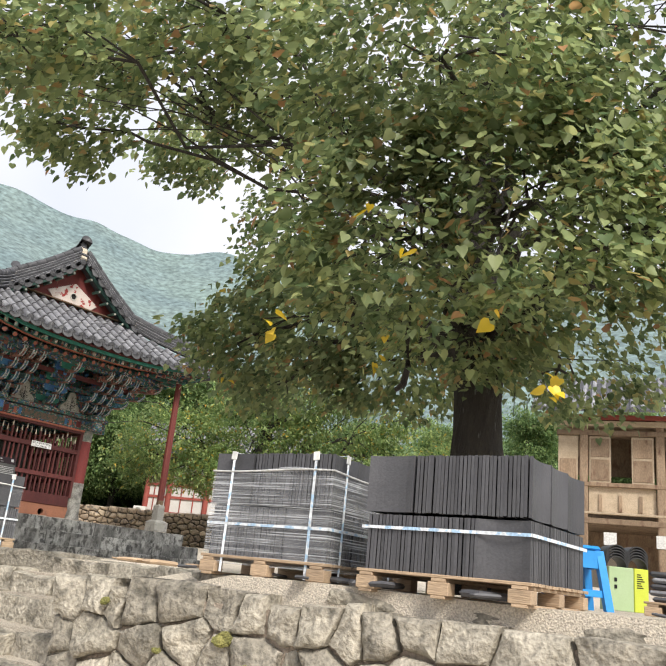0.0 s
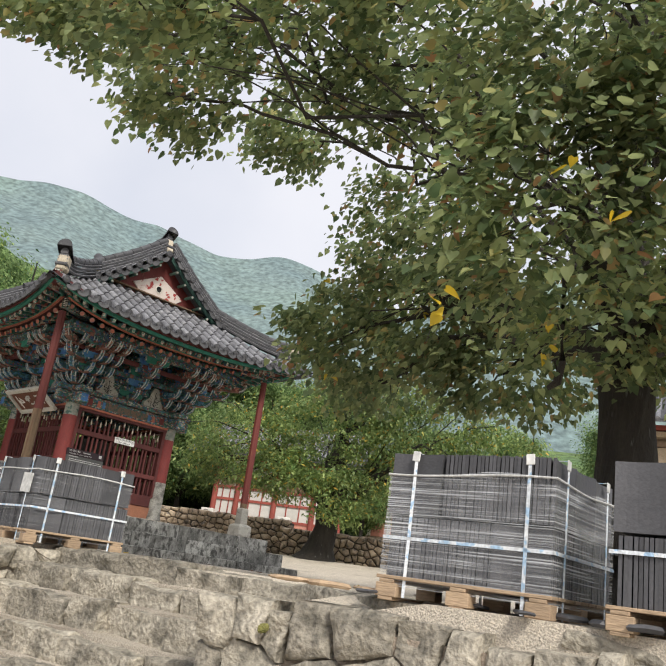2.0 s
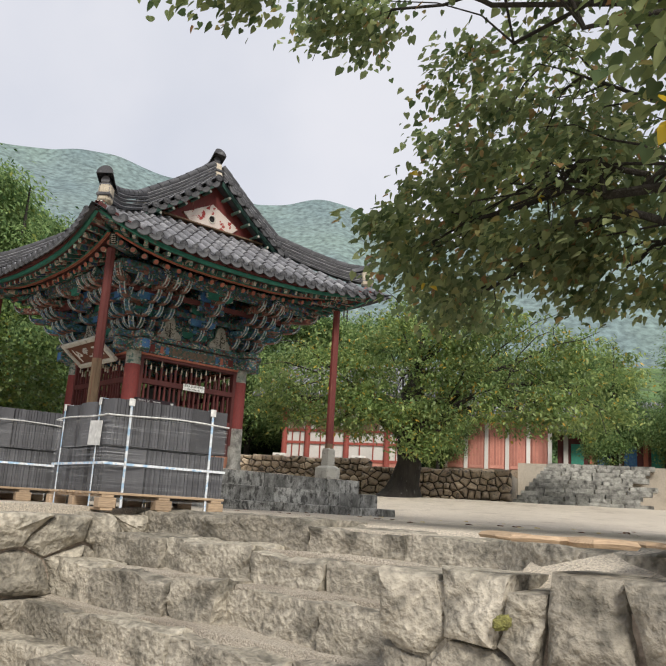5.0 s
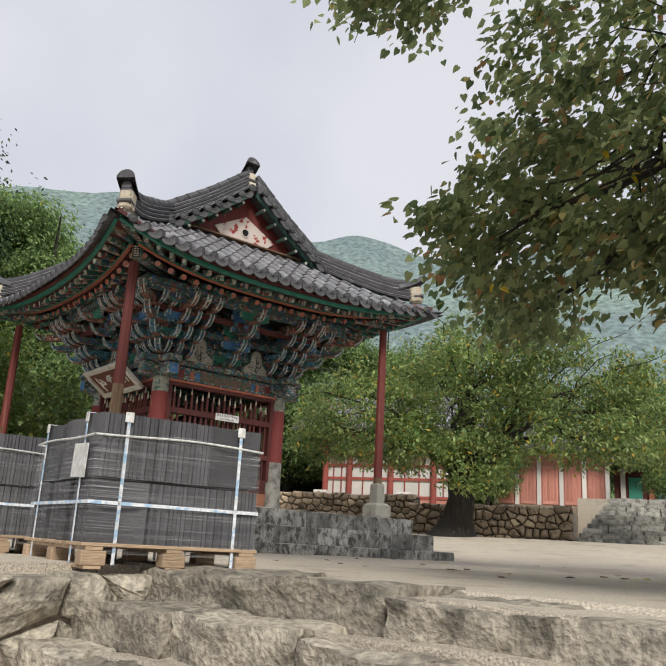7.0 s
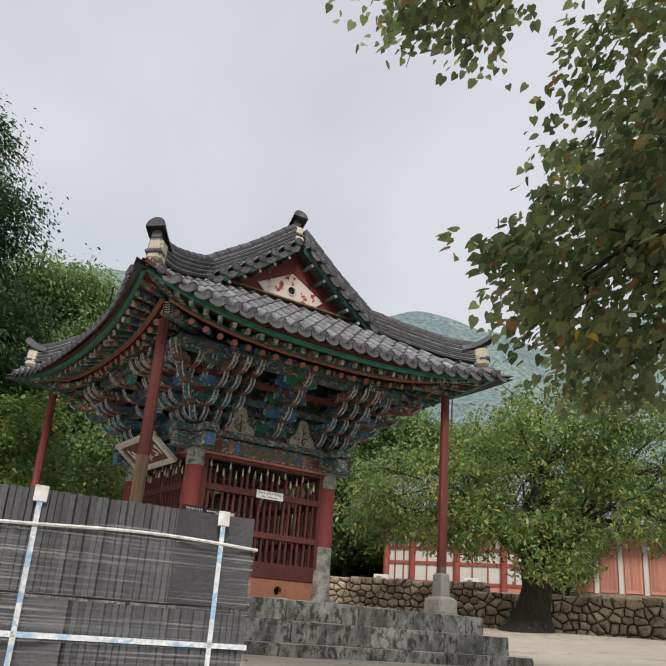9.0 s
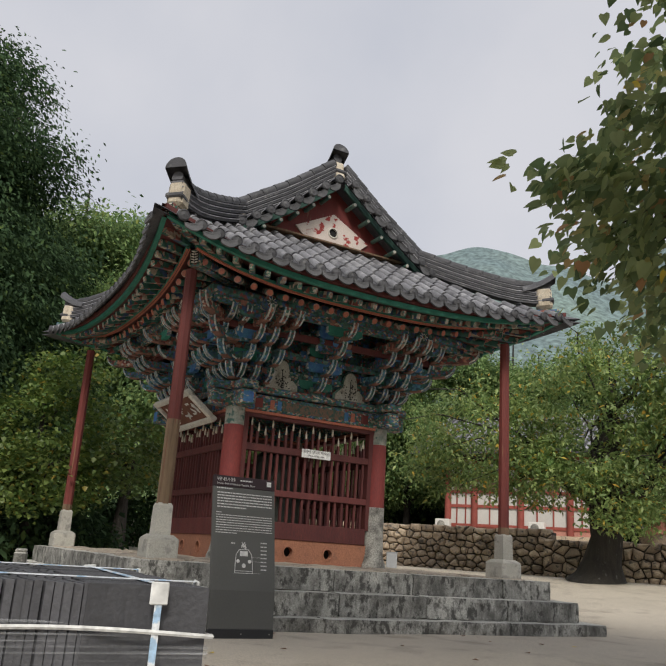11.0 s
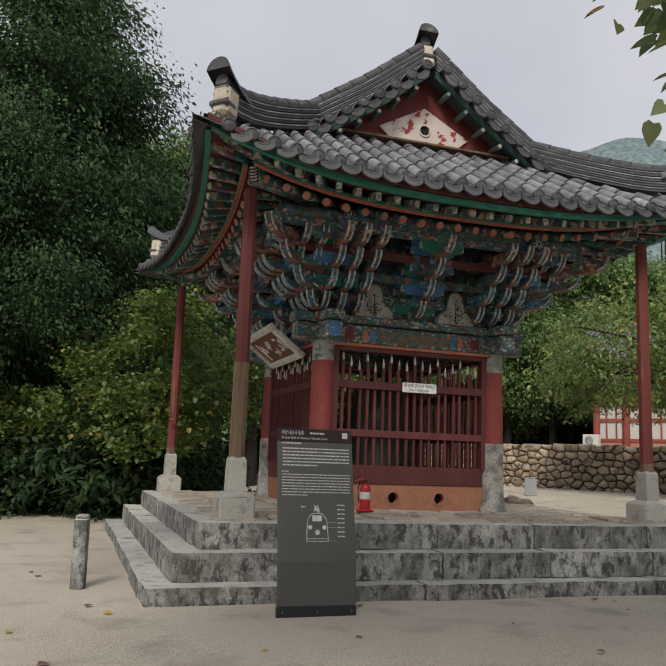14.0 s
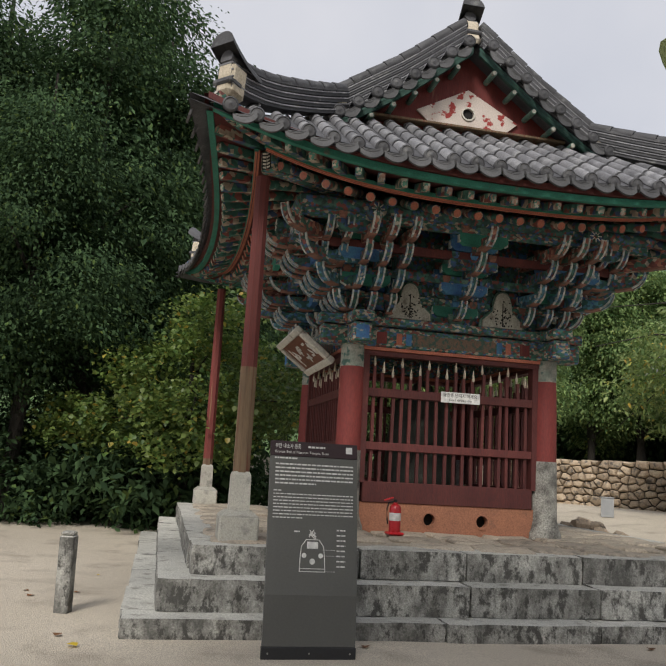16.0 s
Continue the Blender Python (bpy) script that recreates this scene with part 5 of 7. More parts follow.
def plaque():
    # hangs tilted under the eaves on the side that faces the stairs
    m = PAV @ Matrix.Translation((-1.93, 0.05, 2.57)) @ Matrix.Rotation(-math.pi / 2, 4, "Z") @ Matrix.Rotation(radians(52), 4, "X")
    p = thing("name_plaque", "framed brown name plaque with four pale characters", "plaque", m)
    MB().box(-0.82, 0.82, -0.02, 0.02, -0.26, 0.26, None, 0.004).ob("board", mat("plaque_brown", (0.12, 0.045, 0.025), (0.16, 0.06, 0.035), 4, 50, 0.7, 0.2), p)
    fr = OLD_GREEN
    for x0, x1, z0, z1 in ((-0.95, 0.95, 0.26, 0.37), (-0.95, 0.95, -0.37, -0.26), (-0.95, -0.82, -0.26, 0.26), (0.82, 0.95, -0.26, 0.26)):
        MB().box(x0, x1, -0.06, 0.03, z0, z1, None, 0.015).ob("frame_board", WHITE, p, "pale weathered frame board")
    rnd = random.Random(9)
    for c in range(3):
        ch = MB()
        for q in range(7):
            x, z = -0.52 + 0.52 * c + rnd.uniform(-0.13, 0.13), rnd.uniform(-0.15, 0.15)
            ch.box(-rnd.uniform(0.05, 0.14), rnd.uniform(0.05, 0.14), -0.026, -0.021, -0.022, 0.022, Matrix.Translation((x, 0, z)) @ Matrix.Rotation(rnd.choice((0, 0, 1.57, 0.7, -0.7)), 4, "Y"))
        ch.ob("character", INK_WHITE, p)


plaque()


def extinguisher():
    m = PAV @ Matrix.Translation((-0.92, -1.83, 0.02)) @ Matrix.Scale(0.9, 4)
    e = thing("fire_extinguisher", "red fire extinguisher standing on a red tray by the base wall", "fire extinguisher", m)
    red = mat("extinguisher_red", (0.42, 0.012, 0.02), (0.46, 0.02, 0.025), 3, 40, 0.35, 0.05, grain=0.08)
    MB().lathe([(0.082, 0.03), (0.085, 0.05), (0.085, 0.36), (0.07, 0.41), (0.03, 0.44), (0.03, 0.46)], 20).ob("cylinder_body", red, e, smooth=True)
    MB().lathe([(0.0865, 0.20), (0.0865, 0.31)], 20).ob("label_band", INK_WHITE, e, "white instruction label")
    MB().box(-0.12, 0.12, -0.12, 0.12, 0.0, 0.04, None, 0.02).ob("tray", red, e)
    MB().box(-0.018, 0.018, -0.03, 0.03, 0.45, 0.50, None, 0.006).ob("valve", BLACK, e)
    MB().box(-0.015, 0.13, -0.012, 0.012, 0.50, 0.52, Matrix.Rotation(radians(-18), 4, "Y"), 0.004).ob("lever", red, e)
    MB().tube([(-0.02, 0, 0.47), (-0.10, 0, 0.45), (-0.125, 0, 0.36), (-0.118, 0, 0.22), (-0.105, 0, 0.15)], 0.011, 8).ob("hose", BLACK, e, smooth=True)


extinguisher()


def stub():
    p = PAV @ Vector((-4.81, -3.0, 0))
    m = Matrix.Translation((p.x, p.y, 1.58)) @ Matrix.Rotation(radians(45), 4, "Z") @ Matrix.Rotation(radians(3), 4, "X")
    s = thing("stone_stub_post", "short square weathered granite post standing in the sand", "post", m)
    MB().box(-0.075, 0.075, -0.075, 0.075, -0.05, 0.80, None, 0.012).ob("shaft", STREAKED_SHADED, s)
    MB().box(-0.068, 0.068, -0.068, 0.068, 0.80, 0.84, None, 0.015).ob("worn_head", GRANITE, s)


stub()


def rubble_heap():
    rnd = random.Random(8)
    for i in range(34):
        r, a = abs(rnd.gauss(0, 0.5)), rnd.uniform(0, 6.28)
        s = rnd.uniform(0.18, 0.40)
        b = rough_block(rnd, s * 1.3, s, s * 0.7, 0.03, 2, 0.15)
        o = b.ob("loose_stone", WALL_BROWN, None, smooth=True, recalc=False)
        o.matrix_basis = Matrix.Translation((-11.8 + r * math.cos(a), 27.3 + r * math.sin(a), 1.89 + max(0, 0.36 - 0.35 * r) * rnd.uniform(0.2, 1.0) + s * 0.2)) @ Euler((rnd.uniform(-0.4, 0.4), rnd.uniform(-0.4, 0.4), rnd.uniform(0, 6))).to_matrix().to_4x4()
        tagged(o, "loose broken brown stone in a heap", "stone", "heap of loose stones")


rubble_heap()


def meter_box():
    grey = mat("grey_enamel", (0.30, 0.31, 0.32), (0.35, 0.36, 0.37), 3, 40, 0.5, 0.05, grain=0.08)
    b = thing("meter_box", "small light grey metal box standing before the stone wall", "box", pose(-13.8, 31.9, ground_z(-13.8, 31.9), 0, 0, 30))
    MB().box(-0.17, 0.17, -0.12, 0.12, 0, 0.52, None, 0.012).ob("body", grey, b)
    MB().box(-0.19, 0.19, -0.14, 0.14, 0.521, 0.55, None, 0.01).ob("lid", grey, b)
    MB().box(-0.14, 0.14, -0.128, -0.121, 0.06, 0.47, None, 0.003).ob("door", grey, b)


meter_box()

# ---- pallets of new roof tiles ----
def make_film(name, lo, hi, least, most):
    m = bpy.data.materials.new(name)
    m.use_nodes = True
    n, l = m.node_tree.nodes, m.node_tree.links
    p = n["Principled BSDF"]
    p.inputs["Base Color"].default_value = (0.72, 0.74, 0.76, 1)
    p.inputs["Roughness"].default_value = 0.25
    tc, mp = n.new("ShaderNodeTexCoord"), n.new("ShaderNodeMapping")
    mp.inputs["Scale"].default_value = (0.5, 0.5, 60)
    mp.inputs["Rotation"].default_value = (0.03, 0.05, 0)
    t1, t2 = n.new("ShaderNodeTexNoise"), n.new("ShaderNodeTexNoise")
    t1.inputs["Scale"].default_value, t1.inputs["Detail"].default_value = 2.2, 6
    t2.inputs["Scale"].default_value, t2.inputs["Detail"].default_value = 3.0, 2
    l.new(tc.outputs["Object"], mp.inputs[0])
    l.new(mp.outputs[0], t1.inputs["Vector"])
    l.new(tc.outputs["Object"], t2.inputs["Vector"])
    r1, mu = n.new("ShaderNodeMapRange"), n.new("ShaderNodeMath")
    for i, q in enumerate((lo, hi, least, most)):
        r1.inputs[i + 1].default_value = q
    l.new(t1.outputs[0], r1.inputs[0])
    r2 = n.new("ShaderNodeMapRange")
    for i, q in enumerate((0.35, 0.65, 0.55, 1.0)):
        r2.inputs[i + 1].default_value = q
    l.new(t2.outputs[0], r2.inputs[0])
    mu.operation = "MULTIPLY"
    l.new(r1.outputs[0], mu.inputs[0])
    l.new(r2.outputs[0], mu.inputs[1])
    l.new(mu.outputs[0], p.inputs["Alpha"])
    bu = n.new("ShaderNodeBump")
    bu.inputs["Strength"].default_value, bu.inputs["Distance"].default_value = 0.6, 0.01
    l.new(t1.outputs[0], bu.inputs["Height"])
    l.new(bu.outputs[0], p.inputs["Normal"])
    return m


FILM = make_film("stretch_film", 0.50, 0.74, 0.02, 0.44)
FILM_THICK = make_film("thick_stretch_film", 0.47, 0.66, 0.07, 0.72)


def pallet(m, w=1.1, d=1.1):
    p = thing("pallet", "raw pine shipping pallet on the terrace", "pallet", m, "pallets of roof tiles")
    rnd = random.Random(2)
    board = MB().box(-w / 2, w / 2, -0.048, 0.048, 0.123, 0.143, None, 0.003).mesh("deck_board", PALLET)
    for i in range(9):
        piece("deck_board", board, p, Matrix.Translation((0, -d / 2 + 0.05 + (d - 0.1) * i / 8, rnd.uniform(-0.001, 0.001))))
    block = MB().box(-0.072, 0.072, -0.05, 0.05, 0.020, 0.10, None, 0.004).mesh("block", PALLET)
    low = MB().box(-0.05, 0.05, -d / 2, d / 2, 0.0, 0.019, None, 0.003).mesh("bottom_board", PALLET)
    stringer = MB().box(-0.05, 0.05, -d / 2, d / 2, 0.101, 0.122, None, 0.003).mesh("stringer_board", PALLET)
    for x in (-w / 2 + 0.075, 0, w / 2 - 0.075):
        piece("bottom_board", low, p, Matrix.Translation((x, 0, 0)))
        piece("stringer_board", stringer, p, Matrix.Translation((x, 0, 0)))
        for y in (-d / 2 + 0.05, 0, d / 2 - 0.05):
            piece("block", block, p, Matrix.Translation((x, y, 0)))
    return p


def tile_slab(w, h, t, curve):
    mb = MB()
    n = 6
    for y in (-t / 2, t / 2):
        for z in (0, h):
            for i in range(n + 1):
                f = -1 + 2 * i / n
                mb.v.append((w / 2 * f, y + curve * (1 - f * f), z))
    k = n + 1
    for i in range(n):
        mb.f += [(i, i + 1, k + i + 1, k + i), (2 * k + i, 3 * k + i, 3 * k + i + 1, 2 * k + i + 1), (i, 2 * k + i, 2 * k + i + 1, i + 1), (k + i, k + i + 1, 3 * k + i + 1, 3 * k + i)]
    mb.f += [(0, k, 3 * k, 2 * k), (n, 2 * k + n, 3 * k + n, k + n)]
    return mb.mesh("clay_tile", NEW_TILE, False)


SLAB = tile_slab(0.345, 0.372, 0.021, 0.03)
SLAB_LOW = tile_slab(0.345, 0.352, 0.021, 0.03)


def tile_stack(m, seed, wrapped=True, w=1.06, d=1.02, tiers=2, label="", film=None):
    s = thing("roof_tile_stack", label or "stacked new dark grey roof tiles wrapped in clear film", "roof tiles", m, "stacks of roof tiles")
    rnd = random.Random(seed)
    for t in range(tiers):
        z = 0.372 * t
        for row in range(3):
            y = -d / 2 + 0.173 + row * (d - 0.346) / 2
            # most tiles stand on edge across the row, a few face outwards at one end
            x = -w / 2 + 0.012
            turned = rnd.randint(9, 11)
            side = (t + seed) % 2
            xs = []
            n = int((w - 0.36) / 0.0255)
            x0 = w / 2 - 0.014 - (n - 1) * 0.0255 if side else -w / 2 + 0.044
            for i in range(n):
                xs.append(x0 + i * 0.0255)
            for xi in xs:
                piece("clay_tile", SLAB if t else SLAB_LOW, s, Matrix.Translation((xi, y + rnd.uniform(-0.004, 0.004), z + rnd.uniform(-0.003, 0.003) * t)) @ Matrix.Rotation(math.pi / 2 + rnd.uniform(-0.02, 0.02), 4, "Z"))
            xc = -w / 2 + 0.175 if side else w / 2 - 0.175
            for i in range(12):
                piece("clay_tile", SLAB if t else SLAB_LOW, s, Matrix.Translation((xc, y - 0.165 + i * 0.0275, z)) @ Matrix.Rotation(rnd.uniform(-0.02, 0.02), 4, "Z"))
    h = 0.372 * tiers
    st = 0.010
    g = 0.014
    bands = [h * 0.36] if not wrapped else [h * 0.30, h * 0.30]
    strap = MB()
    for zb in bands[:1]:
        for x0, x1, y0, y1 in ((-w / 2 - g, w / 2 + g, -d / 2 - g, -d / 2 - g + 0.004), (-w / 2 - g, w / 2 + g, d / 2 + g - 0.004, d / 2 + g), (-w / 2 - g, -w / 2 - g + 0.004, -d / 2 - g, d / 2 + g), (w / 2 + g - 0.004, w / 2 + g, -d / 2 - g, d / 2 + g)):
            strap.box(x0, x1, y0, y1, zb - st, zb + st)
    strap.ob("strap", STRAP, s, "white printed plastic strap")
    if wrapped:
        for f in (-0.34, 0.36):
            vs = MB()
            vs.box(w * f - st, w * f + st, -d / 2 - g, -d / 2 - g + 0.004, -0.12, h + 0.006)
            vs.box(w * f - st, w * f + st, d / 2 + g - 0.004, d / 2 + g, -0.12, h + 0.006)
            vs.box(w * f - st, w * f + st, -d / 2 - g, d / 2 + g, h + 0.004, h + 0.007)
            vs.ob("strap", STRAP, s, "white printed plastic strap")
            vs = MB()
            vs.box(-w / 2 - g, -w / 2 - g + 0.004, d * f - st, d * f + st, -0.12, h + 0.009)
            vs.box(w / 2 + g - 0.004, w / 2 + g, d * f - st, d * f + st, -0.12, h + 0.009)
            vs.box(-w / 2 - g, w / 2 + g, d * f - st, d * f + st, h + 0.007, h + 0.010)
            vs.ob("strap", STRAP, s, "white printed plastic strap")
            for sg in (-1, 1):
                for tr in (Matrix.Translation((w * f, sg * (d / 2 + g), h)), Matrix.Translation((sg * (w / 2 + g), d * f, h)) @ Matrix.Rotation(math.pi / 2, 4, "Z")):
                    MB().box(-0.026, 0.026, -0.004, 0.004, -0.05, 0.012, tr @ Matrix.Rotation(rnd.uniform(-0.1, 0.1), 4, "Y"), 0.003).ob("corner_guard", INK_WHITE, s, "white card edge guard")
        # film: rounded skirt pulled in irregularly, and a rope-like gathered top edge
        fm = MB()
        ring_n = 64
        prof = [-0.06, 0.0, 0.12, 0.26, 0.40, 0.52, h * 0.83]

        def at(q, z, out):
            a = q / ring_n * 4
            k, f = int(a) % 4, a - int(a)
            cx = [(-w / 2, -d / 2), (w / 2, -d / 2), (w / 2, d / 2), (-w / 2, d / 2)]
            x0, y0 = cx[k]
            x1, y1 = cx[(k + 1) % 4]
            x, y = x0 + (x1 - x0) * f, y0 + (y1 - y0) * f
            bul = out + 0.006 * noise.noise(Vector((x * 3, y * 3, z * 6 + seed))) + 0.003
            return (x * (1 + bul / (w / 2)), y * (1 + bul / (d / 2)), z)
        for z in prof:
            fm.v += [at(q, z + (0.03 * math.sin(q * 0.35 + seed) if z == prof[-1] else 0), 0.006) for q in range(ring_n)]
        fm.f = [(i * ring_n + q, i * ring_n + (q + 1) % ring_n, (i + 1) * ring_n + (q + 1) % ring_n, (i + 1) * ring_n + q) for i in range(len(prof) - 1) for q in range(ring_n)]
        fm.ob("stretch_film", film, s, "wrinkled clear stretch film", smooth=True, recalc=False)
        rp = MB()
        rp.tube([at(q % ring_n, h * 0.83 + 0.012 * math.sin(q * 0.3 + seed), 0.012) for q in range(ring_n + 1)], 0.007, 6, False)
        rp.ob("film_edge", mat("film_rope", (0.62, 0.62, 0.60), (0.5, 0.5, 0.49), 8, 40, 0.5, 0.2) if "film_rope" not in bpy.data.materials else bpy.data.materials["film_rope"], s, smooth=True)
        sh = MB().box(0, 0.26, -0.002, 0.002, 0, 0.20, Matrix.Translation((-w / 2 - g - 0.008, -d * 0.46 + 0.30, h * 0.50)) @ Matrix.Rotation(-math.pi / 2, 4, "Z") @ Matrix.Rotation(0.05, 4, "Y"))
        sh.ob("paper_sheet", INK_WHITE, s, "white delivery sheet under the film")
    return s


def load(x, y, deg, seed, wrapped=True, tiers=2, z=1.585, label="", w=1.1, d=1.1, size=1.0, film=None):
    m = pose(x, y, z, 0, 0, deg) @ Matrix.Scale(size, 4)
    pallet(m, w, d)
    return tile_stack(m @ Matrix.Translation((0, 0, 0.145)), seed, wrapped, w - 0.04, d - 0.06, tiers, label, film or FILM)


load(0.50, 7.41, -22, 4, size=1.085, film=FILM_THICK)
load(1.90, 6.64, -24, 8, False, size=1.04, label="unwrapped stack of new dark grey roof tiles with one strap", w=1.2, d=1.1)
load(-4.50, 9.83, 56, 5, w=1.12, d=1.25, size=1.01)
load(-6.36, 10.38, 56, 6, w=1.12, d=1.25, size=1.01)

# ---- trees ----
def leaf_material(name, low, high, rare, rare_share, light=0.3, gloss=0.48):
    m = bpy.data.materials.new(name)
    m.use_nodes = True
    n, l = m.node_tree.nodes, m.node_tree.links
    p = n["Principled BSDF"]
    ge = n.new("ShaderNodeNewGeometry")
    ra = n.new("ShaderNodeValToRGB")
    el = ra.color_ramp.elements
    el[0].color, el[1].color = (*low, 1), (*rare[-1], 1)
    el[1].position = 1.0
    a = el.new(1 - rare_share * 1.2)
    a.color = (*high, 1)
    b = el.new(1 - rare_share * 0.6)
    b.color = (*rare[0], 1)
    l.new(ge.outputs["Random Per Island"], ra.inputs[0])
    tc, t = n.new("ShaderNodeTexCoord"), n.new("ShaderNodeTexNoise")
    t.inputs["Scale"].default_value, t.inputs["Detail"].default_value = 0.55, 3
    l.new(tc.outputs["Object"], t.inputs["Vector"])
    r = n.new("ShaderNodeMapRange")
    for i, q in enumerate((0.3, 0.7, 0.7, 1.5)):
        r.inputs[i + 1].default_value = q
    l.new(t.outputs[0], r.inputs[0])
    mx = n.new("ShaderNodeMix")
    mx.data_type, mx.blend_type = "RGBA", "MULTIPLY"
    mx.inputs[0].default_value = 1
    l.new(ra.outputs[0], mx.inputs[6])
    l.new(r.outputs[0], mx.inputs[7])
    l.new(mx.outputs[2], p.inputs["Base Color"])
    p.inputs["Roughness"].default_value = gloss
    p.inputs["Specular IOR Level"].default_value = 0.5 if gloss < 0.6 else 0.15
    tr = n.new("ShaderNodeBsdfTranslucent")
    l.new(mx.outputs[2], tr.inputs[0])
    ms = n.new("ShaderNodeMixShader")
    ms.inputs[0].default_value = light
    l.new(p.outputs[0], ms.inputs[1])
    l.new(tr.outputs[0], ms.inputs[2])
    l.new(ms.outputs[0], n["Material Output"].inputs[0])
    return m


HEART = np.array([(0, 0.06, 0), (0.28, -0.06, 0.05), (0.50, 0.16, 0.08), (0.47, 0.48, 0.08), (0.24, 0.86, 0.02), (0, 1.2, -0.14), (-0.24, 0.86, 0.02), (-0.47, 0.48, 0.08), (-0.50, 0.16, 0.08), (-0.28, -0.06, 0.05)])
SLIM = np.array([(0, 0, 0), (0.30, 0.55, 0.04), (0, 1.25, -0.08), (-0.30, 0.55, 0.04)])
LEAF = np.array([(0, 0, 0), (0.50, 0.28, 0.07), (0.34, 0.72, 0.05), (0, 1.08, -0.10), (-0.34, 0.72, 0.05), (-0.50, 0.28, 0.07)])
LONG = np.array([(0, 0, 0), (0.26, 0.35, 0.05), (0.20, 0.8, 0.03), (0, 1.2, -0.12), (-0.20, 0.8, 0.03), (-0.26, 0.35, 0.05)])


def leaves(name, blobs, material, parent, seed, size, per_clump, clump_r, shape=LEAF, droop=0.55, inner=0.55, lo=-1.0, make=True, outward=None):
    """A crown of single leaves. blobs: centre x, y, z, radii x, y, z and the number of clumps."""
    rg = np.random.default_rng(seed)
    cs = []
    for x, y, z, rx, ry, rz, n in blobs:
        d = rg.normal(size=(n, 3))
        d /= np.linalg.norm(d, axis=1)[:, None]
        d[:, 2] = np.maximum(d[:, 2], lo)
        k = rg.uniform(inner, 1.0, n) ** 0.6
        cs.append(np.array((x, y, z)) + d * k[:, None] * np.array((rx, ry, rz)))
    cs = np.concatenate(cs)
    n = len(cs) * per_clump
    c = np.repeat(cs, per_clump, axis=0)
    spread = np.repeat(rg.uniform(0.6, 1.35, len(cs)), per_clump)[:, None]
    p = c + rg.normal(size=(n, 3)).clip(-1.7, 1.7) * np.array((1, 1, 0.62)) * clump_r * spread
    yaw = rg.uniform(0, 2 * np.pi, n)
    if outward is not None:
        # leaves hang like shingles, their tips away from the boughs
        mid = np.repeat(np.concatenate([np.repeat([b[:3]], b[6], axis=0) for b in blobs]), per_clump, axis=0)
        w = (p - mid) * (1 - outward) + p * outward
        yaw = np.arctan2(-w[:, 0], w[:, 1]) + rg.normal(0, 0.65, n)
    pit = -np.abs(rg.normal(droop, 0.45, n))
    rol = rg.normal(0, 0.5, n)
    cy, sy, cp, sp, cr, sr = np.cos(yaw), np.sin(yaw), np.cos(pit), np.sin(pit), np.cos(rol), np.sin(rol)
    ax = np.stack([cy * cr - sy * sp * sr, sy * cr + cy * sp * sr, -cp * sr], 1)
    ay = np.stack([-sy * cp, cy * cp, sp], 1)
    az = np.cross(ax, ay)
    s = size * rg.uniform(0.6, 1.3, n)[:, None, None]
    v = p[:, None, :] + s * (shape[None, :, 0, None] * ax[:, None] + shape[None, :, 1, None] * ay[:, None] + shape[None, :, 2, None] * az[:, None])
    me = bpy.data.meshes.new(name)
    k = len(shape)
    half = k // 2 + 1
    faces = [list(range(half)), [0] + list(range(half - 1, k))] if k > 4 else [list(range(4))]
    flat = np.array([i for f in faces for i in f])
    me.vertices.add(n * k)
    me.vertices.foreach_set("co", v.astype(np.float32).ravel())
    idx = (np.arange(n)[:, None] * k + flat[None]).ravel()
    me.loops.add(n * len(flat))
    me.loops.foreach_set("vertex_index", idx.astype(np.int32))
    me.polygons.add(n * len(faces))
    me.polygons.foreach_set("loop_start", (np.arange(n * len(faces)) * len(faces[0])).astype(np.int32))
    me.update()
    me.validate()
    me.materials.append(material)
    if not make:
        return me, cs
    o = new(name, me)
    o.parent = parent
    tagged(o, kind="stuff")
    return o, cs


def limb(mb, a, b, r0, r1, seed, bend=0.12, n=8):
    rg = random.Random(seed)
    a, b = Vector(a), Vector(b)
    pts, rad = [], []
    ln = (b - a).length
    for i in range(n + 1):
        t = i / n
        w = Vector((rg.uniform(-1, 1), rg.uniform(-1, 1), rg.uniform(-0.6, 0.9))) * bend * ln * 0.35 * math.sin(math.pi * t)
        pts.append(a.lerp(b, t) + w + Vector((0, 0, 0.10 * ln * math.sin(math.pi * t))))
        rad.append(r0 + (r1 - r0) * t ** 0.8)
    mb.tube(pts, rad, 8)
    return pts


LINDEN = leaf_material("linden_leaf", (0.10, 0.155, 0.07), (0.38, 0.43, 0.20), ((0.44, 0.40, 0.16), (0.42, 0.22, 0.11)), 0.09, 0.55)
YELLOW = leaf_material("yellow_leaf", (0.55, 0.40, 0.02), (0.62, 0.45, 0.04), ((0.5, 0.3, 0.03), (0.4, 0.2, 0.03)), 0.1, 0.3)


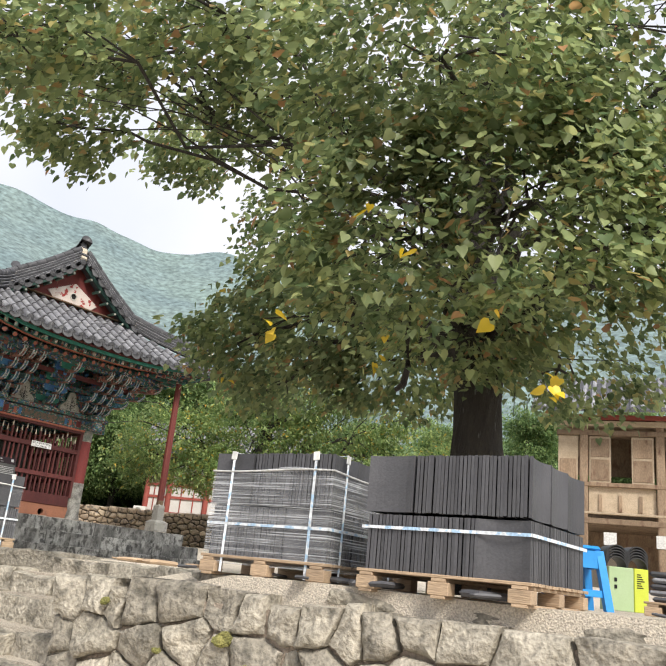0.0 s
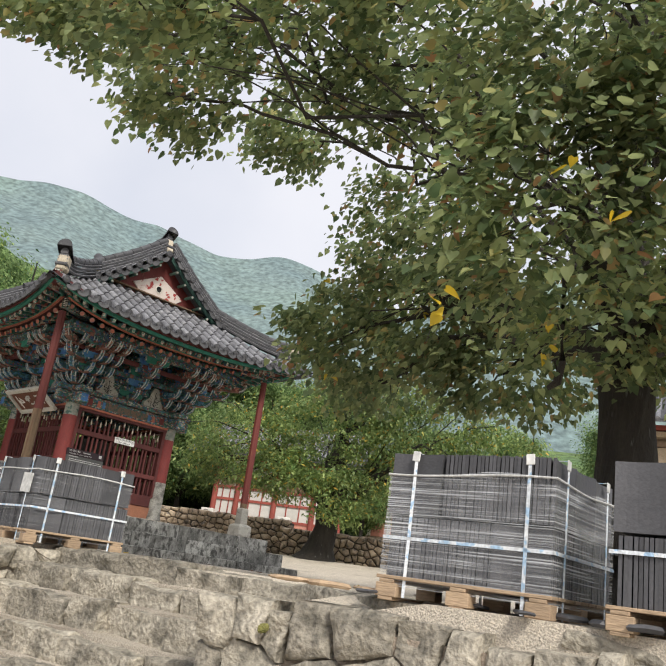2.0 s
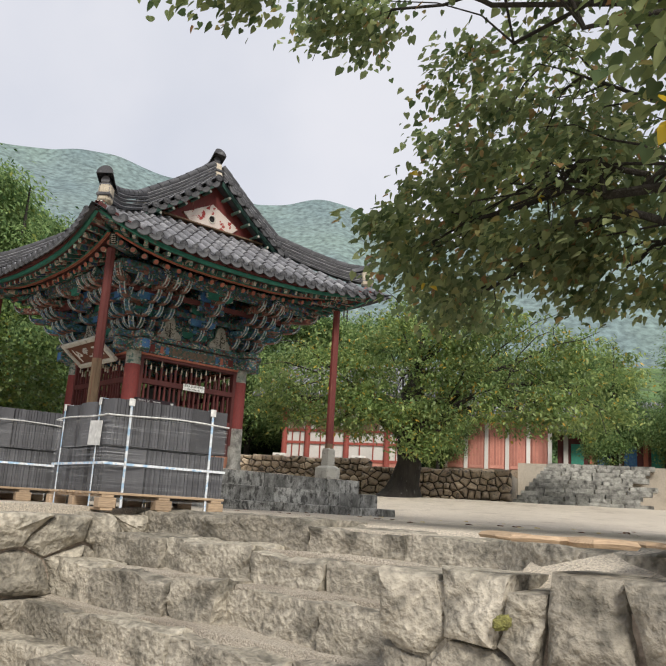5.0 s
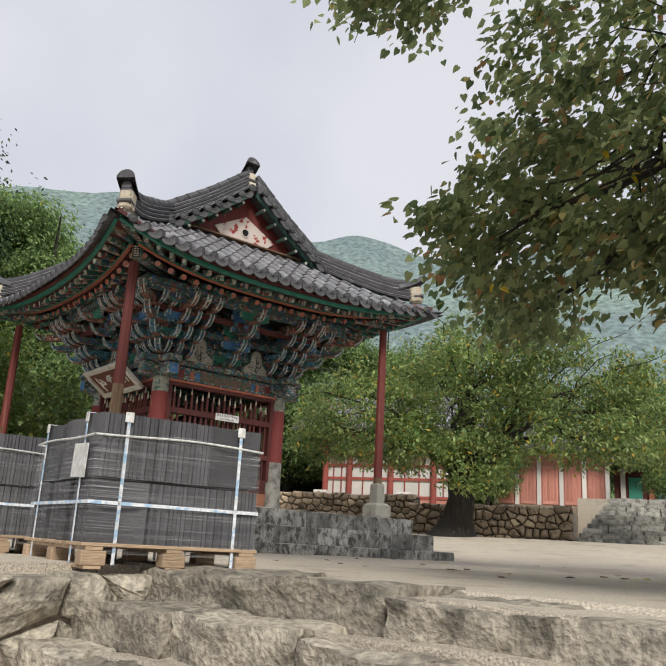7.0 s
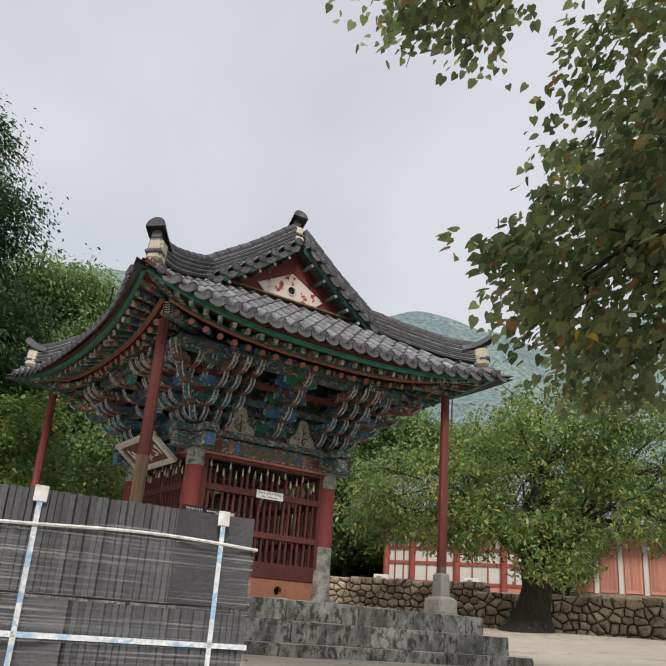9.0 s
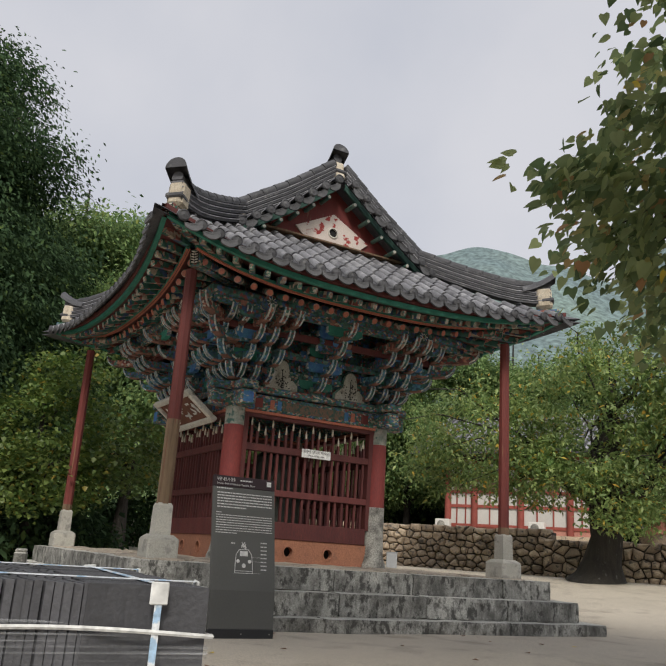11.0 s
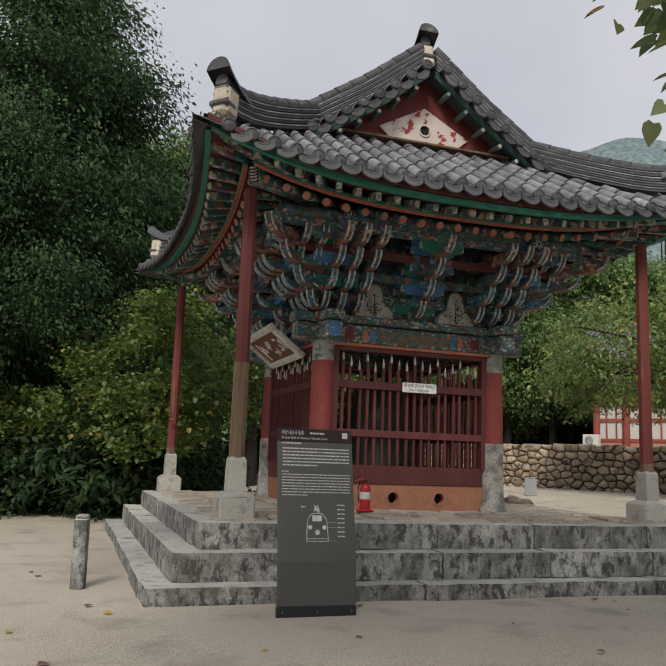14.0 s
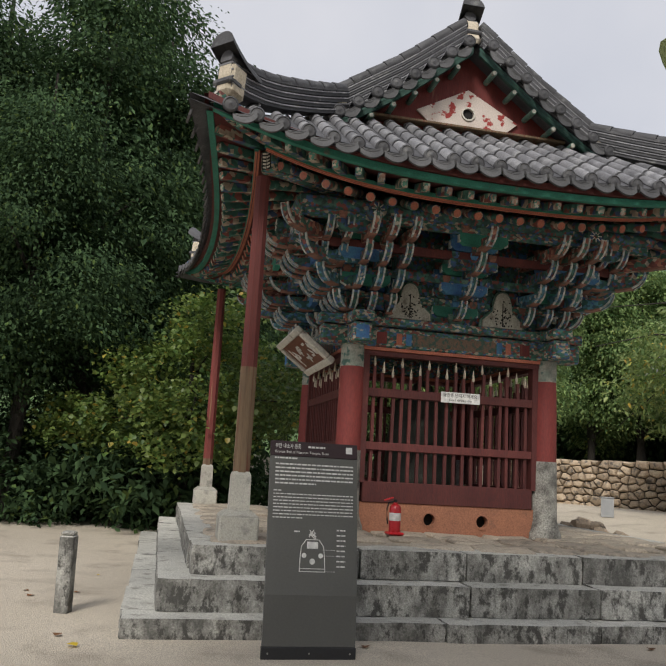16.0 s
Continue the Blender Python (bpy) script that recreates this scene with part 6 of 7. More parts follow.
def big_linden():
    t = thing("linden_tree", "large linden tree with dark trunk and heart-shaped leaves, some yellowing", "tree", pose(1.85, 12.75, 1.55))
    o = Vector((1.85, 12.75, 1.55))
    tr = MB()
    tr.tube([(0.0, 0, -0.1), (0, 0, 0.25), (-0.02, 0, 0.9), (0.02, 0.02, 2.0), (-0.02, 0, 3.4), (-0.08, 0.05, 4.6), (-0.1, 0.1, 6.2), (0.1, 0.1, 8.4), (0.2, 0.2, 10.5)], [0.62, 0.50, 0.43, 0.41, 0.40, 0.36, 0.28, 0.19, 0.08], 16)
    tr.ob("trunk", BARK, t, "near-black furrowed trunk", smooth=True)
    blobs = [
        (0.75, 8.7, 5.35, 1.25, 1.2, 1.3, 80), (2.3, 8.6, 5.75, 1.5, 1.2, 1.4, 85), (4.0, 9.2, 5.8, 1.5, 1.3, 1.3, 85), (5.7, 10.2, 6.6, 1.5, 1.5, 1.6, 80),
        (1.3, 8.4, 7.4, 2.2, 1.6, 1.5, 120), (4.2, 8.8, 7.8, 2.2, 1.6, 1.8, 105),
        (-1.3, 14.6, 6.4, 1.5, 1.7, 1.4, 105), (-3.0, 15.4, 6.0, 1.15, 1.25, 0.95, 70), (-2.8, 17.0, 5.4, 0.7, 0.7, 0.45, 22), (-1.9, 16.0, 8.5, 1.8, 1.9, 1.3, 120), (-4.45, 14.7, 9.75, 1.1, 1.0, 0.45, 48), (-1.2, 11.5, 8.9, 1.7, 1.6, 0.8, 80),
        (-3.4, 11.2, 9.6, 1.8, 1.8, 0.7, 95), (-5.6, 11.4, 9.8, 1.3, 1.3, 0.55, 60), (-6.5, 10.6, 9.5, 0.9, 0.9, 0.5, 60), (-7.5, 10.0, 9.8, 0.9, 0.9, 0.45, 55), (1.7, 11.5, 5.15, 1.5, 0.9, 0.7, 60), (-2.4, 9.0, 9.1, 1.8, 1.5, 0.75, 95), (-4.2, 8.4, 7.9, 1.0, 1.0, 0.5, 45), (-4.7, 10.6, 8.0, 0.9, 0.9, 0.45, 42),
        (0.0, 12.5, 10.6, 3.0, 3.0, 1.8, 150), (3.7, 12.5, 11.0, 3.0, 3.0, 2.0, 105), (5.7, 13.0, 7.6, 2.0, 2.4, 2.4, 120), (1.4, 16.6, 7.6, 2.6, 1.8, 1.8, 80),
        (0.1, 15.6, 5.6, 1.7, 1.2, 0.85, 60), (3.0, 16.0, 9.0, 2.6, 2.4, 2.0, 90), (3.6, 15.6, 5.7, 1.8, 1.4, 0.9, 50)]
    loc = [(x - o.x, y - o.y, z - o.z, a, b, c, int(n * (0.7 if z > 7.7 and x < -1 else 1.15 if z > 7 and x > -1 else 1.0))) for x, y, z, a, b, c, n in blobs]
    crown, cs = leaves("crown", loc, LINDEN, t, 101, 0.108, 31, 0.24, HEART, droop=0.55, inner=0.4, outward=0.3)
    tagged(crown, "dense hanging heart-shaped leaves")
    leaves("yellow_leaves", [(0.7 - o.x, 8.3 - o.y, 4.9 - o.z, 1.3, 1.2, 1.4, 7), (2.5 - o.x, 8.0 - o.y, 4.6 - o.z, 1.5, 1.0, 1.2, 6), (-2.5 - o.x, 14.8 - o.y, 6.0 - o.z, 1.4, 1.4, 1.0, 5)], YELLOW, t, 7, 0.11, 2, 0.06, HEART, inner=0.9)
    mb = MB()
    for i, (x, y, z, a, b, c, n) in enumerate(loc):
        base = Vector((0, 0, min(max(z * 0.62, 3.5), 7.5)))
        pts = limb(mb, base, (x, y, z), 0.045 if z > 6 and x < -2 else 0.11, 0.02, 50 + i, 0.25)
        rg = random.Random(900 + i)
        for q in range(9):
            st = pts[rg.randint(3, 8)]
            en_ = Vector((x + rg.uniform(-a, a) * 0.85, y + rg.uniform(-b, b) * 0.85, z + rg.uniform(-c, c) * 0.8))
            limb(mb, st, en_, 0.018 if z > 6 else 0.026, 0.005, 70 * i + q, 0.3, 4)
    mb.ob("branchwork", BARK, t, "dark spreading limbs and twigs", smooth=True)
    # a short hanging dead limb with a stub end
    hb = MB()
    hb.tube([(-0.93, -2.0, 3.9), (-0.96, -2.0, 3.3), (-0.92, -2.0, 2.85), (-0.97, -2.0, 2.6), (-1.07, -2.0, 2.52)], [0.05, 0.045, 0.04, 0.05, 0.03], 8)
    hb.ob("dead_limb", BARK, t, "broken hanging branch stub", smooth=True)


big_linden()

CHERRY = leaf_material("cherry_leaf", (0.09, 0.165, 0.05), (0.32, 0.395, 0.14), ((0.45, 0.37, 0.07), (0.5, 0.30, 0.05)), 0.06, 0.45)


def broad_tree():
    t = thing("broad_tree", "old wide low tree with gnarled trunk before the stone wall", "tree", pose(-7.4, 33.0, 2.3))
    tr = MB()
    tr.tube([(-0.1, 0, -0.1), (-0.05, 0, 0.2), (0, 0, 0.6), (0.15, 0, 1.3), (0.1, 0, 2.0), (0.3, 0, 2.9), (0.2, 0, 4.2), (0.5, 0, 6.2)], [1.0, 0.72, 0.55, 0.46, 0.46, 0.38, 0.25, 0.08], 14)
    tr.ob("trunk", BARK, t, "thick flared dark trunk", smooth=True)
    blobs = [(0, 0, 5.4, 3.4, 2.6, 2.4, 250), (-3.6, -0.3, 4.4, 2.6, 2.2, 1.8, 170), (3.6, 0, 5.0, 3.0, 2.4, 2.2, 210), (6.6, 0.6, 4.4, 2.4, 2.2, 2.0, 150), (0.9, -1.5, 2.5, 1.5, 1.2, 1.1, 95),
             (-1.8, -1.2, 3.2, 1.8, 1.2, 1.1, 95), (4.4, -1.4, 3.2, 2.2, 1.2, 0.9, 95), (-5.3, 0.3, 3.6, 1.5, 1.5, 1.2, 70), (1.5, 0, 6.6, 3.0, 2.0, 1.4, 130)]
    crown, cs = leaves("crown", blobs, CHERRY, t, 33, 0.14, 36, 0.27, LONG, 0.45, 0.35)
    mb = MB()
    for i, (x, y, z, a, b, c, n) in enumerate(blobs):
        pts = limb(mb, (0.1, 0, 1.8 + 0.15 * i), (x, y, z), 0.20, 0.04, 300 + i, 0.3)
        rg = random.Random(i)
        for q in range(6):
            limb(mb, pts[rg.randint(3, 8)], (x + rg.uniform(-a, a), y + rg.uniform(-b, b), z + rg.uniform(-c, c)), 0.045, 0.01, 400 + 9 * i + q, 0.3, 4)
    mb.ob("branchwork", BARK, t, "crooked dark limbs", smooth=True)


broad_tree()

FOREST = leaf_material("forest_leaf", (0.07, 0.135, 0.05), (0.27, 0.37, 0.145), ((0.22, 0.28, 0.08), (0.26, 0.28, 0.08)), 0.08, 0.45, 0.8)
# dark conifer green, with shade beneath the canopy worked into the colour
WOODS = leaf_material("dark_shaded_forest_leaf", (0.027, 0.053, 0.026), (0.066, 0.115, 0.048), ((0.08, 0.13, 0.04), (0.10, 0.14, 0.04)), 0.08, 0.3, 0.85)
MAPLE = leaf_material("maple_leaf", (0.06, 0.12, 0.03), (0.19, 0.25, 0.06), ((0.34, 0.30, 0.06), (0.38, 0.27, 0.05)), 0.05, 0.4)


def forest():
    """Three kinds of tree, each built once and then set out along the edge of the wood."""
    kinds = []
    for k in range(5):
        rg = random.Random(600 + k)
        blobs = []
        if k == 0:      # tall, layered
            for i in range(12):
                z = 2.2 + i * 0.85
                r = 2.5 * (1 - (i / 13) ** 1.6) + 0.35
                for q in range(3):
                    a = rg.uniform(0, 6.28)
                    blobs.append((math.cos(a) * r * 0.6, math.sin(a) * r * 0.6, z + rg.uniform(-0.4, 0.4), r * 0.75, r * 0.75, 0.42, int(14 + 18 * r / 2.5)))
        else:
            for i in range(17):
                a, rr, z = rg.uniform(0, 6.28), rg.uniform(0.2, 2.3), rg.uniform(2.8, 9.6)
                rr *= 1 - max(0, (z - 6) / 7)
                blobs.append((math.cos(a) * rr, math.sin(a) * rr, z, rg.uniform(1.0, 1.7), rg.uniform(1.0, 1.7), rg.uniform(0.7, 1.2), 52))
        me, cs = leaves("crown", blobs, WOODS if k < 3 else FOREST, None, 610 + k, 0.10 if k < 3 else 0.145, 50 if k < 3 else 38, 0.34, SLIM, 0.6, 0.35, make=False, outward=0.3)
        tb = MB()
        tb.tube([(0, 0, -0.6), (0, 0, 0.6), (0.06, 0, 3), (0, 0.05, 7), (0, 0, 11)], [0.36, 0.26, 0.21, 0.14, 0.03], 10)
        for i, b in enumerate(blobs[::2]):
            limb(tb, (0, 0, max(b[2] - 1.0, 1.5)), b[:3], 0.07, 0.015, 620 + i, 0.2, 4)
        kinds.append((me, tb.mesh("trunk", BARK, True)))
    spots = [(-33.0, 21.0, 1.6, 2), (-30.5, 16.0, 1.5, 0), (-23.5, 20.5, 1.35, 0), (-25.0, 16.8, 1.4, 1), (-24.6, 23.0, 1.4, 2), (-27.5, 23.5, 1.55, 0), (-24.2, 13.5, 1.3, 2), (-28.5, 19.0, 1.6, 1), (-27.0, 28.5, 1.35, 1), (-23.8, 29.6, 1.15, 0), (-31.0, 34.0, 1.5, 2),
             (-26.5, 36.5, 1.25, 0), (-21.0, 18.0, 1.0, 1), (-22.0, 39.5, 1.0, 2), (-28.0, 44.0, 1.5, 1), (-34.0, 27.0, 1.8, 0), (-36.0, 42.0, 1.7, 2), (-24.5, 50.0, 1.2, 1), (-32.0, 14.0, 1.7, 0), (-30.0, 8.0, 1.5, 1)]
    far = [(-14.0, 60.0, 1.25, 1), (-8.0, 66.0, 1.2, 2), (-1.5, 64.0, 1.1, 0), (5.0, 58.0, 1.1, 1), (11.0, 52.0, 1.1, 2), (-20.0, 63.0, 1.4, 0), (4.5, 46.0, 0.85, 1), (9.5, 44.0, 0.9, 0), (15.0, 48.0, 1.0, 2), (0.5, 48.5, 0.75, 2),
           (-29.0, 66.0, 1.5, 2), (-38.0, 60.0, 1.6, 1), (22.0, 40.0, 1.0, 1), (-9.5, 50.5, 0.7, 1), (-19.5, 52.0, 1.15, 0), (-16.8, 54.0, 1.2, 1), (-14.8, 52.5, 1.05, 0), (-22.2, 51.0, 1.2, 1)]
    rg = random.Random(4)
    for i, (x, y, s, k) in enumerate(spots + far):
        e = thing("forest_tree", "tall dense dark green tree at the edge of the wood" if i < len(spots) else "green broadleaf tree behind the temple halls", "tree",
                  Matrix.Translation((x, y, ground_z(x, y) - 0.1 if i < len(spots) else 3.2)) @ Matrix.Rotation(rg.uniform(0, 6.28), 4, "Z") @ Matrix.Scale(s, 4), "trees of the wood")
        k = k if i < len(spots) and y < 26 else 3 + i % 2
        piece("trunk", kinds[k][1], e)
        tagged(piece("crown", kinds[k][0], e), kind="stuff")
    # yellowing maple beside the platform
    m = thing("maple_tree", "small maple with yellowing lower leaves behind the platform", "tree", pose(-17.8, 20.6, 1.5))
    MB().tube([(0, 0, -0.1), (0.05, 0, 1.2), (0, 0.05, 2.8), (0, 0, 4.6)], [0.15, 0.11, 0.08, 0.03], 8).ob("trunk", BARK, m, smooth=True)
    bl = [(0, 0, 3.4, 1.9, 1.9, 1.5, 90), (-0.9, -0.8, 2.4, 1.5, 1.5, 0.7, 60), (1.2, -0.6, 2.4, 1.3, 1.3, 0.9, 60), (0.3, 0.5, 4.6, 1.3, 1.3, 0.9, 50), (-2.0, -1.4, 2.4, 1.2, 1.0, 0.6, 40), (2.2, 0.8, 3.0, 1.2, 1.2, 1.0, 45)]
    leaves("crown", bl, MAPLE, m, 71, 0.10, 46, 0.24, LEAF, 0.3, 0.4)
    lm = MB()
    for i, b in enumerate(bl):
        limb(lm, (0, 0, 1.0 + 0.3 * i), b[:3], 0.05, 0.012, 800 + i, 0.2, 5)
    lm.ob("branchwork", BARK, m, smooth=True)
    # undergrowth closing the wood, its leaves coloured dark for the shade under the trees
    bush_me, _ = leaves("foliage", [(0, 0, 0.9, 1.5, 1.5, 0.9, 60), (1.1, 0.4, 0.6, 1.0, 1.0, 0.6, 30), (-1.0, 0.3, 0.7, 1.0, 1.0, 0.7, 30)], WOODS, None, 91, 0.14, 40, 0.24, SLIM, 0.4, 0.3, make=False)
    stem = MB()
    for i in range(5):
        limb(stem, (0, 0, -0.2), (math.cos(i) * 0.9, math.sin(i * 1.3) * 0.9, 1.2), 0.04, 0.01, 830 + i, 0.2, 4)
    stem_me = stem.mesh("stems", BARK, True)
    for i in range(62):
        a = radians(rg.uniform(118, 178))
        r = rg.uniform(19.5, 25) if i < 40 else rg.uniform(25, 38)
        x, y = -2.5 + r * math.cos(a), 10 + r * math.sin(a)
        if (Vector((x, y)) - Vector((-10.8, 20.5))).length < 8.2 or (y > 25 and x > -22):
            continue
        e = thing("shrub", "shrub at the edge of the wood, shade put into its leaf colour", "shrub", Matrix.Translation((x, y, ground_z(x, y) - 0.05)) @ Matrix.Rotation(rg.uniform(0, 6), 4, "Z") @ Matrix.Scale(rg.uniform(0.8, 1.5), 4), "shrubs of the wood")
        piece("stems", stem_me, e)
        tagged(piece("foliage", bush_me, e), kind="stuff")
    for i in range(15):
        a = radians(97 + 2.3 * i)
        r = rg.uniform(53, 57)
        e = thing("shrub", "green undergrowth behind the temple halls", "shrub", Matrix.Translation((-1 + r * math.cos(a), 6 + r * math.sin(a), 3.5)) @ Matrix.Rotation(rg.uniform(0, 6), 4, "Z") @ Matrix.Scale(rg.uniform(2.0, 2.7), 4), "shrubs behind the halls")
        piece("stems", stem_me, e)
        tagged(piece("foliage", bush_me, e), kind="stuff")


forest()


# ---- wooded mountains ----
def mountain(name, label, ridge_pts, r0, r1, c, seed, material, rough, foot=1.5, az_step=0.22):
    mb = MB()
    az = ridge_pts[0][0]
    cols = []
    while az <= ridge_pts[-1][0]:
        for (a0, e0), (a1, e1) in zip(ridge_pts, ridge_pts[1:]):
            if a0 <= az <= a1:
                t = (az - a0) / (a1 - a0)
                t = t * t * (3 - 2 * t)
                el = e0 + (e1 - e0) * t
        cols.append((az, el))
        az += az_step
    nr = 60
    for az, el in cols:
        for j in range(nr + 8):
            t = j / (nr - 1)
            r = r0 + (r1 - r0) * t
            top = r1 * math.tan(radians(el))
            h = top * (0.25 * t + 0.75 * t * t) if t <= 1 else top * (1 - 1.6 * (t - 1))
            p = Vector((c[0] + r * math.cos(radians(az)), c[1] + r * math.sin(radians(az)), 0))
            big = noise.noise(Vector((p.x * 0.008, p.y * 0.008, seed))) * rough * 4 * math.sin(math.pi * min(t, 1))
            small = noise.noise(Vector((p.x * 0.03, p.y * 0.03, seed))) * rough * 0.4
            mb.v.append((p.x, p.y, foot + h + big + small * min(1, 3 * t)))
    k = nr + 8
    mb.f = [(i * k + j, (i + 1) * k + j, (i + 1) * k + j + 1, i * k + j + 1) for i in range(len(cols) - 1) for j in range(k - 1)]
    return tagged(mb.ob(name, material, None, smooth=True, recalc=False), label, "mountain", kind="structure")


# distant haze is mixed into this base colour as pale blue-green
HAZED_WOOD = mat("hazed_far_woods", (0.125, 0.175, 0.18), (0.165, 0.22, 0.21), 0.02, 0.22, 1.0, 0.25, spot=(0.17, 0.235, 0.20), spot_at=(0.5, 0.7), spot_scale=0.006, grain=0.55, dist=4.0)
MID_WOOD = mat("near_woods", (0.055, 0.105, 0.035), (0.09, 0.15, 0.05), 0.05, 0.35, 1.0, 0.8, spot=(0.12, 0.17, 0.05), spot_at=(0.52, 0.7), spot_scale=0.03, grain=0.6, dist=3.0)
EYE_C = (-1.0, 6.0)
mountain("backdrop_mountain", "wooded mountain ridge behind the temple, haze put into its colour",
         [(40, 15), (60, 19), (78, 22), (92, 22.8), (96, 22.2), (100, 19.6), (105, 21.0), (110, 22.3), (115, 21.6), (121, 22.7), (127, 23.7), (134, 22.9), (142, 20.5), (152, 17), (170, 13), (200, 8)], 130, 700, EYE_C, 3.0, HAZED_WOOD, 9.0)
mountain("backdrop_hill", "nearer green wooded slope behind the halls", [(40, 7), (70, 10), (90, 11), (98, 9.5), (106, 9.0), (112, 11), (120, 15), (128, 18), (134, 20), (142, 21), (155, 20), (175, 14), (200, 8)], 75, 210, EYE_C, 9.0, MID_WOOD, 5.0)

# ---- halls and terraces behind ----
HALL_WHITE = mat("hall_plaster", (0.62, 0.60, 0.56), (0.70, 0.68, 0.64), 1.2, 40, 0.9, 0.2, grain=0.1)
HALL_RED = mat("hall_red", (0.26, 0.06, 0.045), (0.32, 0.08, 0.06), 2, 40, 0.8, 0.2)
HALL_PINK = mat("hall_pink", (0.50, 0.22, 0.17), (0.56, 0.27, 0.21), 1.5, 40, 0.85, 0.2)
HALL_ROSE = mat("hall_rose", (0.42, 0.17, 0.13), (0.48, 0.21, 0.16), 1.5, 40, 0.85, 0.2)
OLD_WOOD = mat("old_timber", (0.20, 0.135, 0.085), (0.29, 0.21, 0.14), 2.5, 40, 0.85, 0.5, spot=(0.13, 0.07, 0.045), spot_at=(0.55, 0.7), stretch=(1, 1, 0.3), rnd=0.2)
PALE_WOOD = mat("pale_timber", (0.36, 0.28, 0.19), (0.44, 0.35, 0.25), 2.5, 40, 0.85, 0.4, rnd=0.2)
up = tagged(MB().box(-60, -3.9, 37.1, 110, 1.5, 3.55).ob("upper_terrace", SAND), "raised sandy terrace behind the stone wall", "ground", kind="structure")
up2 = tagged(MB().box(-3.88, 40, 40.2, 110, 1.5, 4.25).ob("upper_terrace", SAND), "raised sandy terrace at the top of the far stairs", "ground", kind="structure")


def far_stairs():
    root = thing("far_stairs", "long grey stone stairs up to the halls", "stairs", kind="structure")
    rnd = random.Random(12)
    for k in range(11):
        x = -3.9 + 0.13 * k
        while x < 0.9:
            w = rnd.uniform(0.8, 1.5)
            b = rough_block(rnd, w * 0.99, 0.62, 0.22, 0.02, 2, 0.03)
            piece("step_stone", b.mesh("step_stone", GRANITE, False, False), root, Matrix.Translation((x + w / 2, 36.5 + 0.36 * k + rnd.uniform(-0.02, 0.02), 2.26 + 0.19 * k)))
            x += w
    MB().box(-3.7, 2.0, 36.6, 40.2, 1.5, 2.2).ob("fill", GRANITE, root)


far_stairs()


def tiled_slope(root, x0, x1, y0, z0, y1, z1, step=0.3):
    """A tiled roof slope from the eave y0, z0 up to y1, z1."""
    sl = MB().add([(x0, y0, z0), (x1, y0, z0), (x1, y1, z1), (x0, y1, z1), (x0, y0, z0 - 0.12), (x1, y0, z0 - 0.12), (x1, y1, z1 - 0.12), (x0, y1, z1 - 0.12)],
                  [(0, 1, 2, 3), (7, 6, 5, 4), (0, 4, 5, 1), (1, 5, 6, 2), (2, 6, 7, 3), (3, 7, 4, 0)])
    s = sl.ob("roof_slope", TILE_DARK, root)
    x = x0 + 0.1
    row = None
    while x < x1:
        piece("cover_tile", row, s, Matrix.Translation((x, 0, 0))) if row else None
        if row is None:
            row = MB().tube([(0, y0 - 0.03, z0 + 0.03), (0, y1, z1 + 0.03)], 0.075, 8).mesh("cover_tile", TILE, True)
            piece("cover_tile", row, s, Matrix.Translation((x, 0, 0)))
        x += step


def white_hall():
    h = thing("white_hall", "temple hall with white panels and red timber frame behind the wall", "building", Matrix.Translation((0, 46, 3.55)))
    xs = [-17.6, -16.2, -13.85, -11.5, -9.9]
    MB().box(-18.1, -9.5, -0.5, 7, 0, 0.55).ob("plinth", WALL_BROWN, h, "rough stone plinth")
    MB().box(-17.6, -9.9, 0.0, 0.16, 0.55, 4.2).ob("wall", HALL_WHITE, h, "white plastered panels")
    MB().box(-17.6, -9.9, -0.03, 0.2, 0.55, 0.82).ob("base_wall", HALL_PINK, h, "pale pink lower wall")
    for x in xs:
        MB().lathe([(0.17, 0.55), (0.16, 4.3)], 12, Matrix.Translation((x, -0.05, 0))).ob("column", HALL_RED, h, smooth=True)
    for z in (0.82, 1.75, 2.45, 3.1, 4.1):
        MB().box(-17.6, -9.9, -0.08, 0.2, z, z + 0.14).ob("rail", HALL_RED, h)
    for a, b in zip(xs, xs[1:]):
        n = 3
        for i in range(1, n):
            x = a + (b - a) * i / n
            MB().box(x - 0.03, x + 0.03, -0.05, 0.18, 0.96, 2.45).ob("mullion", HALL_RED, h)
        w = MB().box(a + (b - a) * 0.2, b - (b - a) * 0.2, -0.06, 0.1, 2.6, 3.1).ob("window", OLD_WOOD, h, "brown wooden window shutter")
    for x in (-18.0, -13.3):
        ac = MB().box(x, x + 0.75, -0.75, -0.42, 0.55, 1.12, None, 0.03).ob("air_unit", HALL_WHITE, h, "white outdoor air-conditioning unit")
        MB().lathe([(0.2, 0), (0.2, 0.02)], 16, Matrix.Translation((x + 0.32, -0.75, 0.84)) @ Matrix.Rotation(math.pi / 2, 4, "X")).ob("fan_grille", GRANITE, ac)
    tiled_slope(h, -19.2, -8.6, -1.5, 4.35, 3.6, 6.9)


white_hall()


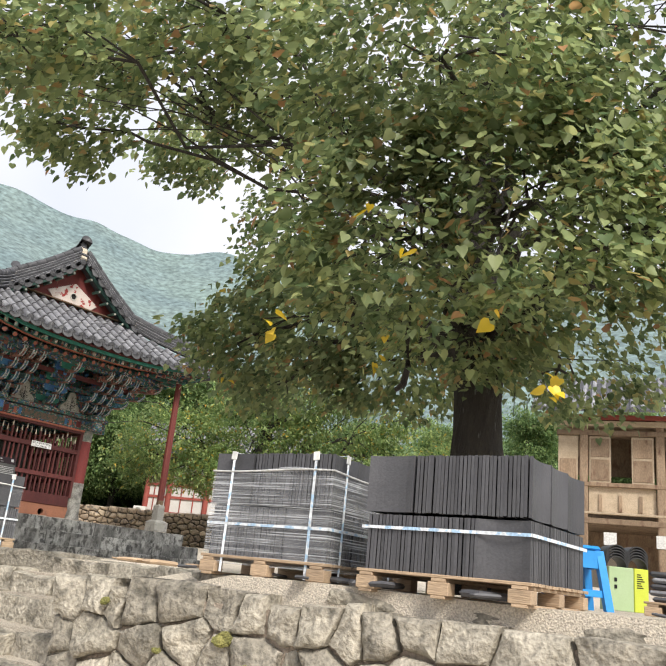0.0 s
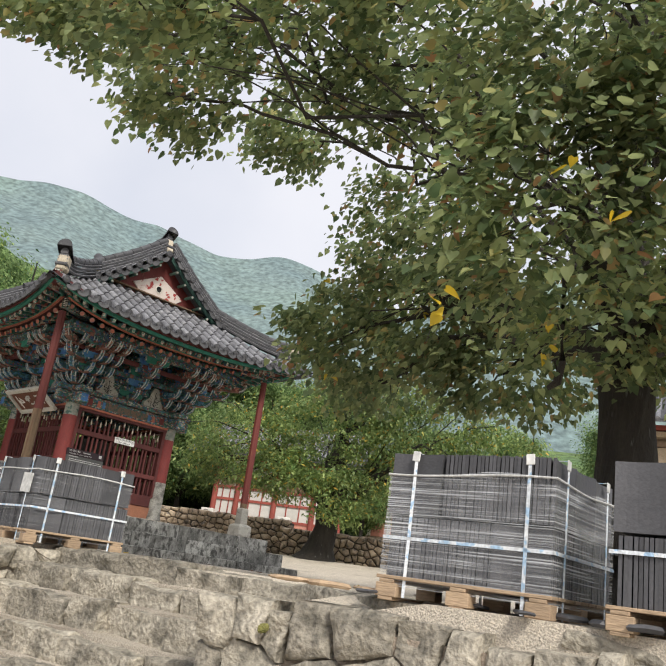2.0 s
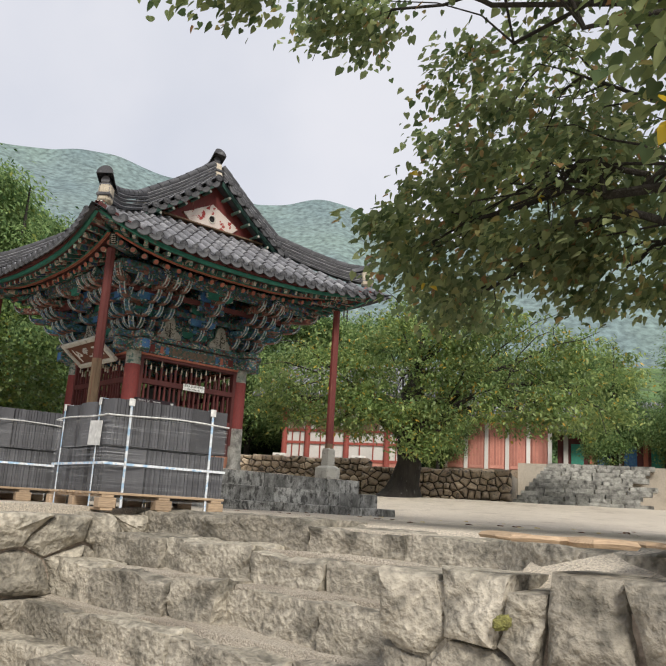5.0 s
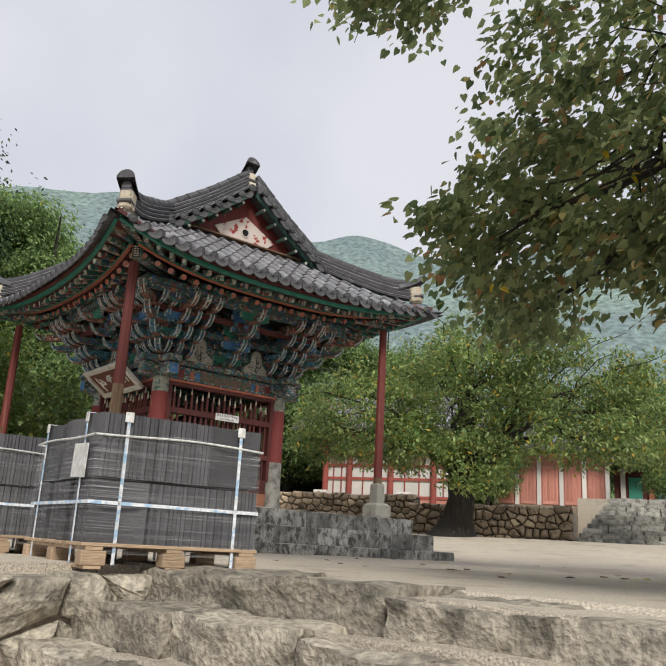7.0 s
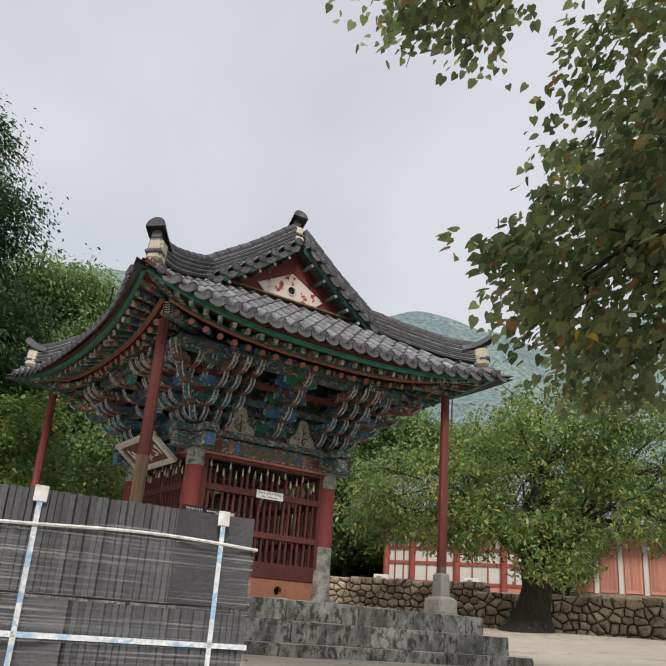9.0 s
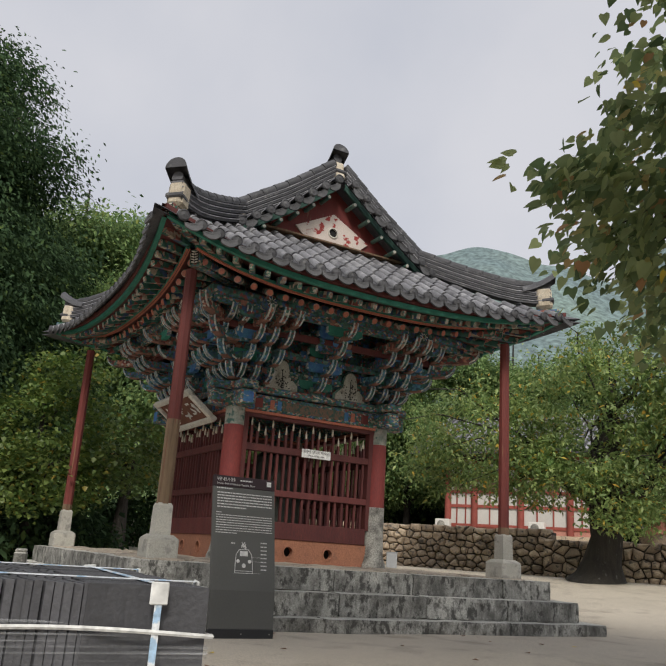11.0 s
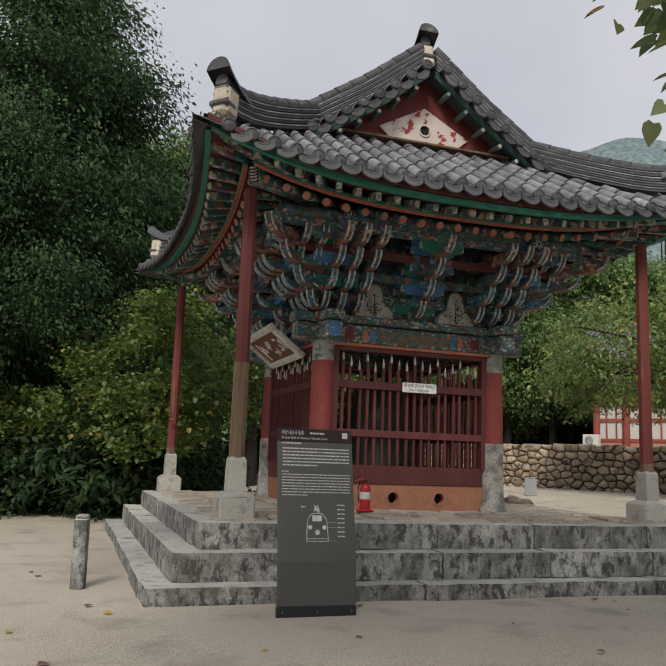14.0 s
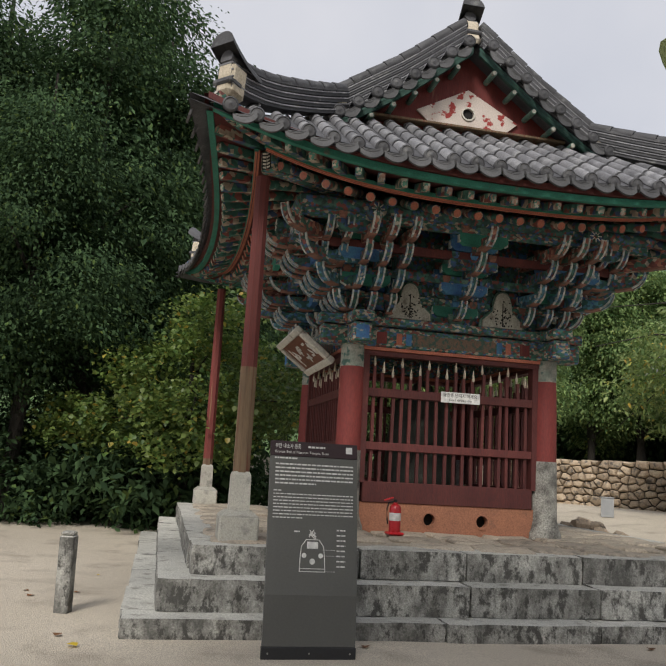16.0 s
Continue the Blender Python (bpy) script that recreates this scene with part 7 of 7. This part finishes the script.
def pink_hall():
    h = thing("pink_hall", "pink-walled temple hall with white pillars beyond the big tree", "building", Matrix.Translation((0, 52, 3.55)))
    MB().box(-9.5, -2.9, 0, 5, 0, 1.1).ob("plinth", WALL_BROWN, h)
    MB().box(-9.4, -3.0, 0.1, 0.3, 1.1, 4.0).ob("wall", HALL_PINK, h, "pink rendered wall")
    for i in range(6):
        x = -9.3 + i * 1.24
        MB().box(x - 0.11, x + 0.11, -0.02, 0.25, 1.1, 4.0).ob("pillar", HALL_WHITE, h, "white pillar")
        if i < 5:
            d = MB().box(x + 0.2, x + 1.04, 0.02, 0.14, 1.15, 3.3).ob("door", HALL_PINK, h, "pink panelled double door")
            for q in range(4):
                MB().box(x + 0.26 + 0.19 * q, x + 0.40 + 0.19 * q, 0.0, 0.03, 1.35, 3.1).ob("panel", HALL_ROSE, d)
    tiled_slope(h, -10.5, -2.0, -1.2, 4.2, 3.5, 6.4)


pink_hall()


def far_hall():
    h = thing("far_hall", "distant brightly painted hall at the top of the stairs", "building", Matrix.Translation((0, 60, 4.25)))
    MB().box(-3.0, 8, 0.1, 5, 0, 3.4).ob("wall", DARK_RED, h)
    for i in range(7):
        x = -2.6 + 1.7 * i
        MB().box(x, x + 0.3, -0.1, 0.1, 0, 3.4).ob("pillar", ORANGE if i % 2 else HALL_WHITE, h)
        MB().box(x + 0.5, x + 1.3, 0.0, 0.12, 0.2, 2.8).ob("door", BLUE if i % 3 else GREEN, h)
    tiled_slope(h, -4, 9, -1.5, 3.6, 3.5, 6.2)


far_hall()


def timber_pavilion():
    """Two-storeyed unpainted gate pavilion; x runs along its face."""
    h = thing("timber_pavilion", "two-storeyed unpainted timber pavilion with open shutters", "building", pose(8.43, 36.15, 3.25, 0, 0, -10) @ Matrix.Diagonal((1.35, 1, 1, 1)))
    for i in range(1, 6):
        x = -3.8 + 2.3 * i
        c = MB().box(x - 0.13, x + 0.13, -0.18, 0.18, -0.98, 6.3, None, 0.03).ob("post", OLD_WOOD, h, "squared brown timber post")
    for z, hh, m in ((1.75, 0.24, OLD_WOOD), (2.15, 0.10, PALE_WOOD), (3.32, 0.18, OLD_WOOD), (5.55, 0.22, OLD_WOOD), (5.95, 0.25, PALE_WOOD), (6.25, 0.22, HALL_RED)):
        MB().box(-2.35, 8.3, -0.2, 0.2, z, z + hh, None, 0.02).ob("beam", m, h)
    half = MB().box(-2.3, -1.68, -0.06, 0.0, 3.52, 5.52).ob("shutter", PALE_WOOD, h, "folded wooden shutter")
    MB().box(-2.25, -1.73, -0.085, -0.06, 3.6, 4.5).ob("panel", OLD_WOOD, half)
    MB().box(-2.3, -1.65, 0.0, 0.08, 2.25, 3.32).ob("skirt_panel", PALE_WOOD, h, "weathered pale board panel")
    for i in range(1, 5):
        a = -3.8 + 2.3 * i
        p = MB().box(a + 0.15, a + 2.15, 0.0, 0.08, 2.25, 3.32).ob("skirt_panel", PALE_WOOD, h, "weathered pale board panel")
        for q in range(3):
            MB().box(a + 0.45 + 0.6 * q, a + 0.55 + 0.6 * q, -0.06, 0.0, 2.3, 3.0).ob("stile", OLD_WOOD, p)
        for sx in (a + 0.17, a + 1.45):
            s = MB().box(sx, sx + 0.66, -0.06, 0.0, 3.52, 5.52).ob("shutter", PALE_WOOD, h, "folded wooden shutter")
            MB().box(sx + 0.05, sx + 0.61, -0.085, -0.06, 3.6, 4.5).ob("panel", OLD_WOOD, s)
            MB().box(sx + 0.05, sx + 0.61, -0.085, -0.06, 4.62, 5.42).ob("panel", OLD_WOOD, s)
    MB().box(-2.2, 8.0, 0.3, 4.0, 1.75, 1.95).ob("upper_floor", OLD_WOOD, h)
    MB().box(-2.2, 8.0, 4.0, 4.15, -0.98, 3.7).ob("back_wall", OLD_WOOD, h)
    MB().box(-2.2, 8.0, 4.0, 4.15, 4.4, 6.3).ob("back_wall", OLD_WOOD, h)
    MB().box(-2.3, 8.1, 0.2, 4.1, 6.2, 6.3).ob("ceiling", OLD_WOOD, h)
    tiled_slope(h, -3.1, 9.4, -1.4, 6.45, 2.5, 8.8)
    for x in (-0.9, 0.62):
        MB().box(x, x + 0.38, -0.21, -0.19, 0.9, 1.42).ob("paper_notice", INK_WHITE, h, "white paper notice")
    return h


timber_pavilion()


# ---- odds and ends beside the pallets ----
def stool():
    blue = mat("blue_plastic", (0.02, 0.24, 0.62), (0.03, 0.28, 0.66), 2, 40, 0.4, 0.02, grain=0.06)
    s = thing("plastic_stool", "bright blue plastic stool on the terrace", "stool", pose(2.80, 8.5, 1.58, 0, 0, 15) @ Matrix.Scale(1.15, 4))
    MB().box(-0.15, 0.15, -0.15, 0.15, 0.46, 0.50, None, 0.02).ob("seat", blue, s)
    for x in (-1, 1):
        for y in (-1, 1):
            MB().add([(x * 0.19 + a, y * 0.19 + b, 0) for a, b in ((-0.03, -0.03), (0.03, -0.03), (0.03, 0.03), (-0.03, 0.03))] + [(x * 0.13 + a, y * 0.13 + b, 0.465) for a, b in ((-0.03, -0.03), (0.03, -0.03), (0.03, 0.03), (-0.03, 0.03))],
                     [(0, 3, 2, 1), (4, 5, 6, 7), (0, 1, 5, 4), (1, 2, 6, 5), (2, 3, 7, 6), (3, 0, 4, 7)]).ob("leg", blue, s)
    for k in range(4):
        MB().box(-0.14, 0.14, -0.165, -0.15, 0.33, 0.46, Matrix.Rotation(k * math.pi / 2, 4, "Z")).ob("apron", blue, s)
        MB().box(-0.16, 0.16, -0.185, -0.165, 0.12, 0.17, Matrix.Rotation(k * math.pi / 2, 4, "Z")).ob("stretcher", blue, s)


stool()


def power_box():
    g = mat("sage_metal", (0.30, 0.40, 0.22), (0.33, 0.43, 0.25), 2, 40, 0.5, 0.03, grain=0.06)
    y = mat("lime_metal", (0.55, 0.62, 0.05), (0.58, 0.64, 0.07), 2, 40, 0.5, 0.03, grain=0.06)
    b = thing("tool_box", "green and lime metal machine box on the terrace", "box", pose(5.43, 21.5, 1.6, 0, 0, 12))
    MB().box(-0.45, 0.15, -0.3, 0.3, 0, 1.0, None, 0.015).ob("body", g, b)
    MB().box(0.155, 0.5, -0.31, 0.3, 0, 1.0, None, 0.015).ob("front_panel", y, b, "lime yellow panel with dark print")
    for i in range(7):
        MB().box(0.22, 0.22 + 0.03 * (3 + i % 4), -0.316, -0.311, 0.85 - 0.05 * i, 0.875 - 0.05 * i).ob("print_bar", BLACK, b)
    for z in (0.5, 0.66):
        MB().box(-0.32, -0.26, -0.32, -0.30, z, z + 0.09).ob("handle", BLACK, b)
    for k, x in enumerate((-0.25, 0.25)):
        sk = thing("ridge_tile_pile", "pile of black curved tiles lying on the box", "roof tiles", pose(5.43 + x * 0.98, 21.5 + x * 0.2, 2.6, 0, 0, 12) @ Matrix.Scale(1.3, 4), "piles on the box")
        for i in range(5):
            mb = MB()
            nn = 8
            for yy in (-0.22, 0.22):
                for r in (0.18, 0.20):
                    mb.v += [(r * math.cos(math.pi * q / nn), yy, 0.05 * i + r * math.sin(math.pi * q / nn)) for q in range(nn + 1)]
            w = nn + 1
            for q in range(nn):
                mb.f += [(q, q + 1, 2 * w + q + 1, 2 * w + q), (w + q, 3 * w + q, 3 * w + q + 1, w + q + 1), (q, w + q, w + q + 1, q + 1), (2 * w + q, 2 * w + q + 1, 3 * w + q + 1, 3 * w + q)]
            mb.ob("curved_tile", SIGN_BASE, sk, smooth=True)


power_box()


def side_pallet():
    m = pose(4.1, 8.9, 1.585, 0, 0, -20)
    pallet(m, 1.1, 1.1)
    s = thing("ridge_tile_pile", "low pile of grey curved ridge tiles on a pallet", "roof tiles", m @ Matrix.Translation((0, 0, 0.145)), "stacks of roof tiles")
    rnd = random.Random(6)
    for r in range(5):
        for c in range(4):
            MB().box(-0.12, 0.12, -0.18, 0.18, 0, 0.045, Matrix.Translation((-0.38 + 0.255 * c + rnd.uniform(-0.02, 0.02), -0.3, 0.055 * r)), 0.02).ob("clay_tile", TILE if r % 2 else NEW_TILE, s)


side_pallet()


# ---- small litter on the sand: fallen leaves and chips ----
def litter():
    rnd = random.Random(14)
    cols = (YELLOW, mat("dry_leaf", (0.16, 0.07, 0.03), (0.22, 0.11, 0.05), 4, 30, 0.8, 0.2))
    me = []
    for c in cols:
        lf = MB()
        lf.v = [(0, 0, 0.004), (0.04, 0.025, 0.014), (0.028, 0.06, 0.016), (0, 0.09, 0.006), (-0.028, 0.06, 0.012), (-0.04, 0.025, 0.018)]
        lf.f = [(0, 1, 2, 3), (0, 3, 4, 5)]
        me.append(lf.mesh("fallen_leaf", c, False, False))
    for i in range(120):
        x, y = rnd.uniform(-13, 2), rnd.uniform(9.5, 22)
        p = PAV.inverted() @ Vector((x, y, 0))
        if max(abs(p.x), abs(p.y)) < 4.25:
            continue
        o = new("fallen_leaf", me[0 if rnd.random() < 0.3 else 1])
        o.matrix_basis = Matrix.Translation((x, y, ground_z(x, y) + 0.010)) @ Matrix.Rotation(rnd.uniform(0, 6.28), 4, "Z") @ Matrix.Scale(rnd.uniform(0.6, 1.3), 4)
        tagged(o, "dry fallen leaf lying on the sand", "leaf", "fallen leaves")
    for i in range(26):
        e, n = rnd.uniform(-3.6, 3.5), rnd.uniform(6.25, 6.75)
        s = rnd.uniform(0.06, 0.22)
        b = rough_block(rnd, s * 1.6, s, s * 0.22, 0.012, 2, 0.1)
        o = b.ob("tile_shard", NEW_TILE if i % 3 else PALLET, None, smooth=True, recalc=False)
        o.matrix_basis = Matrix.Translation(en(e, n, 1.625 + s * 0.05)) @ Matrix.Rotation(rnd.uniform(0, 6), 4, "Z")
        tagged(o, "broken piece lying on the wall's top beside the pallets", "debris", "debris by the pallets")


litter()
